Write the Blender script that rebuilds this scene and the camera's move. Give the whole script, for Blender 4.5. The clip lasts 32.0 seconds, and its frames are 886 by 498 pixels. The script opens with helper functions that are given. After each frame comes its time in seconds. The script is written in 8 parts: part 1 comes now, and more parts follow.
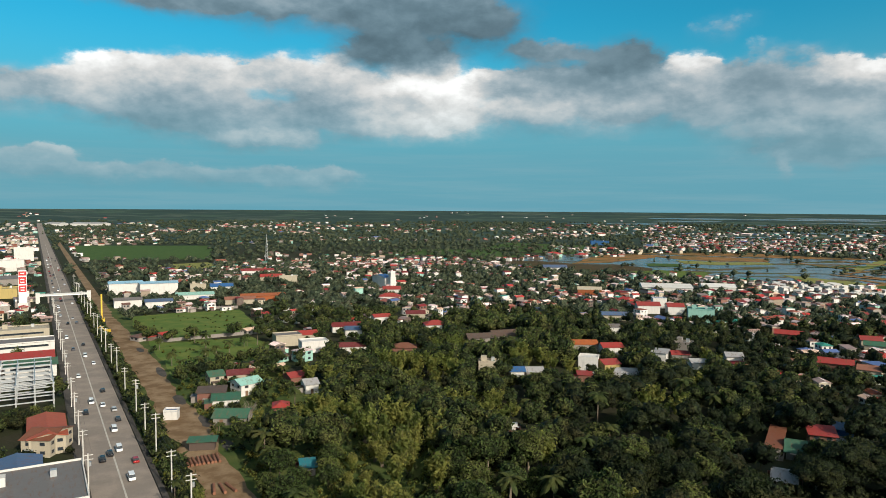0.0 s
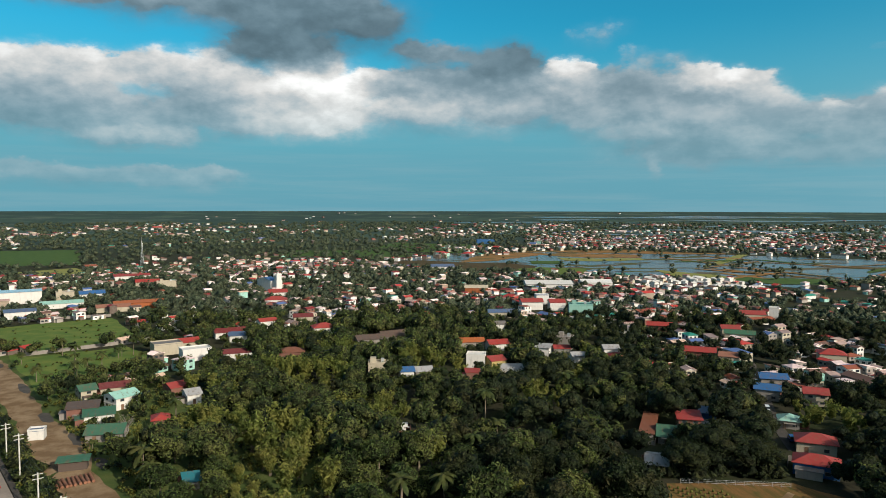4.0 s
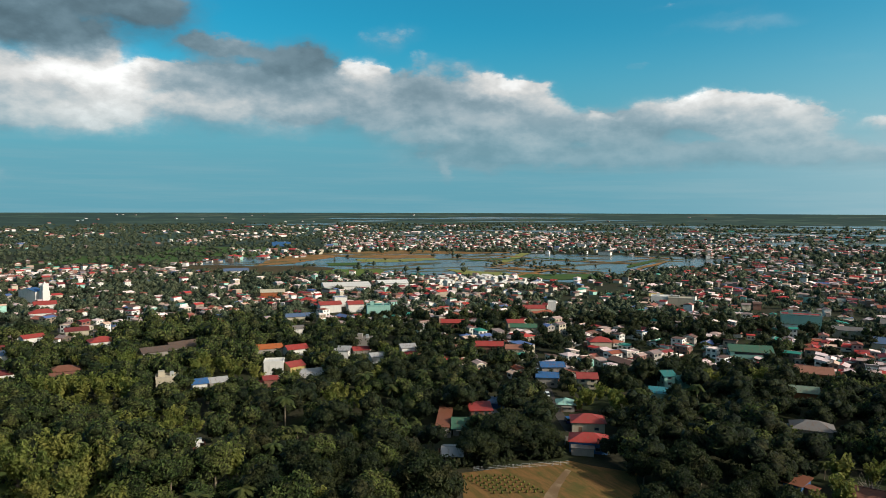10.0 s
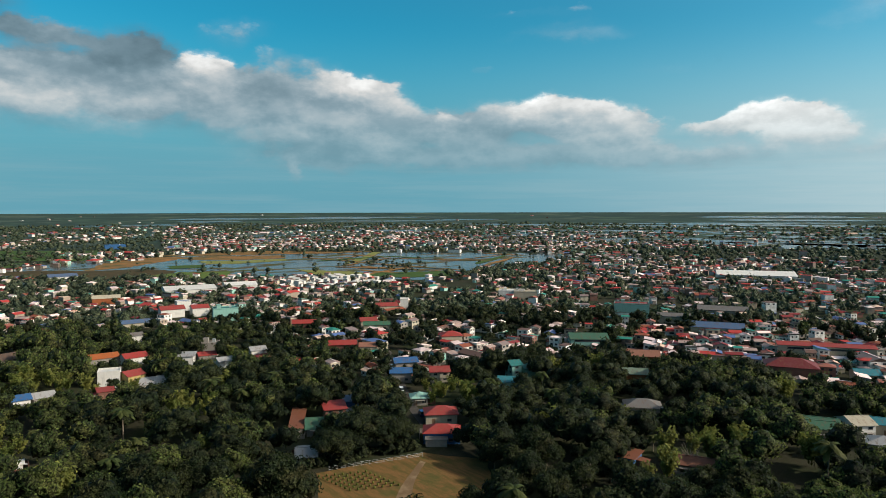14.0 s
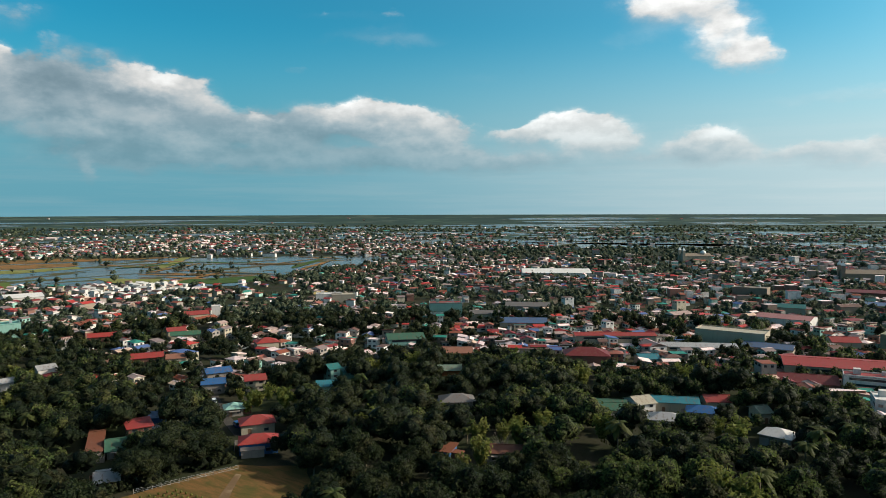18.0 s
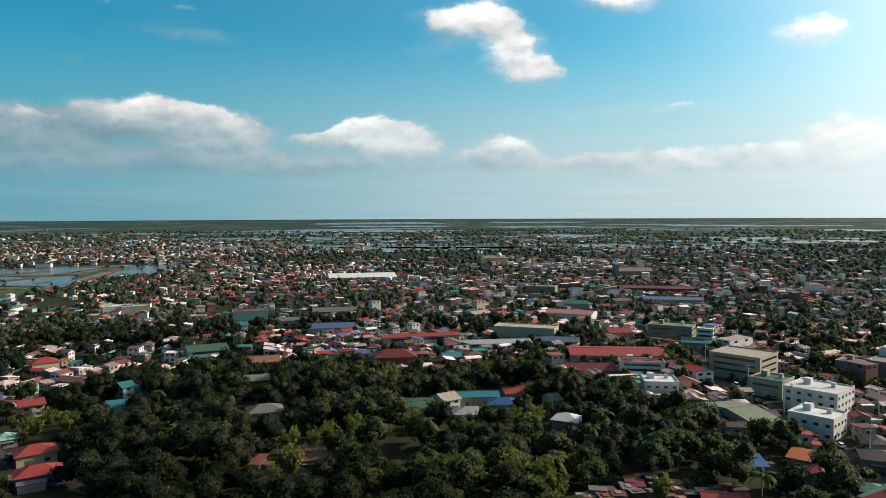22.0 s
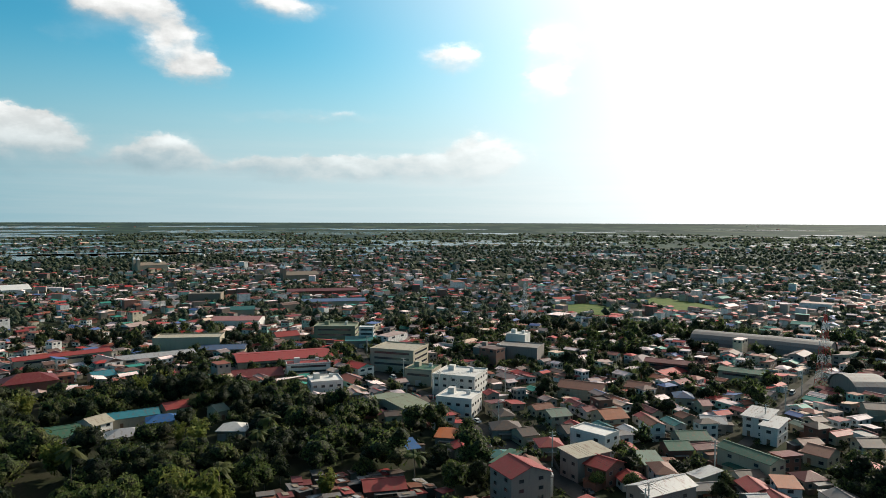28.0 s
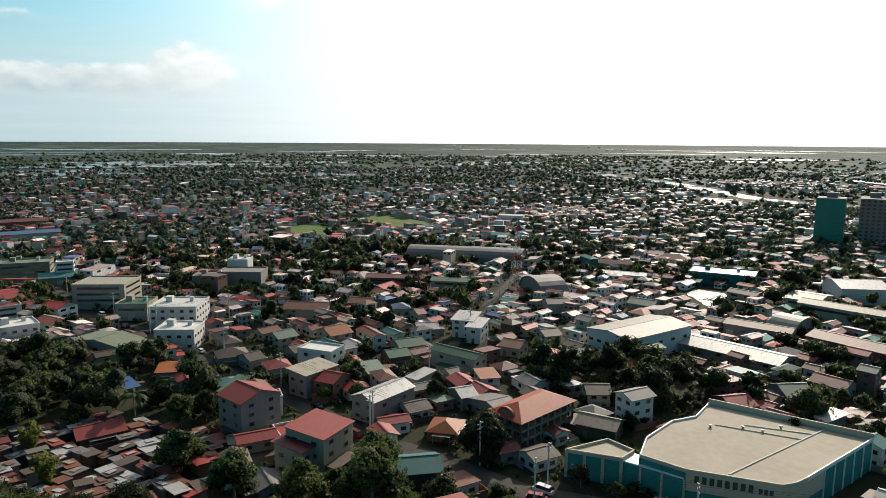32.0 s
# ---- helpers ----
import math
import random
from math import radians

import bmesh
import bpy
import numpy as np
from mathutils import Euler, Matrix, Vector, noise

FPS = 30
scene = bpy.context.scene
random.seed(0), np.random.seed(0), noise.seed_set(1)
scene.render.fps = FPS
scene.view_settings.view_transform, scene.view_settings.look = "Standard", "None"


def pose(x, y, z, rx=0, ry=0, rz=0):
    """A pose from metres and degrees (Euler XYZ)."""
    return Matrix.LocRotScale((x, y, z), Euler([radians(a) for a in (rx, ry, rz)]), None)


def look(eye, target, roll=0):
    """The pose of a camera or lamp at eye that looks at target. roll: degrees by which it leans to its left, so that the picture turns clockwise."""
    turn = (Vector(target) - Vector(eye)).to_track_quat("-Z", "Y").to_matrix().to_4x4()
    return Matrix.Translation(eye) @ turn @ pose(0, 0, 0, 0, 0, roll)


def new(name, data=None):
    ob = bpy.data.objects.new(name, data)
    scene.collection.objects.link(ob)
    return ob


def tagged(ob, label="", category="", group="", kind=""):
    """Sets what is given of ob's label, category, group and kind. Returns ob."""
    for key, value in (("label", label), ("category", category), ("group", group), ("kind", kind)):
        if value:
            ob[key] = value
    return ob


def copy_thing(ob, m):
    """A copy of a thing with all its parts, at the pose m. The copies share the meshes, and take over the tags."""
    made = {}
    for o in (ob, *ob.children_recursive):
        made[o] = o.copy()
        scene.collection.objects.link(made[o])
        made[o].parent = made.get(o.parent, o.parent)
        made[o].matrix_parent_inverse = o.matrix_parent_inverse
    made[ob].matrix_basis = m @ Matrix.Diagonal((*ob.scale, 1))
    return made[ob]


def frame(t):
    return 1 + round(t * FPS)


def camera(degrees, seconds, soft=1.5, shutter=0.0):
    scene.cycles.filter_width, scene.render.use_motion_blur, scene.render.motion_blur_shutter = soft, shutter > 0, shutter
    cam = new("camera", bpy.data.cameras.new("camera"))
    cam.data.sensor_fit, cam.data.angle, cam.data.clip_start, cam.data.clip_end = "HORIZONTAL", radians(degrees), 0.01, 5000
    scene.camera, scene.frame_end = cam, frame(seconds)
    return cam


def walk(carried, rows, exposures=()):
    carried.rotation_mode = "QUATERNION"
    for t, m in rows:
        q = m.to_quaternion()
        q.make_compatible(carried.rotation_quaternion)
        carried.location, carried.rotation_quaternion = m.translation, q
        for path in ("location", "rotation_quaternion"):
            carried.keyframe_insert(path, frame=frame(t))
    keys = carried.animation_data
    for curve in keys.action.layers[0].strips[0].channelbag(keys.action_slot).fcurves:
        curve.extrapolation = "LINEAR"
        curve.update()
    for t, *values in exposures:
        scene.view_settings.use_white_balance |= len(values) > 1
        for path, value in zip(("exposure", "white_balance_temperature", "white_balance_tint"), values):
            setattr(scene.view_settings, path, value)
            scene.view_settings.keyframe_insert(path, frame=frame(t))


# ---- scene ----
cam = camera(64.8, 32.0, soft=0.6)
PATH = [
    (0, pose(0.00, 0.00, 80.00, 0, 0, -0.000) @ pose(0, 0, 0, 86.582) @ pose(0, 0, 0, 0, 0, 0.392)),
    (0.5, pose(-0.00, -0.15, 80.13, 0, 0, -0.929) @ pose(0, 0, 0, 86.550) @ pose(0, 0, 0, 0, 0, 0.341)),
    (1, pose(-0.02, -0.35, 80.27, 0, 0, -2.010) @ pose(0, 0, 0, 86.539) @ pose(0, 0, 0, 0, 0, 0.329)),
    (1.5, pose(-0.05, -0.63, 80.41, 0, 0, -3.142) @ pose(0, 0, 0, 86.529) @ pose(0, 0, 0, 0, 0, 0.318)),
    (2, pose(-0.04, -0.86, 80.52, 0, 0, -4.312) @ pose(0, 0, 0, 86.513) @ pose(0, 0, 0, 0, 0, 0.268)),
    (2.5, pose(-0.03, -0.96, 80.59, 0, 0, -5.507) @ pose(0, 0, 0, 86.501) @ pose(0, 0, 0, 0, 0, 0.177)),
    (3, pose(0.03, -0.92, 80.69, 0, 0, -6.698) @ pose(0, 0, 0, 86.538) @ pose(0, 0, 0, 0, 0, 0.211)),
    (3.5, pose(0.11, -0.86, 80.77, 0, 0, -7.919) @ pose(0, 0, 0, 86.573) @ pose(0, 0, 0, 0, 0, 0.146)),
    (5.5, pose(0.07, -0.98, 80.83, 0, 0, -13.059) @ pose(0, 0, 0, 86.670) @ pose(0, 0, 0, 0, 0, 0.053)),
    (6, pose(-0.02, -1.05, 80.89, 0, 0, -14.404) @ pose(0, 0, 0, 86.718) @ pose(0, 0, 0, 0, 0, 0.033)),
    (6.5, pose(-0.18, -1.16, 80.99, 0, 0, -15.757) @ pose(0, 0, 0, 86.733) @ pose(0, 0, 0, 0, 0, 0.019)),
    (7, pose(-0.36, -1.30, 81.12, 0, 0, -17.122) @ pose(0, 0, 0, 86.751) @ pose(0, 0, 0, 0, 0, 0.038)),
    (7.5, pose(-0.56, -1.49, 81.29, 0, 0, -18.460) @ pose(0, 0, 0, 86.765) @ pose(0, 0, 0, 0, 0, 0.098)),
    (8, pose(-0.74, -1.73, 81.52, 0, 0, -19.865) @ pose(0, 0, 0, 86.783) @ pose(0, 0, 0, 0, 0, 0.128)),
    (8.5, pose(-0.83, -1.99, 81.83, 0, 0, -21.337) @ pose(0, 0, 0, 86.761) @ pose(0, 0, 0, 0, 0, 0.121)),
    (9, pose(-0.85, -2.28, 82.06, 0, 0, -22.793) @ pose(0, 0, 0, 86.749) @ pose(0, 0, 0, 0, 0, 0.210)),
    (9.5, pose(-0.83, -2.49, 82.10, 0, 0, -24.274) @ pose(0, 0, 0, 86.738) @ pose(0, 0, 0, 0, 0, 0.206)),
    (10, pose(-0.81, -2.53, 81.98, 0, 0, -25.741) @ pose(0, 0, 0, 86.721) @ pose(0, 0, 0, 0, 0, 0.150)),
    (10.5, pose(-0.77, -2.47, 81.76, 0, 0, -27.185) @ pose(0, 0, 0, 86.699) @ pose(0, 0, 0, 0, 0, 0.119)),
    (11, pose(-0.72, -2.44, 81.51, 0, 0, -28.656) @ pose(0, 0, 0, 86.698) @ pose(0, 0, 0, 0, 0, -0.015)),
    (11.5, pose(-0.73, -2.45, 81.27, 0, 0, -30.136) @ pose(0, 0, 0, 86.688) @ pose(0, 0, 0, 0, 0, -0.096)),
    (12, pose(-0.79, -2.49, 81.02, 0, 0, -31.612) @ pose(0, 0, 0, 86.676) @ pose(0, 0, 0, 0, 0, -0.147)),
    (12.5, pose(-0.84, -2.48, 80.84, 0, 0, -33.120) @ pose(0, 0, 0, 86.702) @ pose(0, 0, 0, 0, 0, -0.061)),
    (13, pose(-0.89, -2.50, 80.81, 0, 0, -34.686) @ pose(0, 0, 0, 86.669) @ pose(0, 0, 0, 0, 0, -0.104)),
    (13.5, pose(-0.92, -2.61, 80.86, 0, 0, -36.256) @ pose(0, 0, 0, 86.680) @ pose(0, 0, 0, 0, 0, -0.107)),
    (15.5, pose(-0.86, -3.50, 81.04, 0, 0, -43.000) @ pose(0, 0, 0, 86.703) @ pose(0, 0, 0, 0, 0, -0.186)),
    (16, pose(-0.90, -3.58, 81.11, 0, 0, -44.862) @ pose(0, 0, 0, 86.728) @ pose(0, 0, 0, 0, 0, -0.190)),
    (16.5, pose(-1.05, -3.61, 81.16, 0, 0, -46.798) @ pose(0, 0, 0, 86.746) @ pose(0, 0, 0, 0, 0, -0.172)),
    (17, pose(-1.24, -3.64, 81.16, 0, 0, -48.736) @ pose(0, 0, 0, 86.795) @ pose(0, 0, 0, 0, 0, -0.184)),
    (17.5, pose(-1.44, -3.76, 81.14, 0, 0, -50.726) @ pose(0, 0, 0, 86.823) @ pose(0, 0, 0, 0, 0, -0.168)),
    (18, pose(-1.63, -3.96, 81.06, 0, 0, -52.786) @ pose(0, 0, 0, 86.877) @ pose(0, 0, 0, 0, 0, -0.175)),
    (18.5, pose(-1.90, -4.18, 80.95, 0, 0, -54.891) @ pose(0, 0, 0, 86.938) @ pose(0, 0, 0, 0, 0, -0.265)),
    (19, pose(-2.20, -4.35, 80.87, 0, 0, -56.975) @ pose(0, 0, 0, 86.992) @ pose(0, 0, 0, 0, 0, -0.241)),
    (19.5, pose(-2.53, -4.42, 80.84, 0, 0, -59.063) @ pose(0, 0, 0, 87.016) @ pose(0, 0, 0, 0, 0, -0.260)),
    (20, pose(-2.79, -4.36, 80.88, 0, 0, -61.317) @ pose(0, 0, 0, 87.059) @ pose(0, 0, 0, 0, 0, -0.271)),
    (20.5, pose(-3.01, -4.19, 80.94, 0, 0, -63.328) @ pose(0, 0, 0, 87.117) @ pose(0, 0, 0, 0, 0, -0.273)),
    (21, pose(-3.20, -3.96, 81.02, 0, 0, -65.141) @ pose(0, 0, 0, 87.147) @ pose(0, 0, 0, 0, 0, -0.241)),
    (21.5, pose(-3.47, -3.83, 81.09, 0, 0, -66.974) @ pose(0, 0, 0, 87.173) @ pose(0, 0, 0, 0, 0, -0.250)),
    (22, pose(-3.78, -3.85, 81.14, 0, 0, -68.698) @ pose(0, 0, 0, 87.219) @ pose(0, 0, 0, 0, 0, -0.231)),
    (22.5, pose(-4.05, -3.96, 81.17, 0, 0, -70.516) @ pose(0, 0, 0, 87.259) @ pose(0, 0, 0, 0, 0, -0.183)),
    (23, pose(-4.24, -4.20, 81.20, 0, 0, -72.451) @ pose(0, 0, 0, 87.280) @ pose(0, 0, 0, 0, 0, -0.110)),
    (23.5, pose(-4.42, -4.51, 81.31, 0, 0, -74.458) @ pose(0, 0, 0, 87.310) @ pose(0, 0, 0, 0, 0, -0.086)),
    (24, pose(-4.60, -4.82, 81.45, 0, 0, -76.213) @ pose(0, 0, 0, 87.330) @ pose(0, 0, 0, 0, 0, -0.072)),
    (24.5, pose(-4.82, -5.09, 81.60, 0, 0, -78.093) @ pose(0, 0, 0, 87.359) @ pose(0, 0, 0, 0, 0, -0.033)),
    (25, pose(-5.03, -5.28, 81.71, 0, 0, -80.068) @ pose(0, 0, 0, 87.359) @ pose(0, 0, 0, 0, 0, -0.015)),
    (25.5, pose(-5.17, -5.35, 81.74, 0, 0, -82.494) @ pose(0, 0, 0, 87.408) @ pose(0, 0, 0, 0, 0, 0.010)),
    (27.5, pose(-5.50, -5.39, 81.56, 0, 0, -92.901) @ pose(0, 0, 0, 87.520) @ pose(0, 0, 0, 0, 0, 0.153)),
    (28, pose(-5.63, -5.36, 81.59, 0, 0, -95.458) @ pose(0, 0, 0, 87.543) @ pose(0, 0, 0, 0, 0, 0.176)),
    (28.5, pose(-5.84, -5.33, 81.74, 0, 0, -97.773) @ pose(0, 0, 0, 87.542) @ pose(0, 0, 0, 0, 0, 0.202)),
    (29, pose(-6.15, -5.33, 81.96, 0, 0, -100.218) @ pose(0, 0, 0, 87.523) @ pose(0, 0, 0, 0, 0, 0.285)),
    (29.5, pose(-6.53, -5.33, 82.19, 0, 0, -103.002) @ pose(0, 0, 0, 86.576) @ pose(0, 0, 0, 0, 0, 0.301)),
    (30, pose(-6.87, -5.23, 82.37, 0, 0, -106.142) @ pose(0, 0, 0, 85.277) @ pose(0, 0, 0, 0, 0, 0.238)),
    (30.5, pose(-7.03, -5.08, 82.53, 0, 0, -109.281) @ pose(0, 0, 0, 83.948) @ pose(0, 0, 0, 0, 0, 0.290)),
    (31, pose(-7.09, -4.93, 82.67, 0, 0, -112.279) @ pose(0, 0, 0, 82.786) @ pose(0, 0, 0, 0, 0, 0.282)),
    (31.5, pose(-7.18, -4.81, 82.77, 0, 0, -115.197) @ pose(0, 0, 0, 81.911) @ pose(0, 0, 0, 0, 0, 0.382)),
    (32, pose(-7.31, -4.69, 82.83, 0, 0, -118.123) @ pose(0, 0, 0, 81.086) @ pose(0, 0, 0, 0, 0, 0.375)),
]

walk(cam, PATH, exposures=[(0, 0.15), (32, 0.15)])
# levels of the light
SUN_POWER = 4.9
SKY_TINT, SKY_GAIN = (0.115, 1.0, 1.07), 0.115
HAZE, HAZE_SUN = (0.140, 0.37, 0.47), (0.55, 0.68, 0.72)
CLOUD_GAIN, CLOUD_DARK, CLOUD_LIGHT = 0.97, (0.62, 0.96, 1.16), (1.0, 1.0, 0.98)
GLOW, VEIL = 1.35, 0.12
SKY_LEVEL = 0.89

# ---- sky, sun ----
SUN_AZ, SUN_EL = 142.0, 27.0
sun_dir = Vector((math.sin(radians(SUN_AZ)) * math.cos(radians(SUN_EL)), math.cos(radians(SUN_AZ)) * math.cos(radians(SUN_EL)), math.sin(radians(SUN_EL))))

world = bpy.data.worlds.new("sky")
scene.world = world
world.use_nodes = True
wt = world.node_tree
wt.nodes.clear()


def wn(kind, **kw):
    n = wt.nodes.new(kind)
    for k, v in kw.items():
        if k == "operation":
            n.operation = v
        elif k == "blend":
            n.data_type, n.blend_type = "RGBA", v
    return n


def wmath(op, a, b=None, clamp=False):
    n = wn("ShaderNodeMath", operation=op)
    n.use_clamp = clamp
    for i, v in enumerate((a, b)):
        if v is None:
            continue
        if isinstance(v, (int, float)):
            n.inputs[i].default_value = v
        else:
            wt.links.new(v, n.inputs[i])
    return n.outputs[0]


def wmix(fac, a, b, blend="MIX"):
    n = wn("ShaderNodeMix", blend=blend)
    for i, v in ((0, fac), (6, a), (7, b)):
        if isinstance(v, (int, float)):
            n.inputs[i].default_value = v
        elif isinstance(v, tuple):
            n.inputs[i].default_value = (*v, 1)
        else:
            wt.links.new(v, n.inputs[i])
    return n.outputs[2]


def wrange(v, a, b, c=0.0, d=1.0, smooth=True):
    n = wn("ShaderNodeMapRange")
    n.interpolation_type = "SMOOTHSTEP" if smooth else "LINEAR"
    wt.links.new(v, n.inputs[0])
    for i, x in enumerate((a, b, c, d)):
        n.inputs[1 + i].default_value = x
    return n.outputs[0]


def wnoise(vec, scale, detail, rough=0.55, lac=2.0):
    n = wn("ShaderNodeTexNoise")
    n.inputs["Scale"].default_value, n.inputs["Detail"].default_value, n.inputs["Roughness"].default_value = scale, detail, rough
    wt.links.new(vec, n.inputs["Vector"])
    return n


coord = wn("ShaderNodeTexCoord").outputs["Generated"]
sep = wn("ShaderNodeSeparateXYZ")
wt.links.new(coord, sep.inputs[0])
azim = wmath("MULTIPLY", wmath("ARCTAN2", sep.outputs[0], sep.outputs[1]), 57.2958)
elev = wmath("MULTIPLY", wmath("ARCSINE", sep.outputs[2]), 57.2958)
comb = wn("ShaderNodeCombineXYZ")
wt.links.new(azim, comb.inputs[0])
wt.links.new(wmath("MULTIPLY", elev, 1.7), comb.inputs[1])
# billowing edges: the place is pushed about by noise at two sizes
push = wnoise(comb.outputs[0], 0.30, 8.0, 0.62)
shove = wn("ShaderNodeVectorMath", operation="MULTIPLY_ADD")
wt.links.new(push.outputs["Color"], shove.inputs[0])
shove.inputs[1].default_value, shove.inputs[2].default_value = (4.2, 3.6, 0), (-2.1, -1.8, 0)
moved = wn("ShaderNodeVectorMath", operation="ADD")
wt.links.new(comb.outputs[0], moved.inputs[0])
wt.links.new(shove.outputs[0], moved.inputs[1])
fluff = wnoise(comb.outputs[0], 0.24, 8.0, 0.56).outputs[0]
# the same billows a little towards the light: where they are thinner there, this side is lit
toward = wn("ShaderNodeVectorMath", operation="ADD")
wt.links.new(comb.outputs[0], toward.inputs[0])
toward.inputs[1].default_value = (0.45, 1.3, 0)
fluff_lit = wnoise(toward.outputs[0], 0.24, 8.0, 0.56).outputs[0]
sums = {}


def cloud(az, el, width, height, white, thick=1.0):
    """One billow of cloud: where it stands, how wide and high it is, and how white."""
    m = wn("ShaderNodeMapping")
    if "all" in sums:
        # one billow is worked out after the other
        after = wn("ShaderNodeVectorMath", operation="MULTIPLY_ADD")
        wt.links.new(sums["all"], after.inputs[0])
        after.inputs[1].default_value = (1e-8, 1e-8, 0)
        wt.links.new(moved.outputs[0], after.inputs[2])
        wt.links.new(after.outputs[0], m.inputs["Vector"])
    else:
        wt.links.new(moved.outputs[0], m.inputs["Vector"])
    m.inputs["Scale"].default_value = (1 / width, 1 / (height * 1.7), 1)
    m.inputs["Location"].default_value = (-az / width, -el / height, 0)
    length = wn("ShaderNodeVectorMath", operation="LENGTH")
    wt.links.new(m.outputs[0], length.inputs[0])
    up = wn("ShaderNodeSeparateXYZ")
    wt.links.new(m.outputs[0], up.inputs[0])
    w = wmath("MULTIPLY", wrange(length.outputs["Value"], 0.35, 1.42, thick, 0.0), wrange(up.outputs[1], -1.3, 0.1, 0.45, 1.0))
    lit = wmath("MULTIPLY", w, wrange(up.outputs[1], -1.0, 0.9, 0.68 * white, 1.16 * white))
    both = wn("ShaderNodeCombineXYZ")
    wt.links.new(w, both.inputs[0])
    wt.links.new(lit, both.inputs[1])
    wt.links.new(wmath("MULTIPLY", w, up.outputs[1]), both.inputs[2])
    if "all" in sums:
        add = wn("ShaderNodeVectorMath", operation="ADD")
        wt.links.new(sums["all"], add.inputs[0])
        wt.links.new(both.outputs[0], add.inputs[1])
        sums["all"] = add.outputs[0]
    else:
        sums["all"] = both.outputs[0]


cloud(-10.2, 15.7, 15.3, 2.8, 0.33)
cloud(-0.8, 13.9, 7.9, 2.8, 0.22)
cloud(-19.9, 15.2, 9.3, 1.2, 0.40)
cloud(-3.9, 11.7, 5.1, 1.6, 0.24)
cloud(7.9, 12.0, 3.3, 1.2, 0.30)
cloud(-25.1, 9.2, 4.2, 1.8, 0.85)
cloud(-19.6, 9.6, 6.0, 1.9, 0.72)
cloud(-21.3, 7.4, 6.0, 2.1, 0.42)
cloud(-16.3, 6.1, 8.8, 2.1, 0.40)
cloud(-14.2, 5.2, 3.7, 0.9, 0.65)
cloud(-12.0, 10.0, 6.0, 1.8, 0.72)
cloud(-7.6, 7.9, 5.6, 2.3, 0.42)
cloud(-1.0, 8.5, 5.1, 2.9, 1.00)
cloud(-2.5, 6.5, 6.0, 1.7, 0.85)
cloud(4.5, 9.8, 2.8, 1.0, 0.62)
cloud(8.1, 9.8, 4.2, 1.4, 0.33)
cloud(9.8, 7.4, 7.0, 2.4, 0.55)
cloud(14.3, 10.9, 3.7, 2.1, 0.26)
cloud(19.3, 10.9, 1.6, 1.0, 0.95)
cloud(17.9, 8.0, 6.5, 2.6, 0.50)
cloud(23.9, 8.8, 7.0, 2.2, 0.38)
cloud(27.0, 6.0, 7.0, 2.6, 0.46)
cloud(29.9, 4.3, 4.7, 1.5, 0.50)
cloud(-30.8, 7.7, 5.1, 2.0, 0.50)
cloud(-31.6, 3.0, 4.2, 1.0, 0.50)
cloud(-29.0, 3.6, 1.9, 0.7, 0.50)
cloud(-10.7, 2.2, 3.7, 1.1, 0.55)
cloud(-22.1, 2.2, 15.3, 1.0, 0.46)
cloud(30.8, 9.5, 2.8, 1.0, 0.90)
cloud(29.9, 7.8, 5.1, 2.8, 0.55)
cloud(37.4, 5.8, 5.1, 2.1, 0.42)
cloud(42.9, 6.3, 5.1, 2.2, 0.50)
cloud(48.7, 7.1, 4.4, 1.6, 0.72)
cloud(51.6, 5.6, 4.2, 1.6, 0.55)
cloud(38.3, 7.2, 0.8, 0.5, 0.90)
cloud(46.7, 7.5, 3.3, 1.6, 0.85)
cloud(49.8, 6.6, 3.7, 1.6, 0.62)
cloud(59.3, 5.9, 2.8, 0.9, 0.62)
cloud(63.0, 6.7, 2.8, 1.2, 0.90)
cloud(65.6, 5.8, 3.3, 1.6, 0.70)
cloud(49.3, 13.4, 6.0, 0.6, 0.70, 0.13)
cloud(44.5, 15.3, 5.1, 0.5, 0.70, 0.11)
cloud(49.3, 13.8, 3.3, 1.4, 0.70, 0.13)
cloud(46.7, 13.5, 4.2, 1.0, 0.70, 0.13)
cloud(55.0, 10.5, 3.3, 0.7, 0.70, 0.13)
cloud(84.5, 7.9, 7.9, 0.7, 0.80, 0.32)
cloud(68.2, 13.1, 2.8, 0.9, 0.90, 0.23)
cloud(40.6, 10.9, 0.7, 0.4, 0.50, 0.27)
cloud(22.6, 13.6, 2.8, 1.3, 0.50, 0.18)
cloud(27.9, 11.4, 2.3, 0.7, 0.50, 0.16)
cloud(20.7, 12.8, 2.1, 1.2, 0.50, 0.19)
cloud(26.2, 11.3, 1.9, 0.7, 0.50, 0.18)
cloud(24.6, 11.6, 1.9, 0.7, 0.50, 0.27)
cloud(25.8, 2.8, 0.8, 1.1, 0.50, 0.60)
cloud(70.7, 15.1, 4.2, 1.6, 0.80, 0.70)
cloud(74.6, 12.8, 2.8, 1.8, 0.85, 0.75)
cloud(76.5, 11.0, 2.3, 1.2, 0.80, 0.70)
cloud(62.1, 6.9, 2.3, 1.3, 0.95, 0.45)
cloud(64.6, 5.9, 3.5, 1.7, 0.85, 0.45)
cloud(73.4, 5.0, 3.5, 1.4, 0.75)
cloud(53.1, 4.0, 26.0, 1.2, 0.42, 0.50)
cloud(41.3, 3.6, 23.3, 1.1, 0.40, 0.45)
cloud(83.4, 3.9, 12.1, 1.0, 0.60, 0.70)
cloud(96.2, 12.7, 2.6, 1.3, 0.95, 0.75)
cloud(104.2, 13.4, 2.8, 2.3, 0.95, 0.80)
cloud(103.6, 10.5, 2.3, 1.6, 0.95, 0.80)
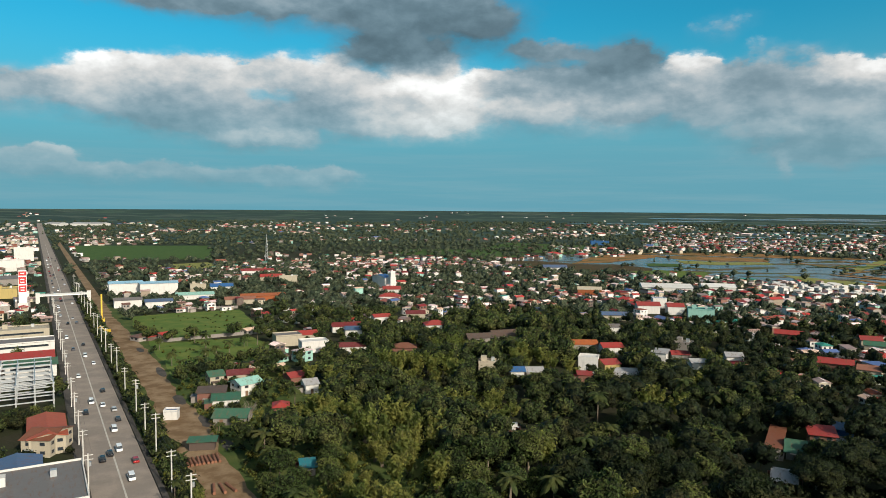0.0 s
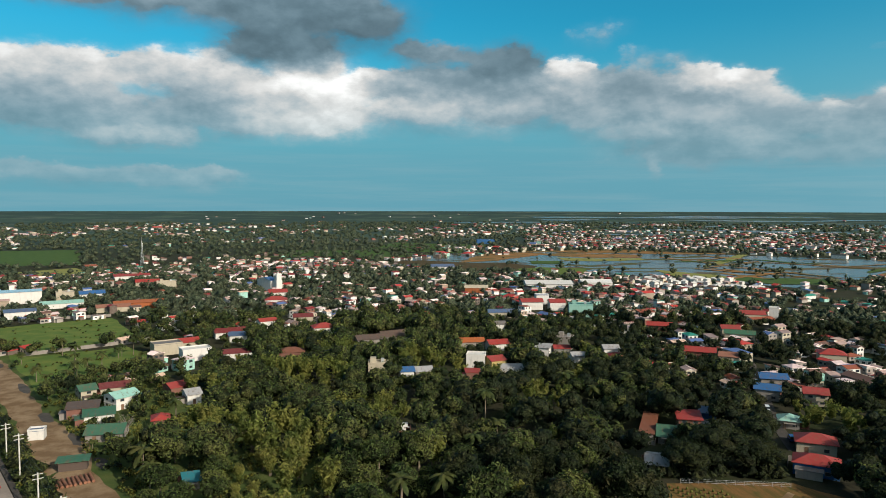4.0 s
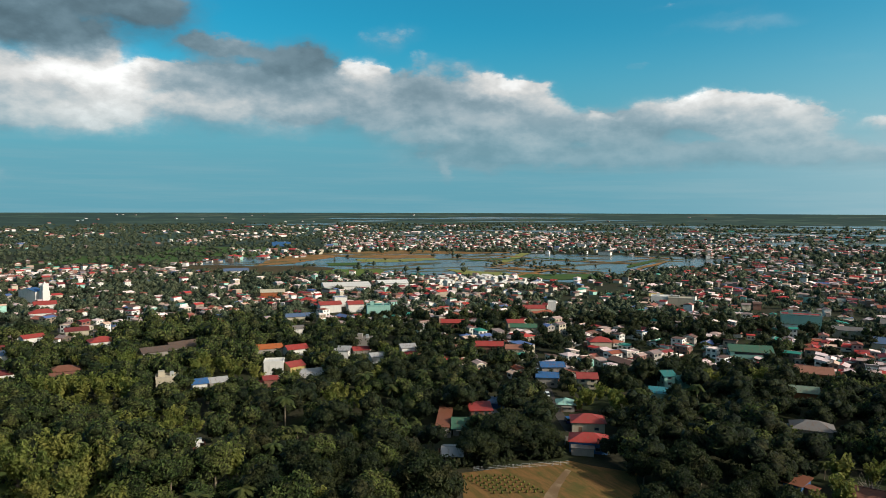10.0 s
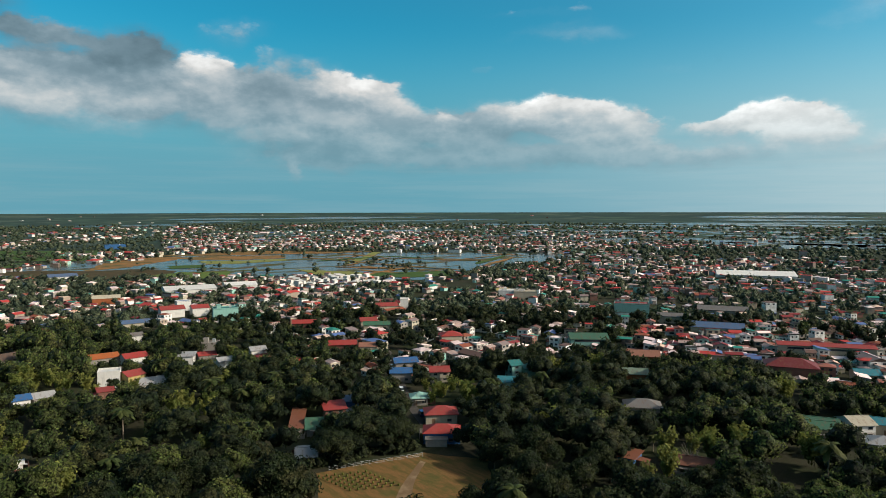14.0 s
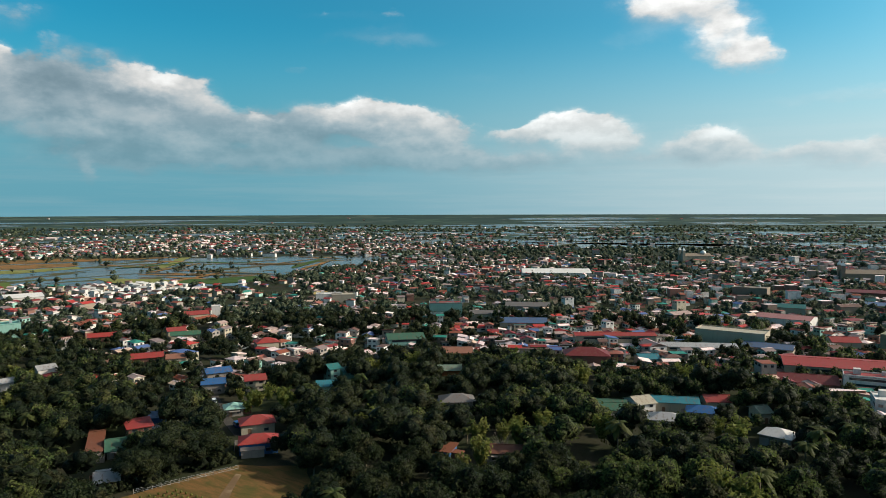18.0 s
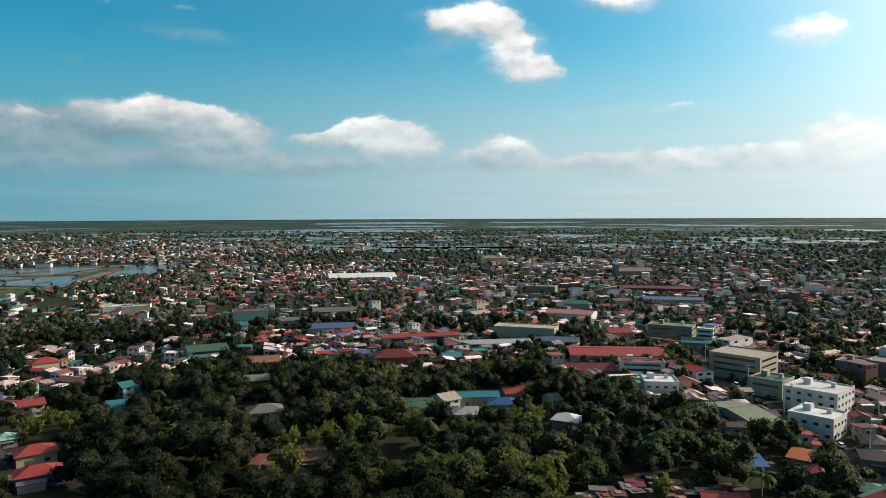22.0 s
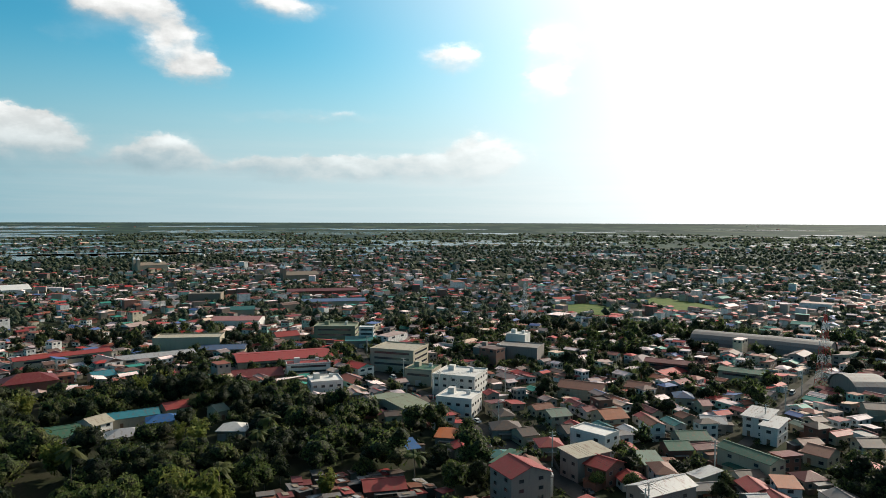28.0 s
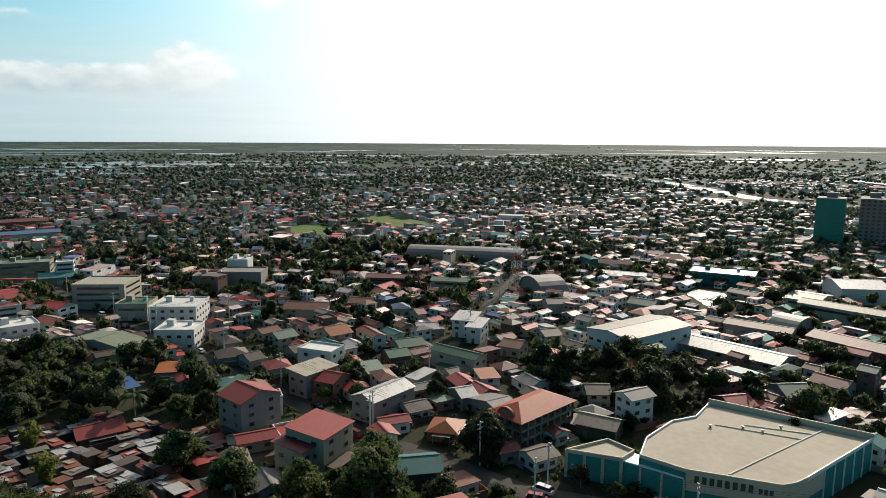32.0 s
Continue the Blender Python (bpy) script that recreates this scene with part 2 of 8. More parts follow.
cloud(91.0, 3.9, 7.4, 1.4, 0.80)
cloud(98.5, 4.8, 4.2, 2.3, 0.95)
cloud(82.7, 16.2, 3.3, 1.1, 0.90, 0.75)
cloud(75.5, 11.4, 2.3, 1.2, 0.85, 0.35)
cloud(72.3, 15.0, 3.3, 1.9, 0.80, 0.35)


got = wn("ShaderNodeSeparateXYZ")
wt.links.new(sums["all"], got.inputs[0])
weight = got.outputs[0]
white = wmath("DIVIDE", got.outputs[1], wmath("MAXIMUM", weight, 0.001))
height = wmath("DIVIDE", got.outputs[2], wmath("MAXIMUM", weight, 0.001))
# crisp tops, soft undersides
dense = wmath("ADD", wmath("SUBTRACT", weight, 0.92), wmath("MULTIPLY", fluff, 1.35))
cover = wrange(wmath("DIVIDE", dense, wrange(height, -0.9, 0.45, 1.4, 0.52)), 0.0, 1.0)
# thin veils round them
cover = wmath("MAXIMUM", cover, wrange(wmath("MULTIPLY", weight, wmath("ADD", fluff, 0.45)), 0.04, 0.95, 0.0, 0.6))
# scattered clouds over the rest of the sky, where nothing above is set
rest = wrange(wnoise(comb.outputs[0], 0.05, 6.0, 0.6).outputs[0], 0.48, 0.70)
behind = wrange(wmath("ABSOLUTE", wmath("SUBTRACT", azim, 55.0)), 95.0, 120.0)
high = wrange(elev, 19.0, 30.0)
rest = wmath("MULTIPLY", rest, wmath("MAXIMUM", behind, wmath("MULTIPLY", high, 0.8)), True)

nishita = wn("ShaderNodeTexSky")
nishita.sky_type, nishita.sun_disc = "NISHITA", False
nishita.sun_elevation, nishita.sun_rotation = radians(SUN_EL), radians(SUN_AZ)
nishita.air_density, nishita.dust_density, nishita.ozone_density = 1.0, 1.2, 2.5
base = wmix(1.0, nishita.outputs[0], SKY_TINT, "MULTIPLY")
base = wmix(1.0, base, (SKY_GAIN,) * 3, "MULTIPLY")
# moist air along the horizon
haze = wrange(elev, 2.5, 15.0, 0.95, 0.0)
# the sky deepens towards the zenith
base = wmix(wrange(elev, 16.0, 55.0, 0.0, 0.75), base, (0.026, 0.045, 0.08))
near = wn("ShaderNodeVectorMath", operation="DOT_PRODUCT")
wt.links.new(coord, near.inputs[0])
near.inputs[1].default_value = sun_dir
angle = wmath("MULTIPLY", wmath("ARCCOSINE", wmath("MINIMUM", near.outputs["Value"], 1.0)), 57.2958)
base = wmix(haze, base, wmix(wrange(angle, 42.0, 108.0, 1.0, 0.0), HAZE, HAZE_SUN))
# faint grey streaks low in the moist air
streak = wn("ShaderNodeMapping")
wt.links.new(comb.outputs[0], streak.inputs["Vector"])
streak.inputs["Scale"].default_value = (0.05, 0.55, 1)
streaks = wrange(wnoise(streak.outputs[0], 1.0, 6.0, 0.6).outputs[0], 0.40, 0.66)
base = wmix(wmath("MULTIPLY", streaks, wrange(elev, 0.5, 9.0, 0.30, 0.0)), base, wmix(wrange(angle, 42.0, 108.0, 1.0, 0.0), (0.27, 0.44, 0.50), (0.72, 0.78, 0.78)))
# light and shade within the clouds
relief = wnoise(moved.outputs[0], 0.16, 5.0, 0.5).outputs[0]
tone = wmath("MULTIPLY", white, wrange(relief, 0.3, 0.72, 0.80, 1.16))
swell = wmath("SUBTRACT", fluff, fluff_lit)
tone = wmath("MULTIPLY", tone, wrange(swell, -0.20, 0.20, 0.82, 1.18))
tone = wmath("MULTIPLY", tone, CLOUD_GAIN)
ramp = wmix(wrange(tone, 0.18, 0.75), CLOUD_DARK, CLOUD_LIGHT)
toneco = wn("ShaderNodeCombineXYZ")
for i in range(3):
    wt.links.new(tone, toneco.inputs[i])
shade = wmix(1.0, ramp, toneco.outputs[0], "MULTIPLY")
low = wrange(elev, 0.0, 9.5, 0.25, 0.97)
sky = wmix(wmath("MULTIPLY", cover, low), base, shade)
sky = wmix(wmath("MULTIPLY", rest, 0.8), sky, (0.15, 0.17, 0.20))
# the bright air round the sun
wide = wmath("POWER", wrange(angle, 24.0, 64.0, 1.0, 0.0), 1.8)
veil = wmath("POWER", wrange(angle, 30.0, 130.0, 1.0, 0.0), 2.0)
gl = wn("ShaderNodeCombineXYZ")
for i in range(3):
    wt.links.new(wmath("MULTIPLY", veil, VEIL), gl.inputs[i])
sky = wmix(1.0, sky, gl.outputs[0], "ADD")
sky = wmix(wide, sky, (GLOW, GLOW, GLOW * 0.985))
bg = wn("ShaderNodeBackground")
wt.links.new(sky, bg.inputs[0])
bg.inputs[1].default_value = SKY_LEVEL
wout = wn("ShaderNodeOutputWorld")
wt.links.new(bg.outputs[0], wout.inputs[0])

lamp = bpy.data.lights.new("sun", "SUN")
lamp.energy, lamp.angle, lamp.color = SUN_POWER, radians(0.6), (1.0, 0.91, 0.76)
sun = new("sun", lamp)
sun.matrix_world = look((0, 0, 300), Vector((0, 0, 300)) - sun_dir)

# ---- materials ----
MATS = {}


def nodes_of(name):
    m = bpy.data.materials.new(name)
    m.use_nodes = True
    t = m.node_tree
    return m, t, t.nodes["Principled BSDF"]


def rgb(t, v):
    n = t.nodes.new("ShaderNodeRGB")
    n.outputs[0].default_value = (*v, 1)
    return n.outputs[0]


def mix(t, fac, a, b, blend="MIX"):
    n = t.nodes.new("ShaderNodeMix")
    n.data_type, n.blend_type = "RGBA", blend
    for i, v in ((0, fac), (6, a), (7, b)):
        if isinstance(v, (int, float)):
            n.inputs[i].default_value = v
        elif isinstance(v, tuple):
            n.inputs[i].default_value = (*v, 1)
        else:
            t.links.new(v, n.inputs[i])
    return n.outputs[2]


def ranged(t, v, a, b, c=0.0, d=1.0):
    n = t.nodes.new("ShaderNodeMapRange")
    n.interpolation_type = "SMOOTHSTEP"
    t.links.new(v, n.inputs[0])
    for i, x in enumerate((a, b, c, d)):
        n.inputs[1 + i].default_value = x
    return n.outputs[0]


def place(t, space="Object", scale=(1, 1, 1)):
    """Coordinates in metres: of the thing, or of the world."""
    if space == "World":
        out = t.nodes.new("ShaderNodeNewGeometry").outputs["Position"]
    else:
        out = t.nodes.new("ShaderNodeTexCoord").outputs["Object"]
    m = t.nodes.new("ShaderNodeMapping")
    m.inputs["Scale"].default_value = scale
    t.links.new(out, m.inputs["Vector"])
    return m.outputs[0]


def noisy(t, vec, scale, detail=4.0, rough=0.6):
    n = t.nodes.new("ShaderNodeTexNoise")
    n.inputs["Scale"].default_value, n.inputs["Detail"].default_value, n.inputs["Roughness"].default_value = scale, detail, rough
    t.links.new(vec, n.inputs["Vector"])
    return n.outputs[0]


def bumped(t, b, height, distance, strength=0.6):
    n = t.nodes.new("ShaderNodeBump")
    n.inputs["Strength"].default_value, n.inputs["Distance"].default_value = strength, distance
    t.links.new(height, n.inputs["Height"])
    t.links.new(n.outputs[0], b.inputs["Normal"])


def shades(t, value, colours):
    """A palette, picked from by a random value."""
    r = t.nodes.new("ShaderNodeValToRGB")
    r.color_ramp.interpolation = "CONSTANT"
    e = r.color_ramp.elements
    while len(e) < len(colours):
        e.new(0.5)
    for i, c in enumerate(colours):
        e[i].position, e[i].color = i / len(colours), (*c, 1)
    t.links.new(value, r.inputs[0])
    return r.outputs[0]


PAINT = {
    "red": (0.42, 0.052, 0.043), "maroon": (0.20, 0.028, 0.030), "orange": (0.48, 0.13, 0.035), "terracotta": (0.38, 0.16, 0.10),
    "rust": (0.24, 0.085, 0.045), "green": (0.055, 0.17, 0.10), "sage": (0.20, 0.27, 0.20), "teal": (0.03, 0.22, 0.21),
    "turquoise": (0.03, 0.26, 0.32), "blue": (0.03, 0.15, 0.38), "steel": (0.10, 0.17, 0.30), "silver": (0.58, 0.57, 0.56),
    "white": (0.80, 0.765, 0.71), "grey": (0.22, 0.205, 0.195), "cream": (0.62, 0.54, 0.40), "tan": (0.38, 0.30, 0.22),
    "brown": (0.13, 0.09, 0.07), "olive": (0.30, 0.33, 0.21), "pink": (0.52, 0.22, 0.20), "mint": (0.36, 0.66, 0.56),
    "brickred": (0.52, 0.105, 0.045), "sky": (0.34, 0.62, 0.80), "yellow": (0.66, 0.50, 0.18), "concrete": (0.38, 0.335, 0.295), "brick": (0.28, 0.12, 0.085),
}


PAINT = {k: tuple(x * (0.82 if k == "white" else 0.67) for x in c) for k, c in PAINT.items()}


def wall_paint(name):
    key = "wall " + name
    if key in MATS:
        return MATS[key]
    m, t, b = nodes_of(key)
    c = tuple(0.86 * x for x in PAINT[name])
    p = place(t, "World")
    stain = noisy(t, place(t, "World", (0.9, 0.9, 0.16)), 1.0, 5, 0.65)
    grain = noisy(t, p, 3.0, 3)
    col = mix(t, ranged(t, stain, 0.48, 0.78, 0, 0.6), c, tuple(0.45 * x + 0.02 for x in c))
    col = mix(t, ranged(t, grain, 0.3, 0.7, 0, 0.25), col, tuple(0.7 * x for x in c))
    t.links.new(col, b.inputs["Base Color"])
    b.inputs["Roughness"].default_value = 0.85
    bumped(t, b, grain, 0.02, 0.3)
    MATS[key] = m
    return m


def roof_sheet(name):
    """Ribbed painted metal sheet, faded and rusty in patches."""
    key = "roof " + name
    if key in MATS:
        return MATS[key]
    m, t, b = nodes_of(key)
    c = PAINT[name]
    p = place(t, "Object")
    rnd = t.nodes.new("ShaderNodeObjectInfo").outputs["Random"]
    fade = noisy(t, p, 0.5, 5, 0.65)
    worn = noisy(t, place(t, "Object", (1.2, 0.25, 1)), 1.0, 5, 0.7)
    col = mix(t, ranged(t, rnd, 0, 1, 0, 0.45), c, tuple(0.6 * x + 0.03 for x in c))
    col = mix(t, ranged(t, fade, 0.4, 0.75, 0, 0.55), col, tuple(min(0.75, 0.85 * x + 0.035) for x in c))
    col = mix(t, ranged(t, worn, 0.50, 0.70, 0, 0.7), col, (0.15, 0.075, 0.045) if name != "white" else (0.42, 0.40, 0.36))
    t.links.new(col, b.inputs["Base Color"])
    b.inputs["Roughness"].default_value = 0.6
    b.inputs["Specular IOR Level"].default_value = 0.2
    b.inputs["Metallic"].default_value = 0.0 if name != "silver" else 0.25
    w = t.nodes.new("ShaderNodeTexWave")
    w.inputs["Scale"].default_value = 1.6
    t.links.new(p, w.inputs["Vector"])
    bumped(t, b, w.outputs["Fac"], 0.03, 0.22)
    MATS[key] = m
    return m


def plain(name, c, rough=0.7, metal=0.0, spread=0.3, scale=2.0, space="World"):
    if name in MATS:
        return MATS[name]
    m, t, b = nodes_of(name)
    n1 = noisy(t, place(t, space), scale, 5)
    n2 = noisy(t, place(t, space), scale * 0.13, 3)
    col = mix(t, ranged(t, n1, 0.3, 0.72, 0, spread), c, tuple(x * 0.55 for x in c))
    col = mix(t, ranged(t, n2, 0.35, 0.7, 0, spread), col, tuple(min(1, x * 1.35 + 0.01) for x in c))
    t.links.new(col, b.inputs["Base Color"])
    b.inputs["Roughness"].default_value, b.inputs["Metallic"].default_value = rough, metal
    bumped(t, b, n1, 0.03, 0.3)
    MATS[name] = m
    return m


def leaves(name, dark, light, warm, rough=0.55, mass=False):
    m, t, b = nodes_of(name)
    geo = t.nodes.new("ShaderNodeNewGeometry")
    isl = geo.outputs["Random Per Island"]
    tree = noisy(t, place(t, "World"), 0.09, 2)
    fine = noisy(t, place(t, "World"), 0.7, 3)
    col = mix(t, ranged(t, isl, 0, 1), dark, light)
    col = mix(t, ranged(t, tree, 0.42, 0.62, 0, 0.9), col, warm)
    other = noisy(t, place(t, "World"), 0.13, 1)
    col = mix(t, ranged(t, other, 0.56, 0.70, 0, 0.6), col, tuple(0.55 * a + 0.30 * b for a, b in zip(warm, (0.16, 0.11, 0.05))))
    col = mix(t, ranged(t, other, 0.44, 0.32, 0, 0.6), col, tuple(0.8 * x for x in dark))
    col = mix(t, ranged(t, fine, 0.35, 0.7, 0.42, 0.0), col, tuple(0.7 * x for x in dark))
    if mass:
        # shade in the hollows between tufts is painted as darker colour
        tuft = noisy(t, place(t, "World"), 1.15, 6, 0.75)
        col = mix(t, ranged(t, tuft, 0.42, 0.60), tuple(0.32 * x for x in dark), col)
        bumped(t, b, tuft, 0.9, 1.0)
    t.links.new(col, b.inputs["Base Color"])
    b.inputs["Roughness"].default_value = rough
    b.inputs["Specular IOR Level"].default_value = 0.08
    if not mass:
        # sunlight shows through thin leaves
        thin, both = t.nodes.new("ShaderNodeBsdfTranslucent"), t.nodes.new("ShaderNodeMixShader")
        t.links.new(mix(t, 0.5, col, tuple(1.3 * x for x in light)), thin.inputs[0])
        # distant leaves let more light through, which lifts them as haze would
        both.inputs[0].default_value = 0.55 if "distant" in name else 0.38
        t.links.new(b.outputs[0], both.inputs[1])
        t.links.new(thin.outputs[0], both.inputs[2])
        t.links.new(both.outputs[0], t.nodes["Material Output"].inputs[0])
    return m


leaf_mat = leaves("leaves broad", (0.022, 0.038, 0.013), (0.105, 0.148, 0.046), (0.170, 0.190, 0.054))
bamboo_mat = leaves("leaves bamboo", (0.060, 0.080, 0.020), (0.185, 0.215, 0.052), (0.225, 0.215, 0.055))
palm_mat = leaves("leaves palm", (0.036, 0.052, 0.018), (0.09, 0.115, 0.038), (0.10, 0.105, 0.034))
# deep green trees; the colour also holds some shade over the wood
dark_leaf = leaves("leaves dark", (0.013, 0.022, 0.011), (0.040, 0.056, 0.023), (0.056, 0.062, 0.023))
# haze is put into the distant leaves as a paler, bluer green
hazed_leaf = leaves("leaves distant", (0.056, 0.078, 0.050), (0.118, 0.150, 0.086), (0.150, 0.160, 0.088))
# leaf masses inside the crowns, coloured to include their own shade
MASS = {}
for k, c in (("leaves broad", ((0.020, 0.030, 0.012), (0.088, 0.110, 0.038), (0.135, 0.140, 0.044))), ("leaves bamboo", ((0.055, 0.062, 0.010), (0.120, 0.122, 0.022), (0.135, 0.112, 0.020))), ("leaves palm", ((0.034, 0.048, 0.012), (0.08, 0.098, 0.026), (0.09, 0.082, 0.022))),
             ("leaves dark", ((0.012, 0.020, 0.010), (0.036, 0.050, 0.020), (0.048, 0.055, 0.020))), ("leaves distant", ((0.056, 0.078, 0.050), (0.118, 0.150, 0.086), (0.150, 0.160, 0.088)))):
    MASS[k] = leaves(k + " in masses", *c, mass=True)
bark = plain("bark", (0.16, 0.125, 0.09), 0.9, 0, 0.5, 2.0)
dead_twig = plain("bare twigs", (0.20, 0.17, 0.14), 0.9, 0, 0.4, 2.0)
concrete = wall_paint("concrete")
frame_mat = plain("window frame", (0.17, 0.15, 0.13), 0.6, 0, 0.2)
white_trim = plain("white trim", (0.72, 0.71, 0.67), 0.6, 0, 0.3, 1.0)
pole_mat = plain("pole concrete", (0.48, 0.46, 0.42), 0.8, 0, 0.3)
wire_mat = plain("wire", (0.02, 0.02, 0.02), 0.6)
tyre_mat = plain("tyre", (0.02, 0.02, 0.02), 0.9)
steel_mat = plain("galvanised steel", (0.45, 0.46, 0.46), 0.45, 0.6, 0.25)
door_mat = plain("door wood", (0.16, 0.09, 0.05), 0.6, 0, 0.4)

glass_mat, _t, _b = nodes_of("window glass")
_b.inputs["Base Color"].default_value = (0.025, 0.032, 0.038, 1)
_b.inputs["Roughness"].default_value = 0.12


def asphalt_like(name, c, c2):
    m, t, b = nodes_of(name)
    p = place(t, "World")
    grain = noisy(t, p, 4.0, 6, 0.7)
    patch = noisy(t, p, 0.11, 5, 0.6)
    col = mix(t, ranged(t, patch, 0.38, 0.66), c, c2)
    col = mix(t, ranged(t, grain, 0.35, 0.7, 0, 0.35), col, tuple(0.6 * x for x in c))
    t.links.new(col, b.inputs["Base Color"])
    b.inputs["Roughness"].default_value = 0.9
    b.inputs["Specular IOR Level"].default_value = 0.12
    bumped(t, b, grain, 0.03, 0.4)
    return m


road_mat = asphalt_like("worn road", (0.22, 0.188, 0.16), (0.29, 0.245, 0.205))
street_mat = asphalt_like("street", (0.055, 0.050, 0.045), (0.09, 0.08, 0.07))
dirt_mat = asphalt_like("bare earth", (0.15, 0.095, 0.05), (0.27, 0.19, 0.115))
field_mat = asphalt_like("meadow", (0.075, 0.125, 0.026), (0.13, 0.155, 0.036))
paddy_mat = asphalt_like("green paddy", (0.045, 0.085, 0.020), (0.065, 0.105, 0.026))
weed_mat = asphalt_like("weeds and grass", (0.05, 0.075, 0.02), (0.085, 0.10, 0.03))
dry_mat = asphalt_like("dry meadow", (0.22, 0.21, 0.065), (0.16, 0.18, 0.05))
reed_mat, t, b = nodes_of("brown reeds")
p = place(t, "World")
col = mix(t, ranged(t, noisy(t, place(t, "World", (0.02, 0.05, 1)), 1.0, 6, 0.7), 0.42, 0.58), (0.32, 0.15, 0.055), (0.17, 0.115, 0.05))
col = mix(t, ranged(t, noisy(t, place(t, "World", (0.015, 0.04, 1)), 1.7, 7, 0.7), 0.52, 0.60), col, (0.062, 0.080, 0.036))
col = mix(t, ranged(t, noisy(t, p, 0.6, 5), 0.4, 0.7, 0, 0.5), col, (0.07, 0.05, 0.03))
t.links.new(col, b.inputs["Base Color"])
b.inputs["Roughness"].default_value = 0.95
b.inputs["Specular IOR Level"].default_value = 0.05
plot_mat = asphalt_like("cleared soil", (0.080, 0.054, 0.024), (0.045, 0.040, 0.018))

# orange-tan soil of the cleared plot, with dry grass on it
soil_mat, t, b = nodes_of("tan soil")
p = place(t, "World")
col = mix(t, ranged(t, noisy(t, place(t, "World", (0.5, 0.09, 1)), 1.0, 5, 0.65), 0.40, 0.62), (0.185, 0.100, 0.038), (0.105, 0.078, 0.026))
col = mix(t, ranged(t, noisy(t, p, 0.12, 5), 0.50, 0.66, 0, 0.7), col, (0.075, 0.080, 0.024))
col = mix(t, ranged(t, noisy(t, p, 3.0, 5), 0.4, 0.7, 0, 0.5), col, (0.065, 0.045, 0.02))
t.links.new(col, b.inputs["Base Color"])
b.inputs["Roughness"].default_value = 0.95
b.inputs["Specular IOR Level"].default_value = 0.05

# ground: soil and rough grass near by, a hazed patchwork of plots farther out
ground_mat, t, b = nodes_of("ground")
p = place(t, "World")
n1, n2 = noisy(t, p, 0.05, 6), noisy(t, p, 0.9, 5)
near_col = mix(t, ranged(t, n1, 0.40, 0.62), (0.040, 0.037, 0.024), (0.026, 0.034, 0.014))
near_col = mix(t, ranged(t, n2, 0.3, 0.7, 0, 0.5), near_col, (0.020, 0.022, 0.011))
vor = t.nodes.new("ShaderNodeTexVoronoi")
vor.inputs["Scale"].default_value = 1.0
t.links.new(place(t, "World", (0.0045, 0.0075, 0)), vor.inputs["Vector"])
sepc = t.nodes.new("ShaderNodeSeparateColor")
t.links.new(vor.outputs["Color"], sepc.inputs[0])
# distance haze is put into these colours as a blue-green tint
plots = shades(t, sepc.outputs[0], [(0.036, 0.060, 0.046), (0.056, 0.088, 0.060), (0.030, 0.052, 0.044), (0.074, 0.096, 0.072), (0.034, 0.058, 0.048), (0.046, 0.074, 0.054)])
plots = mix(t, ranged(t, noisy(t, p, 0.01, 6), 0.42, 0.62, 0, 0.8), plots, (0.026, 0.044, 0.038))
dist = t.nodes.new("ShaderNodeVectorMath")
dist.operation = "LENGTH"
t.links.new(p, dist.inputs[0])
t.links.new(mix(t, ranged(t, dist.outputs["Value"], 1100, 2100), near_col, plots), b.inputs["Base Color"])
b.inputs["Roughness"].default_value = 0.9
b.inputs["Specular IOR Level"].default_value = 0.07
bumped(t, b, n2, 0.15, 0.5)

water_mat, t, b = nodes_of("water")
p = place(t, "World")
silt = mix(t, ranged(t, noisy(t, p, 0.012, 5), 0.45, 0.7), (0.045, 0.055, 0.052), (0.12, 0.105, 0.075))
# weeds and mud standing just above the water
mud = ranged(t, noisy(t, place(t, "World", (0.008, 0.022, 1)), 1.0, 8, 0.68), 0.53, 0.57)
weed = mix(t, ranged(t, noisy(t, p, 0.03, 4), 0.4, 0.6), (0.070, 0.080, 0.034), (0.105, 0.076, 0.045))
t.links.new(mix(t, mud, silt, weed), b.inputs["Base Color"])
t.links.new(ranged(t, mud, 0, 1, 0.2, 0.95), b.inputs["Roughness"])
t.links.new(ranged(t, mud, 0, 1, 0.5, 0.05), b.inputs["Specular IOR Level"])
bumped(t, b, noisy(t, p, 0.8, 4), 0.06, 0.6)

# one palette for the far roofs and one for the far walls, picked house by house
far_roof, t, b = nodes_of("far roofs")
isl = t.nodes.new("ShaderNodeNewGeometry").outputs["Random Per Island"]
pal = shades(t, isl, [tuple((1.45 if x == max(PAINT[k]) else 1.15) * x for x in PAINT[k]) for k in ("red", "white", "maroon", "grey", "silver", "red", "rust", "white", "brown", "concrete", "rust", "maroon", "silver", "steel", "red", "brick", "teal", "white", "grey", "rust", "brown", "cream", "maroon", "concrete")])
n = noisy(t, place(t, "World"), 0.35, 5)
t.links.new(mix(t, ranged(t, n, 0.45, 0.75, 0, 0.5), pal, (0.10, 0.08, 0.065)), b.inputs["Base Color"])
b.inputs["Roughness"].default_value = 0.65
b.inputs["Specular IOR Level"].default_value = 0.25
far_wall, t, b = nodes_of("far walls")
isl = t.nodes.new("ShaderNodeNewGeometry").outputs["Random Per Island"]
pal = shades(t, isl, [tuple(1.1 * x for x in PAINT[k]) for k in ("white", "tan", "white", "cream", "concrete", "white", "brick", "concrete", "white", "tan", "cream", "white", "brown", "cream", "concrete", "white", "mint", "brown", "concrete")])
n = noisy(t, place(t, "World"), 0.5, 5)
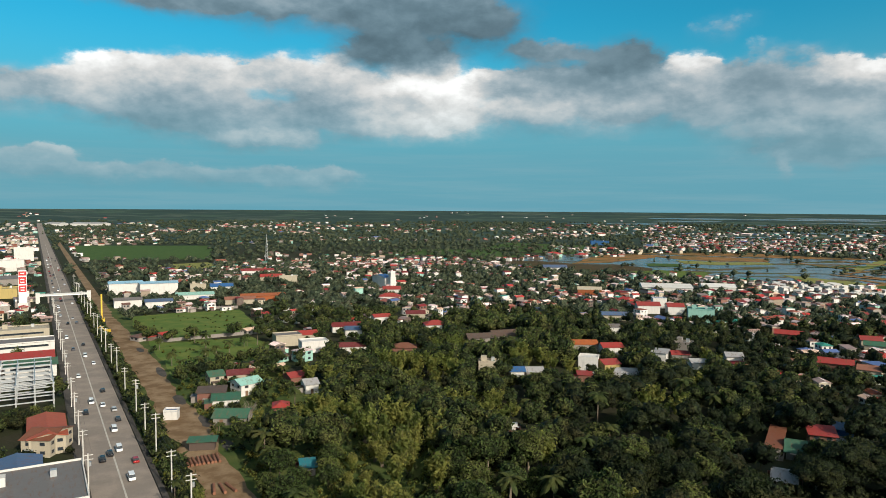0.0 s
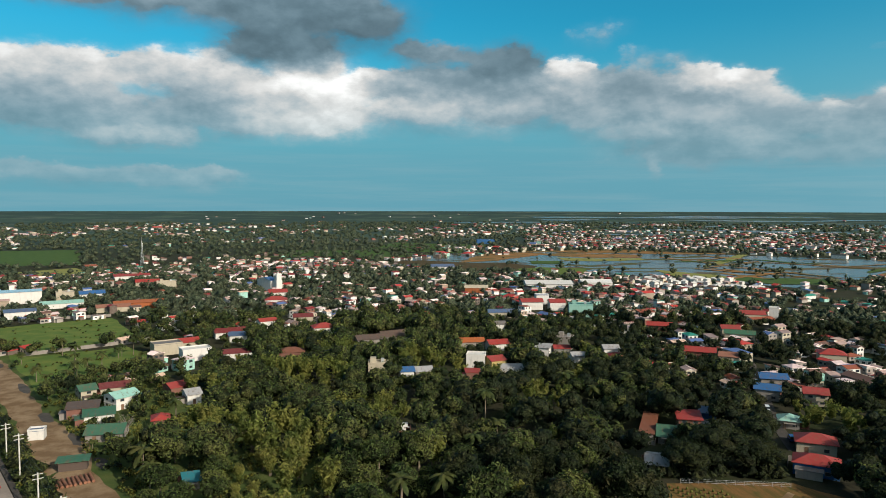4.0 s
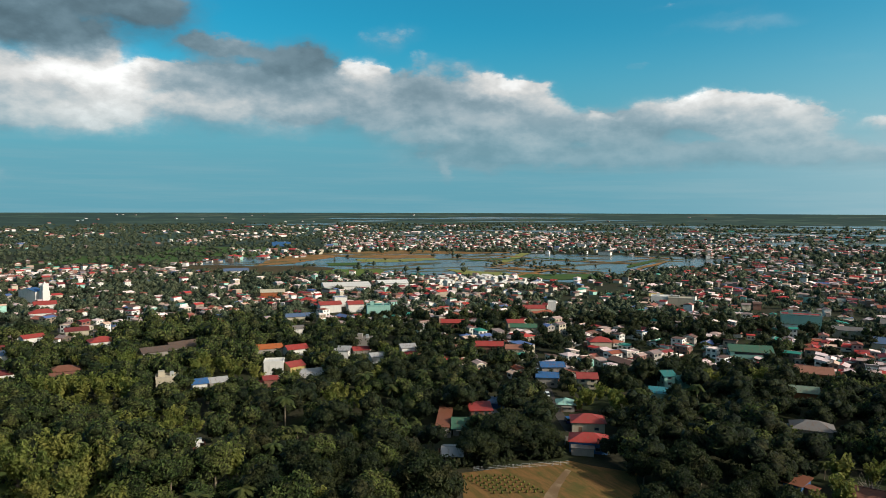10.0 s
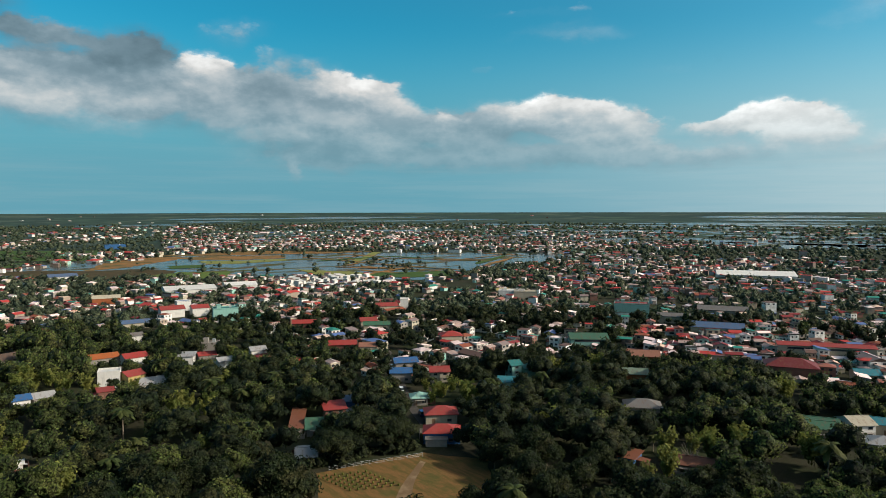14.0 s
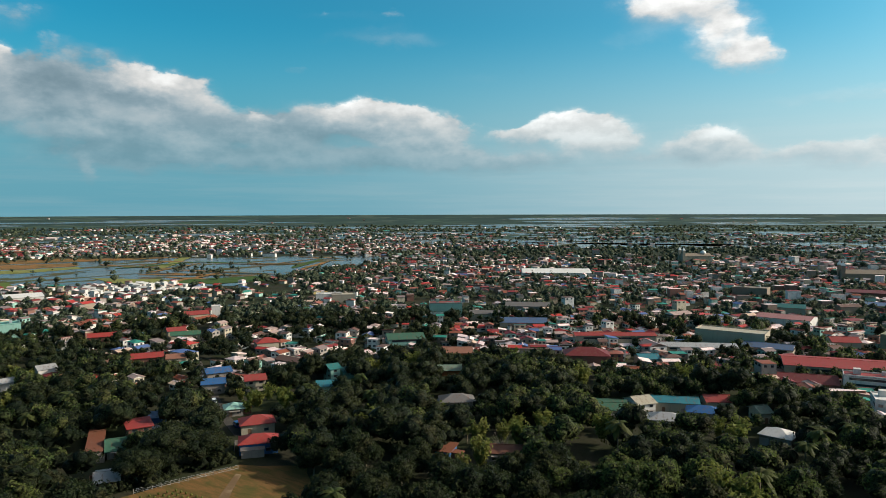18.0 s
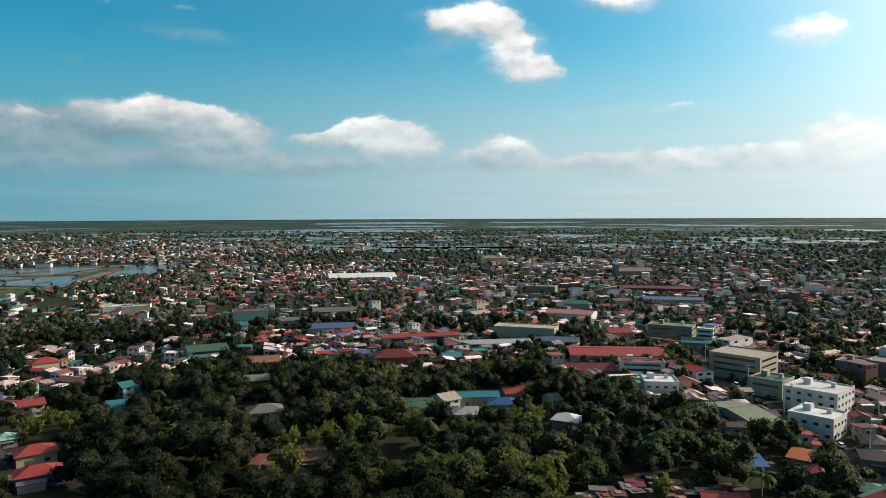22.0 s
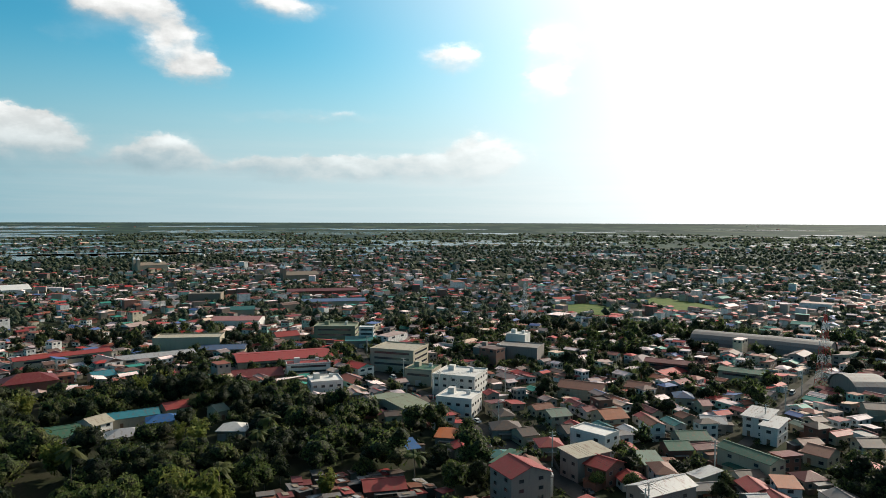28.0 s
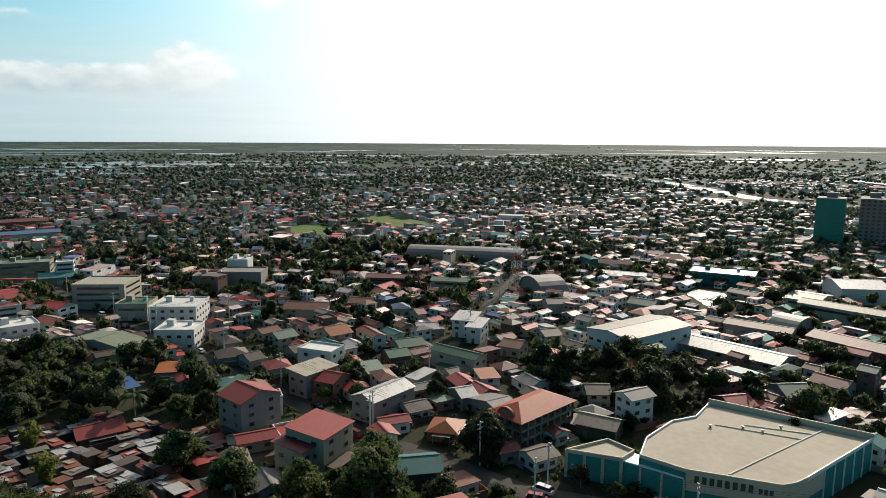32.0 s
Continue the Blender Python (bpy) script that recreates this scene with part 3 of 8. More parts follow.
t.links.new(mix(t, ranged(t, n, 0.4, 0.7, 0, 0.5), pal, (0.16, 0.14, 0.12)), b.inputs["Base Color"])
b.inputs["Roughness"].default_value = 0.85

# ---- building blocks ----
def meshed(name, verts, faces, mats, idx=None, smooth=False):
    me = bpy.data.meshes.new(name)
    me.from_pydata([tuple(v) for v in verts], [], [tuple(f) for f in faces])
    for m in mats if isinstance(mats, (list, tuple)) else [mats]:
        me.materials.append(m)
    if idx is not None:
        me.polygons.foreach_set("material_index", np.array(idx, dtype=np.int32))
    if smooth:
        me.polygons.foreach_set("use_smooth", np.ones(len(faces), dtype=bool))
    me.update()
    return me


def quads(name, v, f, mats, idx=None):
    """A mesh from number arrays: n x 3 corners and m x 4 faces."""
    me = bpy.data.meshes.new(name)
    me.vertices.add(len(v))
    me.vertices.foreach_set("co", np.asarray(v, dtype=np.float32).ravel())
    me.loops.add(len(f) * 4)
    me.loops.foreach_set("vertex_index", np.asarray(f, dtype=np.int32).ravel())
    me.polygons.add(len(f))
    me.polygons.foreach_set("loop_start", np.arange(0, len(f) * 4, 4, dtype=np.int32))
    for m in mats if isinstance(mats, (list, tuple)) else [mats]:
        me.materials.append(m)
    if idx is not None:
        me.polygons.foreach_set("material_index", np.asarray(idx, dtype=np.int32))
        me.polygons.foreach_set("use_smooth", np.asarray(idx) == 1)
    me.update(calc_edges=True)
    me.validate()
    return me


def child(name, me, parent, m=None, label=""):
    ob = new(name, me)
    ob.parent = parent
    if m is not None:
        ob.matrix_local = m
    return tagged(ob, label)


BOXF = [(0, 3, 2, 1), (4, 5, 6, 7), (0, 1, 5, 4), (1, 2, 6, 5), (2, 3, 7, 6), (3, 0, 4, 7)]


def boxv(x0, y0, z0, x1, y1, z1):
    return [(x0, y0, z0), (x1, y0, z0), (x1, y1, z0), (x0, y1, z0), (x0, y0, z1), (x1, y0, z1), (x1, y1, z1), (x0, y1, z1)]


def joined(shapes):
    """Several (corners, faces) in one."""
    v, f = [], []
    for a, b in shapes:
        n = len(v)
        v += list(a)
        f += [tuple(i + n for i in q) for q in b]
    return v, f


def box_mesh(name, size, mat, base=True):
    x, y, z = size
    return meshed(name, boxv(-x / 2, -y / 2, 0 if base else -z / 2, x / 2, y / 2, z if base else z / 2), BOXF, mat)


def ground_z(x, y):
    """Flat by the town; the land rises very gently towards the far horizon."""
    r = np.hypot(x, y)
    return FAR_RISE * np.clip((r - 1900) / 3000, 0, 1) ** 2


def inside(x, y, poly):
    """Which of the places x, y lie inside a polygon."""
    x, y = np.asarray(x, float), np.asarray(y, float)
    hit = np.zeros(x.shape, bool)
    j = len(poly) - 1
    for i in range(len(poly)):
        (xi, yi), (xj, yj) = poly[i], poly[j]
        hit ^= ((yi > y) != (yj > y)) & (x < (xj - xi) * (y - yi) / (yj - yi + 1e-9) + xi)
        j = i
    return hit


def sheet(name, poly, mat, z=0.06, wobble=0.0, step=12.0, label="", category=""):
    """A flat piece of ground with an uneven outline."""
    pts = []
    for i in range(len(poly)):
        a, b = Vector(poly[i]), Vector(poly[(i + 1) % len(poly)])
        k = max(1, int((b - a).length / step))
        nrm = Vector((b.y - a.y, a.x - b.x)).normalized()
        for s in range(k):
            q = a.lerp(b, s / k)
            q += nrm * wobble * noise.noise(Vector((q.x * 1.7 / step, q.y * 1.7 / step, 3.1)))
            pts.append((q.x, q.y, float(ground_z(q.x, q.y)) + z))
    bm = bmesh.new()
    f = bm.faces.new([bm.verts.new(p) for p in pts])
    bmesh.ops.triangulate(bm, faces=[f])
    bm.normal_update()
    if sum(f.normal.z for f in bm.faces) < 0:
        bmesh.ops.reverse_faces(bm, faces=bm.faces)
    me = bpy.data.meshes.new(name)
    bm.to_mesh(me)
    bm.free()
    me.materials.append(mat)
    return tagged(new(name, me), label, category, kind="structure")


def ribbon(name, pts, width, mat, z=0.1, thick=0.14, shift=0.0, label="", category="road"):
    """A strip of road with real thickness along a line of places."""
    v, f = [], []
    n = len(pts)
    for i, p in enumerate(pts):
        a, b = Vector(pts[max(0, i - 1)]), Vector(pts[min(n - 1, i + 1)])
        d = (b - a).normalized()
        s = Vector((d.y, -d.x))
        for off, zz in ((-width / 2 - 0.1, z - thick), (-width / 2, z), (width / 2, z), (width / 2 + 0.1, z - thick)):
            q = Vector(p) + s * (off + shift)
            v.append((q.x, q.y, zz + float(ground_z(q.x, q.y))))
    for i in range(n - 1):
        for k in range(3):
            a = i * 4 + k
            f.append((a, a + 1, a + 5, a + 4))
    return tagged(new(name, meshed(name, v, f, mat)), label, category, kind="structure")


def line(a, b, k):
    return [(a[0] + (b[0] - a[0]) * i / k, a[1] + (b[1] - a[1]) * i / k) for i in range(k + 1)]


# ---- ground and water ----
FAR_RISE = 54.0
rings = [0, 40, 80, 120, 160, 200, 260, 330, 420, 540, 700, 900, 1150, 1450, 1800, 2100, 2400, 2700, 3000, 3300, 3600, 3900, 4200, 4500, 4750, 4940]
SEG = 128
gv, gf = [], []
for r in rings:
    for k in range(SEG):
        a = 2 * math.pi * k / SEG
        x, y = r * math.sin(a), r * math.cos(a)
        gv.append((x, y, float(ground_z(x, y))))
for i in range(len(rings) - 1):
    for k in range(SEG):
        k2 = (k + 1) % SEG
        gf.append((i * SEG + k, (i + 1) * SEG + k, (i + 1) * SEG + k2, i * SEG + k2))
tagged(new("ground", meshed("ground", gv, gf, ground_mat, smooth=True)), "brown soil and rough green grass, haze-tinted towards the horizon", "ground", kind="structure")

LAKE = [(60, 960), (150, 1085), (290, 1150), (375, 1250), (640, 1140), (890, 915), (915, 815), (789, 745), (600, 690), (470, 640), (410, 740), (290, 800), (203, 870)]
FIELD = [(-226, 495), (-203, 514), (-157, 536), (-125, 467), (-123, 440), (-162, 410), (-187, 433)]
FIELD2 = [(-736, 1366), (-470, 1400), (-347, 1040), (-523, 1016)]
FIELD3 = [(-390, 925), (-333, 985), (-285, 900), (-295, 837)]
GROVE = [(-174, 408), (-158, 402), (-118, 424), (-98, 397), (-86, 356), (-106, 354), (-113, 334), (-118, 310), (-137, 342)]
BUNDS = []
PLOT = [(97, 187), (134, 181), (146, 163), (122, 132), (78, 146)]
sheet("water", LAKE, water_mat, 0.05, 22, 30, "wide shallow flooded pond reflecting the sky", "pond")
sheet('water', [(93, 1058), (153, 1145), (255, 1243), (288, 1231), (207, 1051), (139, 1041)], water_mat, 0.200, 8, 12, 'shallow flooded pond reaching between the reeds', 'pond')
sheet('reed_bed', [(185, 1002), (246, 1153), (311, 1223), (373, 1201), (342, 1133), (282, 1072), (244, 1025)], reed_mat, 0.220, 8, 12, 'orange-brown reed bed standing in the pond', 'reeds')
sheet('reed_bed', [(341, 1180), (426, 1182), (533, 1127), (495, 1064), (422, 1062), (378, 1106)], reed_mat, 0.240, 8, 12, 'orange-brown reed bed standing in the pond', 'reeds')
sheet('reed_bed', [(361, 1084), (417, 1050), (489, 1052), (480, 1014), (395, 994), (354, 1021)], dry_mat, 0.260, 8, 12, 'yellow-green marsh grass in the pond', 'reeds')
sheet('reed_bed', [(319, 1254), (434, 1268), (538, 1291), (588, 1214), (716, 1113), (604, 1127), (412, 1204)], reed_mat, 0.280, 8, 12, 'thin brown reed bank along the pond', 'reeds')
sheet('field', [(91, 1037), (133, 1055), (189, 1001), (252, 989), (283, 925), (252, 872), (190, 861), (140, 896), (105, 953)], plot_mat, 0.300, 8, 12, 'dry brown grass bank beside the pond', 'field')
sheet('field', [(239, 885), (278, 907), (333, 878), (305, 794), (233, 806)], field_mat, 0.320, 8, 12, 'bright green paddy beside the pond', 'field')
sheet('field', [(416, 856), (438, 802), (471, 732), (449, 710), (396, 737)], dry_mat, 0.340, 8, 12, 'olive grass bank beside the pond', 'field')
sheet('field', [(474, 755), (509, 726), (571, 694), (543, 646), (468, 668), (442, 698)], paddy_mat, 0.360, 8, 12, 'green grass bank beside the pond', 'field')
sheet('field', [(36, 1201), (84, 1271), (151, 1202), (104, 1088), (56, 1094)], paddy_mat, 0.380, 8, 12, 'green meadow beside the pond', 'field')
sheet('reed_bed', [(294, 1018), (346, 1012), (333, 959), (287, 965)], paddy_mat, 0.400, 8, 12, 'green weed bank standing in the pond', 'reeds')
sheet('reed_bed', [(692, 1104), (712, 1097), (542, 904), (517, 902)], dry_mat, 0.420, 8, 12, 'narrow weedy bank across the pond', 'reeds')
sheet("field", FIELD, field_mat, 0.06, 3, 15, "open green meadow between the trees", "meadow")
sheet("field", FIELD2, paddy_mat, 0.06, 10, 40, "wide dark green rice field", "field")
sheet("field", FIELD3, dry_mat, 0.06, 6, 30, "yellow-green stubble field", "field")
sheet("field", [(-100, 1150), (40, 1180), (150, 1320), (-60, 1330)], paddy_mat, 0.06, 20, 40, "green field by the village", "field")
sheet("field", [(60, 1330), (240, 1200), (330, 1480), (150, 1600)], paddy_mat, 0.06, 20, 40, "green field behind the pond", "field")
sheet("field", GROVE, field_mat, 0.05, 3, 12, "green grass under the coconut palms", "meadow")
sheet("plot", PLOT, soil_mat, 0.06, 1.5, 6, "cleared ochre plot with rows of seedlings", "plot")
sheet("footpath", [(128.3, 175.5), (128.8, 173.4), (117.5, 163.2), (109.1, 154.1), (105.8, 156.4), (114.2, 164.4)], dirt_mat, 0.075, 0.4, 3, "pale trodden footpath across the cleared plot", "path")
LAWNS = []


def patch(cx, cy, w, d, turn, mat, label, name="field"):
    a = radians(turn)
    pts = [(cx + u * w * math.cos(a) - v * d * math.sin(a), cy + u * w * math.sin(a) + v * d * math.cos(a)) for u, v in ((-0.5, -0.4), (0, -0.5), (0.5, -0.4), (0.5, 0.4), (0.1, 0.5), (-0.5, 0.45))]
    LAWNS.append(pts)
    sheet(name, pts, mat, 0.06, 3, 8, label, name)


patch(610, -195, 80, 60, 10, field_mat, "sunny green lawn between the houses")
patch(640, -290, 110, 60, 10, field_mat, "sunny green lawn between the houses")
patch(507, -151, 60, 34, 14, plot_mat, "bare brown building plot in the town", "plot")
rk = random.Random(31)
for i in range(26):
    # bunds and weed banks across the pond
    x, y = rk.uniform(480, 880), rk.uniform(720, 1050)
    a, l, w = rk.choice([0.35, 0.35 + math.pi / 2]) + rk.uniform(-0.25, 0.25), rk.uniform(70, 200), rk.uniform(5, 16)
    c, s = math.cos(a), math.sin(a)
    pts = [(x + u * l * c - v * w * s, y + u * l * s + v * w * c) for u, v in ((-0.5, -0.3), (-0.1, -0.5), (0.5, -0.2), (0.45, 0.3), (0.0, 0.5), (-0.45, 0.25))]
    if all(inside(np.array([q[0]]), np.array([q[1]]), LAKE)[0] for q in pts):
        BUNDS.append(pts)
        sheet("reed_bed", pts, rk.choice([reed_mat, paddy_mat, reed_mat]), 0.4 + 0.01 * i, 6, 20, "weedy bank standing in the shallow pond", "reeds")
# ponds out on the plain, in long strips
rw = random.Random(11)
PONDS = []


def pond(az, r, length, depth, turn=0.0):
    cx, cy = r * math.sin(radians(az)), r * math.cos(radians(az))
    a = radians(-az + turn)
    k = 22
    pts = []
    for i in range(k):
        u = 2 * math.pi * i / k
        s = 0.75 + 0.45 * rw.random()
        px, py = math.cos(u) * length / 2 * s, math.sin(u) * depth / 2 * s
        pts.append((cx + px * math.cos(a) - py * math.sin(a), cy + px * math.sin(a) + py * math.cos(a)))
    PONDS.append(pts)
    sheet("water", pts, water_mat, 1.2 if r > 2000 else 0.3, 0, 90, "long fish pond out on the plain", "pond")


for az, r, length, depth in ((44, 1980, 420, 90), (50, 1750, 380, 110), (56, 1850, 520, 130), (62, 1640, 420, 110), (68, 1760, 560, 160),
                             (74, 1700, 480, 150), (80, 1900, 400, 120), (86, 1820, 420, 90), (101, 1800, 260, 70), (106, 1720, 240, 80), (112, 1650, 300, 70), (118, 1600, 260, 60),
                             (128, 1850, 260, 80), (144, 3150, 380, 130), (124, 2500, 420, 110)):
    pond(az, r, length, depth)
for r, depth, az0, az1 in ((1590, 80, 63, 92), (1740, 110, 60, 94), (1930, 130, 54, 98), (2170, 150, 44, 104), (2480, 170, 34, 110)):
    # the wide fish ponds, row behind row, with narrow banks between them
    az = az0
    while az < az1:
        pond(az + rw.uniform(-0.8, 0.8), r + rw.uniform(-30, 30), r * rw.uniform(0.05, 0.085), depth * rw.uniform(0.6, 1.1), rw.uniform(-6, 6))
        az += rw.uniform(4.2, 6.0)
for i in range(64):
    az = rw.uniform(14, 100) if i < 46 else rw.uniform(96, 150)
    pond(az, rw.uniform(2050, 4400), rw.uniform(250, 900), rw.uniform(60, 200) * (1.0 if i < 46 else 0.6), rw.uniform(-8, 8))

WATERS = [[(272, -298), (272, -322), (248, -328), (226, -302), (228, -278)], [(745, -840), (690, -775), (630, -755), (600, -778), (640, -870)]]
RIVER = [(1330, -1180), (1246, -1114), (1126, -1095), (994, -1058), (857, -983), (745, -925), (678, -890), (610, -880), (520, -900)]
ribbon("water", RIVER, 34, water_mat, 0.35, 0.2, 0, "pale shining river winding through the plain", "river")
sheet("water", [(729, -835), (690, -790), (640, -768), (612, -778), (640, -812), (668, -850)], water_mat, 0.3, 6, 14, "shining pool beside the river", "pond")
sheet("water", [(261, -300), (265, -314), (250, -319), (233, -301), (234, -286)], water_mat, 0.08, 1.5, 4, "small bright pond among the trees", "pond")
# ---- roads ----
HX, HY = -0.5065, 0.8622        # the way the highway runs
HP = (-86.0, 186.5)             # a place on its middle


def by_road(s, off):
    """The place s metres along the highway and off metres to its right."""
    return (HP[0] + HX * s + HY * off, HP[1] + HY * s - HX * off)


def road_frame(x, y):
    dx, dy = np.asarray(x) - HP[0], np.asarray(y) - HP[1]
    return dx * HX + dy * HY, dx * HY - dy * HX


ribbon("road", [by_road(s, 0) for s in (-130, 0, 200, 500, 1000, 1500, 1900, 2100, 2300, 2600, 2900)], 16.5, road_mat, 0.16, 0.3, label="wide grey four-lane highway with worn lane lines")
for off, w in ((-9.6, 2.6), (9.3, 1.6)):
    ribbon("pavement", [by_road(s, 0) for s in (-130, 0, 300, 800, 1500)], w, street_mat, 0.3, 0.4, off, "dusty concrete pavement along the highway", "pavement")
edge = [by_road(s, o) for s, o in ((-120, 17), (0, 17.2), (32, 17), (65, 18.5), (109, 19.7), (168, 19.8), (253, 18), (350, 20), (420, 22), (420, 29), (347, 28), (246, 31), (161, 33), (103, 30.5), (66, 34), (50, 36), (25, 29.5), (-3, 31), (-120, 31))]
sheet("grass_verge", [by_road(a, b) for a, b in ((-120, 11), (0, 11), (150, 11), (330, 11), (500, 11), (500, 21), (330, 40), (300, 62), (150, 80), (0, 90), (-120, 90))], weed_mat, 0.04, 3, 8, "lush weeds and grass beside the highway", "grass")
sheet("dirt_track", edge, dirt_mat, 0.07, 2.2, 6, "wide bare earth track under construction", "track")
ribbon("dirt_track", [by_road(s, 0) for s in (418, 600, 1000, 1500)], 7, dirt_mat, 0.09, 0.1, 25, "bare earth strip beside the highway", "track")
for s, o, l, w in ((95, 30, 16, 5), (150, 31, 22, 4), (30, 34, 12, 4), (60, 33, 18, 3), (210, 29, 14, 4)):
    c, r2 = by_road(s, o), []
    for k in range(14):
        u = 2 * math.pi * k / 14
        q = by_road(s + math.cos(u) * l / 2, o + math.sin(u) * w / 2)
        r2.append(q)
    sheet("mud_patch", r2, street_mat, 0.085, 1.2, 2.5, "grey dried mud patch on the earth track", "mud")
line_paint = plain("road paint", (0.40, 0.37, 0.32), 0.7, 0, 0.4, 1.5)
ribbon("road_line", [by_road(s, 0) for s in (-130, 0, 300, 800, 1400)], 0.3, line_paint, 0.172, 0.01, 0, "worn pale centre line on the highway", "road line")
STREETS = {
    "market": ([(60, -78), (117, -97), (135, -89), (169, -73), (216, -59), (255, -48), (308, -30), (374, 0), (447, 9), (600, 60)], 7.5),
    "back": ([(169, -73), (205, -110), (245, -150), (300, -200), (360, -260)], 4.5),
    "lane": ([(152, 205), (165, 235), (195, 290), (225, 345), (270, 400), (330, 470)], 4.0),
    "cross": ([(308, -30), (330, -100)], 4.5),
    "mall": ([(117, -97), (92, -120), (60, -160), (30, -230), (-20, -330)], 9.0),
    "north": ([(447, 9), (470, 120)], 4.5),
}
for n, (k, (pts, w)) in enumerate(STREETS.items()):
    ribbon("street", pts, w, street_mat, 0.1 + 0.012 * n, 0.14, 0, "narrow grey concrete street between the houses", "street")

# ---- what stands where ----
CELL = 8.0
taken = {}


def occupy(x, y, rad):
    taken.setdefault((int(x // CELL), int(y // CELL)), []).append((x, y, rad))


def blocked(x, y, rad):
    i, j = int(x // CELL), int(y // CELL)
    k = 3
    for a in range(i - k, i + k + 1):
        for b in range(j - k, j + k + 1):
            for (u, v, r) in taken.get((a, b), ()):
                if (u - x) ** 2 + (v - y) ** 2 < (r + rad) ** 2:
                    return True
    return False


def occupy_box(x, y, turn, w, d):
    a = radians(turn)
    small = min(w, d) / 2
    k = max(1, math.ceil(max(w, d) / (2 * small)))
    for i in range(k):
        o = ((i + 0.5) / k - 0.5) * max(w, d)
        px, py = (o, 0) if w >= d else (0, o)
        occupy(x + px * math.cos(a) - py * math.sin(a), y + px * math.sin(a) + py * math.cos(a), small * 1.08)


for k, (pts, w) in STREETS.items():
    for i in range(len(pts) - 1):
        n = int(math.dist(pts[i], pts[i + 1]) / 5) + 1
        for q in line(pts[i], pts[i + 1], n):
            occupy(q[0], q[1], w / 2 + 0.4)

# ---- buildings ----
def wood_edge(b):
    """How far the wood round the camera reaches, by bearing."""
    return np.interp(b, [-180, -60, -25, -12, -4, 5, 12, 20, 26, 32, 40, 48, 56, 64, 72, 80, 86, 93, 100, 104, 112, 180],
                     [60, 100, 180, 300, 420, 520, 470, 400, 330, 300, 330, 375, 375, 345, 345, 325, 300, 255, 195, 110, 90, 60])


WIN, DOOR = {}, {}


def window_mesh(w, h, split=False):
    key = (round(w, 1), round(h, 1), split)
    if key not in WIN:
        w, h = key[:2]
        e, o, p = 0.1, -0.08, -0.02
        ring = lambda x, z0, z1, y: [(-x, y, z0), (x, y, z0), (x, y, z1), (-x, y, z1)]
        v = ring(w / 2 + e, 0, h, 0.02) + ring(w / 2 + e, 0, h, o) + ring(w / 2, e, h - e, o) + ring(w / 2, e, h - e, p)
        f = [(k * 4 + i, k * 4 + (i + 1) % 4, k * 4 + 4 + (i + 1) % 4, k * 4 + 4 + i) for k in range(3) for i in range(4)]
        if split:
            WIN[key] = meshed("window", v, f, frame_mat), meshed("pane", boxv(-w / 2, -0.03, e, w / 2, -0.01, h - e), BOXF, glass_mat)
        else:
            WIN[key] = meshed("window", v, f + [(12, 13, 14, 15)], [frame_mat, glass_mat], [0] * 12 + [1]), None
    return WIN[key]


def window(parent, w, h, m, split=False):
    """A framed window in a wall; its glass is a piece of its own where one comes near."""
    fm, pm = window_mesh(w, h, split)
    ob = child("window", fm, parent, m)
    if pm:
        child("pane", pm, ob, None, "dark window glass")
    return ob


def door_mesh(w=1.0, h=2.1, mat=None):
    key = (w, h)
    if key not in DOOR:
        v, f = joined([(boxv(-w / 2 - 0.1, -0.06, 0, -w / 2, 0.02, h), BOXF), (boxv(w / 2, -0.06, 0, w / 2 + 0.1, 0.02, h), BOXF), (boxv(-w / 2 - 0.1, -0.06, h, w / 2 + 0.1, 0.02, h + 0.1), BOXF), (boxv(-w / 2, -0.02, 0, w / 2, 0.02, h), BOXF)])
        DOOR[key] = meshed("door", v, f, door_mat if w < 2 else steel_mat)
    return DOOR[key]


HANDLE = meshed("handle", boxv(-0.07, -0.03, -0.02, 0.07, 0.02, 0.02), BOXF, steel_mat)


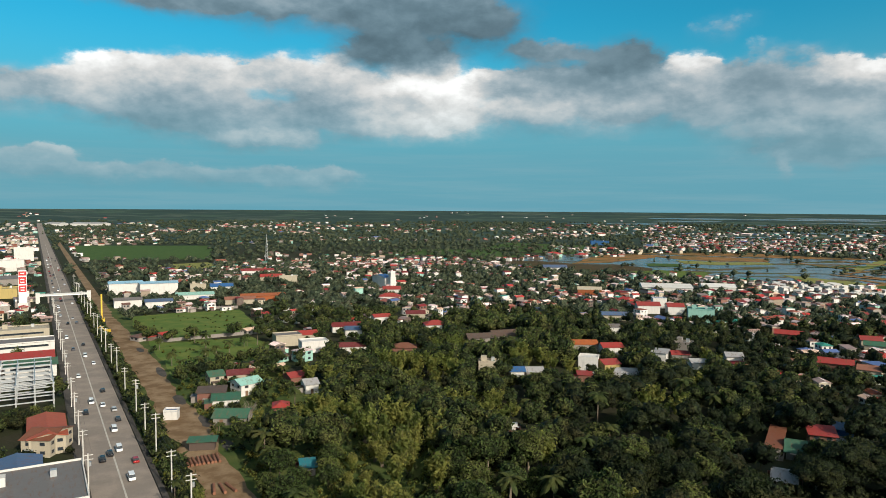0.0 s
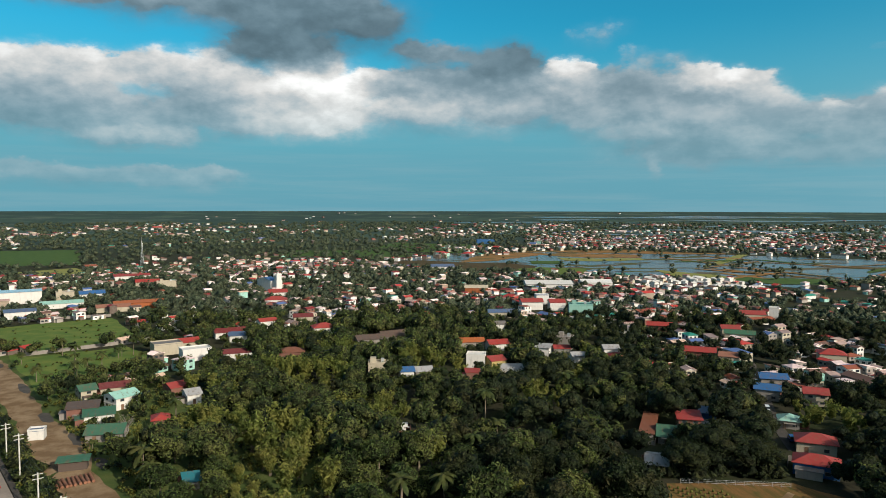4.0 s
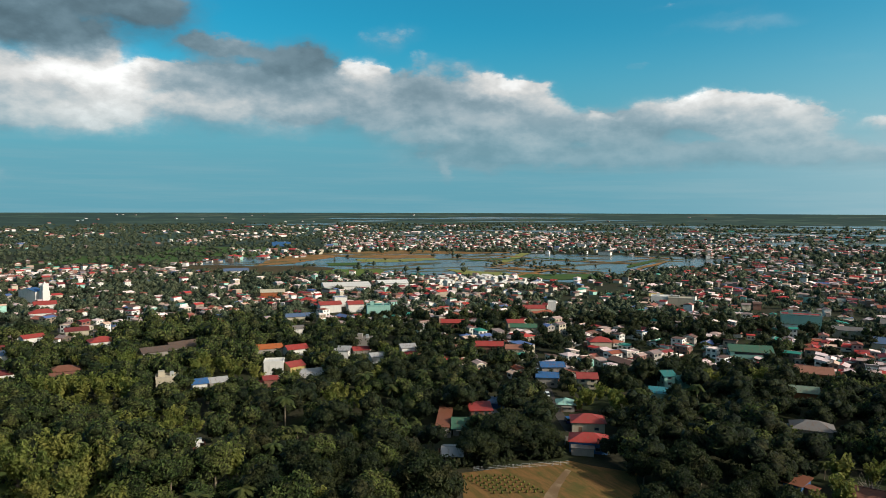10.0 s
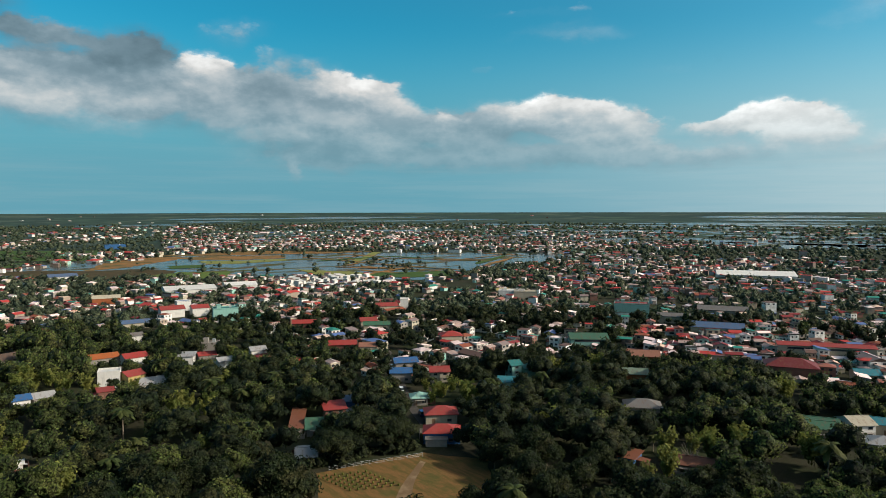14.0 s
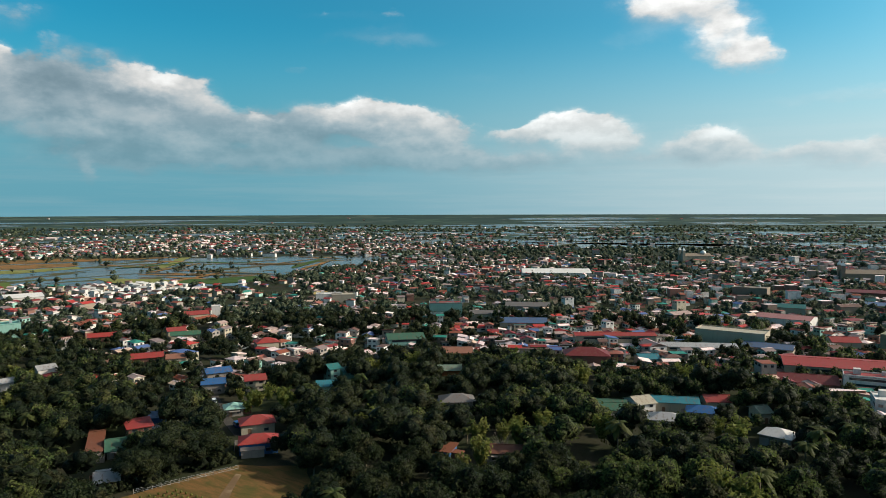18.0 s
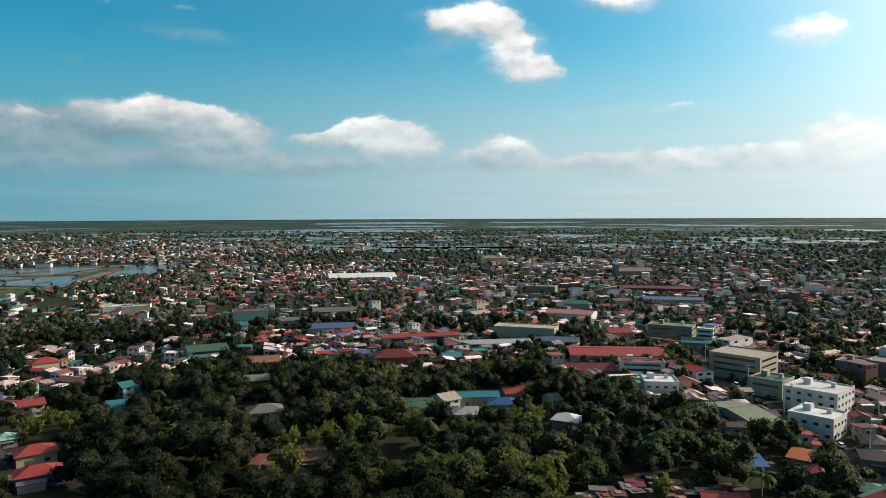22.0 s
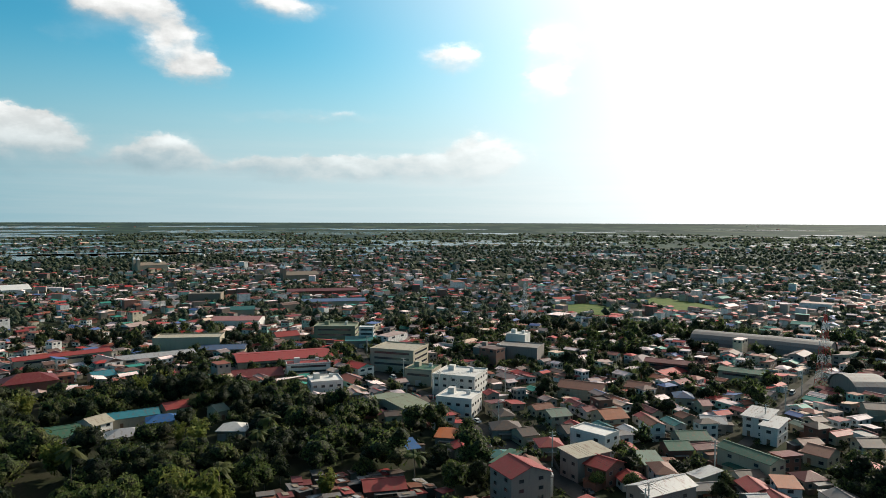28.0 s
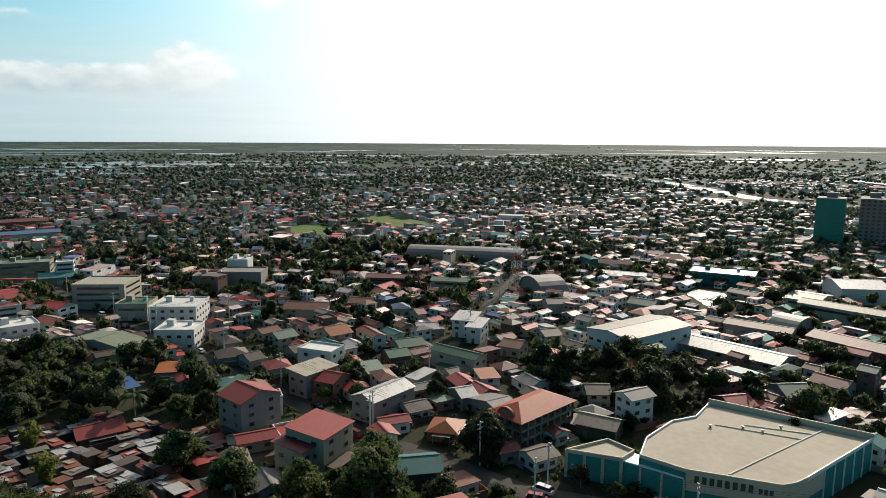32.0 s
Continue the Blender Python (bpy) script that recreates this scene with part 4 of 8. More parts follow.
def roof_shape(kind, w, d, z, over, pitch):
    """Corners and faces of a roof with thickness, its eaves at height z, and the corners and faces of the wall under its ends."""
    x, y, th = w / 2 + over, d / 2 + over, 0.16
    if kind == "flat":
        p = 0.55
        s = [(boxv(-w / 2 - .05, -d / 2 - .05, z - 0.05, w / 2 + .05, d / 2 + .05, z + 0.12), BOXF)]
        return joined(s), ([], []), 0.12
    if kind == "shed":
        r = pitch * d * 0.6
        v = [(-x, -y, z), (x, -y, z), (x, y, z + r), (-x, y, z + r)]
        v = v + [(a, b, c + th) for a, b, c in v]
        rr = r * (d / (2 * y))
        lo = r * over / (2 * y)
        wv = [(-w / 2, -d / 2, z), (w / 2, -d / 2, z), (w / 2, d / 2, z), (-w / 2, d / 2, z), (w / 2, d / 2, z + lo + rr), (-w / 2, d / 2, z + lo + rr), (-w / 2, -d / 2, z + lo), (w / 2, -d / 2, z + lo)]
        return (v, BOXF), (wv, [(0, 1, 7, 6), (2, 3, 5, 4), (1, 2, 4, 7), (3, 0, 6, 5)]), r
    if kind == "gable":
        r = pitch * y
        v = [(-x, -y, z), (x, -y, z), (x, 0, z + r), (-x, 0, z + r), (x, y, z), (-x, y, z)]
        v = v + [(a, b, c + th) for a, b, c in v]
        f = [(6, 7, 8, 9), (9, 8, 10, 11), (1, 0, 3, 2), (2, 3, 5, 4), (0, 1, 7, 6), (4, 5, 11, 10), (1, 2, 8, 7), (2, 4, 10, 8), (3, 0, 6, 9), (5, 3, 9, 11)]
        cap = [(boxv(-x, -0.25, z + r + th - 0.05, x, 0.25, z + r + th + 0.06), BOXF)]
        wz = pitch * over
        wv = []
        wf = []
        for sx in (-w / 2, w / 2):
            n = len(wv)
            wv += [(sx, -d / 2, z), (sx, d / 2, z), (sx, d / 2, z + wz), (sx, 0, z + r), (sx, -d / 2, z + wz)]
            wf += [(n, n + 1, n + 2, n + 3, n + 4)]
        return joined([(v, f)] + cap), (wv, wf), r
    if kind == "hip":
        r = pitch * min(x, y)
        k = max(0.3, x - y) if x > y else 0.3
        if x >= y:
            top = [(-k, 0, z + r), (k, 0, z + r)]
        else:
            k = y - x + 0.3
            top = [(0, -k, z + r), (0, k, z + r)]
        v = [(-x, -y, z), (x, -y, z), (x, y, z), (-x, y, z)] + [(-x, -y, z + th), (x, -y, z + th), (x, y, z + th), (-x, y, z + th)] + [(a, b, c + th) for a, b, c in top]
        if x >= y:
            f = [(4, 5, 9, 8), (6, 7, 8, 9), (5, 6, 9), (7, 4, 8)]
        else:
            f = [(4, 5, 8), (5, 6, 9, 8), (6, 7, 9), (7, 4, 8, 9)]
        f += [(0, 3, 2, 1), (0, 1, 5, 4), (1, 2, 6, 5), (2, 3, 7, 6), (3, 0, 4, 7)]
        return (v, f), ([], []), r
    # arch
    k, r = 10, 0.30 * d
    v, f = [], []
    for i in range(k + 1):
        u = math.pi * i / k
        yy, zz = -math.cos(u) * y, z + math.sin(u) * r
        v += [(-x, yy, zz), (x, yy, zz), (-x, yy * 1.01, zz + th), (x, yy * 1.01, zz + th)]
    for i in range(k):
        a, b2 = i * 4, i * 4 + 4
        f += [(a + 2, a + 3, b2 + 3, b2 + 2), (a, b2, b2 + 1, a + 1), (a + 1, b2 + 1, b2 + 3, a + 3), (a, a + 2, b2 + 2, b2)]
    wv, wf = [], []
    for sx in (-w / 2, w / 2):
        n = len(wv)
        ring = [(sx, -math.cos(math.pi * i / k) * d / 2, z + math.sin(math.pi * i / k) * r * 0.97) for i in range(k + 1)]
        wv += ring
        wf.append(tuple(range(n, n + k + 1)))
    return (v, f), (wv, wf), r


WORDS = {1: "single-storey", 2: "two-storey", 3: "three-storey", 4: "four-storey", 5: "five-storey", 6: "six-storey"}
SAY = {"silver": "pale metal", "steel": "slate-blue", "olive": "olive-grey", "concrete": "bare concrete", "brick": "brick-brown", "mint": "mint green", "sage": "grey-green", "sky": "light blue"}
listed = {"now": True}
rb = random.Random(5)


def building(kind, x, y, turn, w, d, floors, height, roof, tint, wall, windows=True):
    """One building: walls with eaves at about its height, a roof, and on every side its windows; a door in the front."""
    root = new(kind)
    root.matrix_world = pose(x, y, float(ground_z(x, y)), 0, 0, turn)
    pitch = {"gable": 0.36, "hip": 0.42, "shed": 0.16}.get(roof, 0.3)
    if kind in ("warehouse", "gymnasium", "school_building", "showroom", "shop_building"):
        pitch *= 0.62
    if d > 18:
        pitch *= 0.6
    rise = {"flat": 0, "gable": pitch * d / 2, "hip": pitch * min(w, d) / 2, "shed": pitch * d * 0.6, "arch": 0.3 * d}[roof]
    z = max(2.4 * floors if rise < height - 2.4 else 2.4, height - rise * 0.7)
    over = 0.0 if roof == "flat" else rb.uniform(0.45, 0.8)
    (rv, rf), (gv2, gf2), rise = roof_shape(roof, w, d, z, over, pitch)
    shapes = [(boxv(-w / 2, -d / 2, -0.3, w / 2, d / 2, z), BOXF), (gv2, gf2)]
    if roof != "flat" and floors > 1 and rb.random() < 0.6:
        shapes.append((boxv(-w / 2 - 0.12, -d / 2 - 0.12, z / floors - 0.12, w / 2 + 0.12, d / 2 + 0.12, z / floors + 0.12), BOXF))
    v, f = joined(shapes)
    child("wall", meshed("wall", v, f, wall_paint(wall)), root)
    child("roof", meshed("roof", rv, rf, roof_sheet(tint)), root)
    if roof == "flat":
        t, p = 0.2, 0.7
        v, f = joined([(boxv(-w / 2 - .1, -d / 2 - .1, z + .1, w / 2 + .1, -d / 2 + t, z + p), BOXF), (boxv(-w / 2 - .1, d / 2 - t, z + .1, w / 2 + .1, d / 2 + .1, z + p), BOXF),
                       (boxv(-w / 2 - .1, -d / 2 + t, z + .1, -w / 2 + t, d / 2 - t, z + p), BOXF), (boxv(w / 2 - t, -d / 2 + t, z + .1, w / 2 + .1, d / 2 - t, z + p), BOXF)])
        child("parapet", meshed("parapet", v, f, wall_paint(wall)), root)
        if w * d > 60 and rb.random() < 0.8:
            child("water_tank", box_mesh("water_tank", (1.6, 1.6, 1.8), steel_mat), root, pose(w * 0.22, d * 0.18, z + 0.12))
            child("stair_head", box_mesh("stair_head", (2.8, 3.2, 2.4), wall_paint(wall)), root, pose(-w * 0.25, d * 0.15, z + 0.12))
    r = math.hypot(x, y)
    if windows and r < (330 if kind == "house" else 500):
        fh = z / floors
        big = kind in ("warehouse", "gymnasium")
        for side in range(4):
            length = w if side % 2 == 0 else d
            face = radians(turn + 90 * side - 90)
            if x * math.cos(face) + y * math.sin(face) > 0.15 * r:
                continue  # a blind side
            n = max(1, min(2 if kind == "house" else 5, int(length / 3.2)))
            if r > 330:
                n = 1
            for fl in range(floors):
                ww = (min(1.5, length / n * 0.5) if not big else 2.0) if r < 330 else length * (0.4 if kind == "house" else 0.8)
                for i in range(n):
                    o = ((i + 0.5) / n - 0.5) * length
                    m = (pose(0, 0, 0, 0, 0, 90 * side) @ pose(o, -(d if side % 2 == 0 else w) / 2, fl * fh + (0.95 if not big else fh * 0.55)))
                    if fl == 0 and i == 0 and side == 0:
                        dr = child("door", door_mesh(1.0 if kind == "house" else 2.8, 2.1 if kind == "house" else 2.6), root, pose(o, -d / 2, 0))
                        if r < 215:
                            child("handle", HANDLE, dr, pose(0.36, -0.06, 1.0), "small steel handle")
                    else:
                        window(root, ww, min(1.25, fh * 0.45), m, r < 185)
    if kind == "house" and r < 300 and rb.random() < 0.5:
        v, f = joined([(boxv(-w * 0.3, -d / 2 - 1.7, 2.3, w * 0.3, -d / 2, 2.42), BOXF), (boxv(-w * 0.29, -d / 2 - 1.6, 0, -w * 0.29 + .12, -d / 2 - 1.48, 2.3), BOXF), (boxv(w * 0.29 - .12, -d / 2 - 1.6, 0, w * 0.29, -d / 2 - 1.48, 2.3), BOXF)])
        child("porch", meshed("porch", v, f, roof_sheet("concrete")), root)
    if kind == "house" and r < 270 and rb.random() < 0.5:
        # a low yard wall round the front
        a, o = w / 2 + rb.uniform(0.8, 1.8), d / 2 + rb.uniform(2.0, 3.2)
        v, f = joined([(boxv(-a, -o, -0.1, a, -o + 0.15, 1.7), BOXF), (boxv(-a, -o + 0.15, -0.1, -a + 0.15, 0, 1.7), BOXF), (boxv(a - 0.15, -o + 0.15, -0.1, a, 0, 1.7), BOXF)])
        child("yard_wall", meshed("yard_wall", v, f, wall_paint(rb.choice(["concrete", "brown", "brick"]))), root, pose(0, 0, 0, 0, 0, rb.choice([0, 180])))
    if windows and r < 270 and rb.random() < 0.6:
        # a sheet awning over the wall that faces the light
        side = rb.choice([0, 90, 180, 270])
        ln = (w if side % 180 == 0 else d) * rb.uniform(0.35, 0.8)
        v, f = joined([(boxv(-ln / 2, -1.3, -0.02, ln / 2, 0, 0.04), BOXF)])
        child("awning", meshed("awning", v, f, roof_sheet(rb.choice(["rust", "silver", "grey", "brown"]))), root, pose(0, 0, 0, 0, 0, side) @ pose(0, -(d if side % 180 == 0 else w) / 2, 2.35, 12))
    if kind == "house" and r < 330 and rb.random() < 0.55:
        # a lower wing with a lean-to roof
        w2, d2, h2 = w * rb.uniform(0.4, 0.7), rb.uniform(2.2, 3.6), min(z - 0.4, rb.uniform(2.2, 2.7))
        side = rb.choice([0, 90, 180, 270])
        off = (d if side % 180 == 0 else w) / 2
        (v2, f2), (gv3, gf3), _ = roof_shape("shed", w2, d2, h2, 0.3, 0.12)
        m = pose(0, 0, 0, 0, 0, side) @ pose(rb.uniform(-0.15, 0.15) * w, -off - d2 / 2, 0)
        child("wing", meshed("wing", *joined([(boxv(-w2 / 2, -d2 / 2, -0.2, w2 / 2, d2 / 2, h2), BOXF), (gv3, gf3)]), wall_paint(rb.choice(["concrete", wall, "brick"]))), root, m)
        child("wing_roof", meshed("wing_roof", v2, f2, roof_sheet(rb.choice(["rust", "silver", "grey", "brown", tint]))), root, m)
    word = {"shop_building": "shop building", "school_building": "school building", "office_building": "office building"}.get(kind, kind)
    label = "%s %s %s with a %s %s roof" % (WORDS[floors], SAY.get(wall, wall), word, SAY.get(tint, tint), {"arch": "curved", "shed": "lean-to"}.get(roof, roof))
    tagged(root, label, "house" if kind == "house" else word, {"house": "houses of the town"}.get(kind, ""))
    occupy_box(x, y, turn, w, d)
    if listed["now"]:
        open_front(x, y, 0.7 * (w + d) / 2, height)
    if r < wood_edge(math.degrees(math.atan2(x, y))):
        occupy(x * (1 - 8 / r), y * (1 - 8 / r), 4.5)  # its yard
    return root


OPEN = []


def open_front(x, y, w, height):
    """The growth before this building is low."""
    r = math.hypot(x, y)
    OPEN.append((math.degrees(math.atan2(x, y)), math.degrees(math.atan2(0.5 * w + 1.0, r)), r, 0.72 * height))


def lowest(x, y):
    """How high a tree may grow at this place."""
    r, b = math.hypot(x, y), math.degrees(math.atan2(x, y))
    best = 99.0
    for az, half, rh, hh in OPEN:
        if r < rh and abs(b - az) < half + math.degrees(2.0 / r):
            best = min(best, 81.0 - (81.0 - hh) * r / rh)
    return best


building('house', 138.4, -75.2, -107, 10.9, 10, 1, 5, 'gable', 'teal', 'brown')
building('house', 155.3, -50.5, -57, 6.7, 8.8, 2, 8.1, 'shed', 'maroon', 'cream')
building('house', 158.1, -57.4, -55, 12.8, 11.8, 3, 10.4, 'shed', 'red', 'cream')
building('house', 157.4, -94.1, -131, 8.6, 10, 1, 4, 'hip', 'orange', 'brick')
building('house', 137.6, -133, -148, 11.3, 9, 1, 5, 'gable', 'tan', 'brown')
building('house', 186.5, -45.9, 21, 11.4, 12.9, 4, 12.5, 'gable', 'red', 'concrete')
building('barn', 161.8, -114, -85, 7.7, 22, 1, 5, 'gable', 'grey', 'concrete')
building('house', 198.9, -7.3, -82, 11.4, 9, 1, 4, 'gable', 'red', 'brick')
building('house', 180.4, -84.8, -67, 17.6, 9.1, 2, 8.1, 'gable', 'silver', 'concrete')
building('house', 175.7, -110.1, -92, 5.3, 9, 1, 5, 'gable', 'silver', 'concrete')
building('house', -40.2, 205.9, 16, 3.9, 6, 1, 3, 'shed', 'turquoise', 'concrete')
building('house', 209.1, -46.2, -132, 4.2, 12, 2, 6.7, 'shed', 'green', 'concrete')
building('house', 156.5, -147.7, -118, 6.8, 9, 2, 5, 'gable', 'brown', 'cream')
building('house', 202.3, -76, 36, 7.8, 10.2, 2, 7.2, 'gable', 'red', 'brick')
building('showroom', -105.8, 174.9, 30.4, 26, 30, 1, 7.6, 'flat', 'grey', 'white')
building('house', 208.7, -71.5, -65, 13.3, 8.5, 2, 8.5, 'shed', 'cream', 'concrete')
building('house', 99.2, 197.5, -27, 6.5, 9, 1, 4, 'gable', 'silver', 'concrete')
building('house', 177.8, 131.3, -74, 4.9, 7, 1, 4, 'shed', 'rust', 'blue')
building('house', 195.3, -104.9, -158, 4.3, 9, 1, 5, 'shed', 'silver', 'cream')
building('house', 189.1, 116.3, -61, 12.3, 8, 1, 4, 'gable', 'rust', 'concrete')
building('house', 184.7, -124.4, -104, 6.3, 8, 2, 5, 'shed', 'orange', 'white')
building('house', 109.4, -194.2, -181, 4.7, 9, 1, 5, 'shed', 'silver', 'concrete')
building('house', 131.3, -180.9, -104, 8.3, 10, 1, 5, 'gable', 'red', 'brick')
building('house', 209.2, -93.2, -94, 5.6, 10, 1, 5, 'shed', 'sage', 'concrete')
building('house', 236.1, -17, -74, 4, 9, 1, 3, 'shed', 'blue', 'concrete')
building('house', 146.2, 187.3, -38, 12.6, 9, 1, 5, 'hip', 'red', 'blue')
building('shop_building', -122.1, 196.6, 120.4, 13, 12, 1, 5.9, 'gable', 'steel', 'white')
building('shop_building', -132.4, 230, 120.4, 26, 10.5, 2, 6.6, 'gable', 'brickred', 'cream')
building('house', 229.7, -65.1, -91, 8.4, 9, 1, 5, 'hip', 'red', 'cream')
building('house', 225.1, -79.8, -140, 13.7, 9, 3, 9.2, 'flat', 'white', 'white')
building('house', 205.5, -125.1, 23, 19.8, 7.3, 2, 7.4, 'gable', 'green', 'cream')
building('house', 129.8, -205.6, -113, 8.9, 12, 1, 5, 'gable', 'sage', 'concrete')
building('house', 24.8, 244.5, -6, 3, 3, 1, 3, 'shed', 'white', 'white')
building('house', 243.9, -31.1, -107, 7.4, 9, 1, 4, 'shed', 'orange', 'concrete')
building('house', 222.4, -107.7, -91, 7.9, 9, 1, 5, 'gable', 'green', 'brick')
building('house', 172.9, -178.4, -116, 5.6, 8, 1, 5, 'gable', 'orange', 'cream')
building('house', 242.3, -59.1, -74, 5.8, 9, 1, 5, 'gable', 'brown', 'cream')
building('house', 115.7, 223.8, -27, 5.6, 12, 1, 4, 'gable', 'green', 'concrete')
building('house', 244.3, -75.4, -77, 3.6, 9, 1, 5, 'gable', 'brown', 'concrete')
building('house', 251.2, -53.8, -92, 11, 10, 1, 5, 'hip', 'brown', 'concrete')
building('house', 112.6, 231, -30, 4.5, 22, 1, 4, 'shed', 'rust', 'concrete')
building('shop_building', -128.5, 223.5, 0, 9.1, 14, 2, 6.7, 'gable', 'rust', 'cream')
building('house', 127.9, -224.6, -170, 11, 10, 1, 5, 'gable', 'maroon', 'cream')
building('house', 159.4, 205.1, -33, 11.8, 9, 1, 5, 'hip', 'red', 'cream')
building('house', 233, -117.8, -92, 10.6, 10, 1, 5, 'gable', 'green', 'cream')
building('pavilion', 257.7, 47.4, -95, 10.2, 9, 1, 5, 'hip', 'white', 'concrete')
building('house', 212.8, -154.3, -146, 7.8, 10, 1, 5, 'gable', 'terracotta', 'cream')
building('house', 128.9, 233, -21, 7.7, 9, 2, 5, 'shed', 'red', 'brick')
building('house', -77.7, 255.5, 2, 11.8, 10, 1, 4, 'gable', 'green', 'concrete')
building('house', 256.5, 86.1, -71, 12.8, 9, 1, 4, 'hip', 'silver', 'concrete')
building('house', 266.9, -55.9, -82, 6.1, 9, 1, 5, 'hip', 'brown', 'cream')
building('house', 262.4, -76.1, -76, 8, 9, 2, 5.9, 'gable', 'sage', 'cream')
building('house', -62.4, 266.3, 13, 5.5, 7, 1, 4, 'hip', 'red', 'brick')
building('house', 253.8, 107, -57, 10.8, 9, 1, 5, 'gable', 'green', 'cream')
building('house', 258.7, -96.6, -80, 9.5, 12, 2, 5.9, 'gable', 'orange', 'cream')
building('house', 139.6, 238.4, -30, 6.1, 7, 1, 5, 'shed', 'steel', 'blue')
building('house', 216.7, -173.5, -99, 6.7, 9, 2, 5, 'gable', 'brown', 'cream')
building('gymnasium', 194, -201.6, -83, 37.7, 20.6, 1, 10.5, 'gable', 'concrete', 'white')
building('house', 257.7, 109.2, -62, 11.6, 10, 1, 5, 'gable', 'green', 'cream')
building('house', 235.6, -151.1, -138, 6, 12, 2, 7.6, 'shed', 'silver', 'white')
building('house', 227.9, 163.5, -49, 13.6, 10, 1, 5, 'hip', 'grey', 'concrete')
building('house', 270.7, 76.6, -74, 12.1, 8, 1, 5, 'hip', 'blue', 'cream')
building('warehouse', 170.8, -225.6, -165, 43.6, 16, 1, 5, 'gable', 'silver', 'concrete')
building('gymnasium', 283.6, -13.9, -51, 12.7, 28, 1, 6.7, 'gable', 'olive', 'cream')
building('house', 167.1, 229.7, -31, 6.7, 7, 1, 4, 'hip', 'mint', 'concrete')
building('house', 265.9, 100.4, -34, 7.8, 10, 2, 5.9, 'gable', 'cream', 'white')
building('house', 250.9, -135, -108, 8.6, 9, 1, 5, 'gable', 'silver', 'concrete')
building('office_building', 283.6, -40, -116, 15.7, 14, 2, 7.6, 'flat', 'white', 'white')
building('house', 245, -151, -137, 8.8, 12, 3, 8.4, 'shed', 'silver', 'white')
building('house', -86.5, 275.4, 17, 10.2, 8, 1, 4, 'shed', 'green', 'white')
building('house', 283.9, 59.3, -48, 4.4, 9, 1, 5, 'gable', 'sage', 'cream')
building('house', 277.4, 90.5, -64, 18, 8, 1, 5, 'gable', 'turquoise', 'cream')
building('house', -94.3, 282.1, 13, 10.7, 8, 1, 5, 'shed', 'brown', 'brick')
building('house', 289.9, 77.7, -55, 9.6, 9, 1, 5, 'gable', 'red', 'cream')
building('house', -57.3, 298, 26, 5.6, 8, 1, 5, 'gable', 'silver', 'white')
building('house', 226.8, -204.1, -142, 11.8, 9, 1, 5, 'gable', 'maroon', 'brick')
building('house', -83.9, 295.3, 46, 10, 9, 2, 5, 'gable', 'mint', 'white')
building('house', 274.8, -142.7, -87, 3.9, 8, 1, 5, 'gable', 'pink', 'cream')
building('warehouse', 149.2, -271.4, -173, 31.6, 14, 1, 6.7, 'gable', 'maroon', 'brick')
building('house', 213.4, 225.3, -43, 8.3, 8, 1, 4, 'shed', 'turquoise', 'mint')
building('house', -65.7, 311.2, 37, 9.3, 8, 1, 5, 'gable', 'red', 'brick')
building('warehouse', 184.1, -260.7, -157, 26.7, 11, 1, 5.9, 'gable', 'rust', 'concrete')
building('house', 304.8, -99.7, -123, 19.9, 12, 2, 5.9, 'gable', 'terracotta', 'cream')
building('house', 288.5, -140.3, -106, 7.5, 9, 1, 5, 'hip', 'steel', 'cream')
building('shop_building', 322, 18.7, -77, 14.6, 14, 2, 6.7, 'flat', 'white', 'white')
building('house', 182.9, 266, -35, 9.7, 8, 1, 5, 'shed', 'blue', 'concrete')
building('house', 197.5, 255.7, -30, 8.8, 9, 2, 5, 'gable', 'red', 'cream')
building('office_building', 320, -44.9, -116, 20.7, 20, 3, 9.2, 'flat', 'white', 'white')
building('house', -101.6, 308, 33, 6.1, 8, 2, 5, 'gable', 'green', 'cream')
building('house', 34.9, 323.7, 4, 6.2, 7, 1, 5, 'gable', 'blue', 'white')
building('house', 65.9, 319.1, -7, 6.4, 6, 1, 4, 'shed', 'red', 'brick')
building('house', 227.1, 236.1, -19, 4.9, 8, 3, 7.6, 'gable', 'teal', 'mint')
building('house', -91.5, 314.8, 21, 13.1, 8, 1, 5, 'gable', 'maroon', 'cream')
building('house', 43.6, 327.7, 2, 7.9, 8, 1, 4, 'gable', 'silver', 'concrete')
building('house', 266.4, 195.9, -49, 10.5, 9, 2, 5.9, 'gable', 'sage', 'orange')
building('house', 234.3, 234, -20, 6.2, 8, 2, 5, 'gable', 'teal', 'mint')
building('warehouse', 181.6, -278.2, -172, 10.8, 16, 1, 6.7, 'arch', 'cream', 'concrete')
building('house', 308, -127.9, -128, 11, 10, 1, 5, 'gable', 'terracotta', 'cream')
building('house', 22.4, 333, -4, 9.5, 9, 2, 5.9, 'flat', 'cream', 'cream')
building('house', 260, -210.6, -109, 10.8, 9, 2, 5, 'gable', 'brown', 'cream')
building('house', 87.1, 325.8, -5, 12.9, 10, 1, 4, 'gable', 'silver', 'white')
building('shop_building', 339, -28.5, -115, 14.3, 14, 2, 7.6, 'flat', 'green', 'cream')
building('house', 196.3, 282.1, -23, 11, 8, 2, 5, 'gable', 'blue', 'concrete')
building('house', 81, 337.5, 17, 8.5, 9, 2, 5.9, 'gable', 'red', 'yellow')
building('house', 72.1, 339.7, -17, 9.3, 8, 3, 6.7, 'flat', 'white', 'white')
building('house', 242.6, -251, -156, 12.6, 10, 1, 5, 'gable', 'sage', 'concrete')
building('house', 350.6, 54.6, -73, 24.1, 14, 1, 5, 'gable', 'maroon', 'brick')
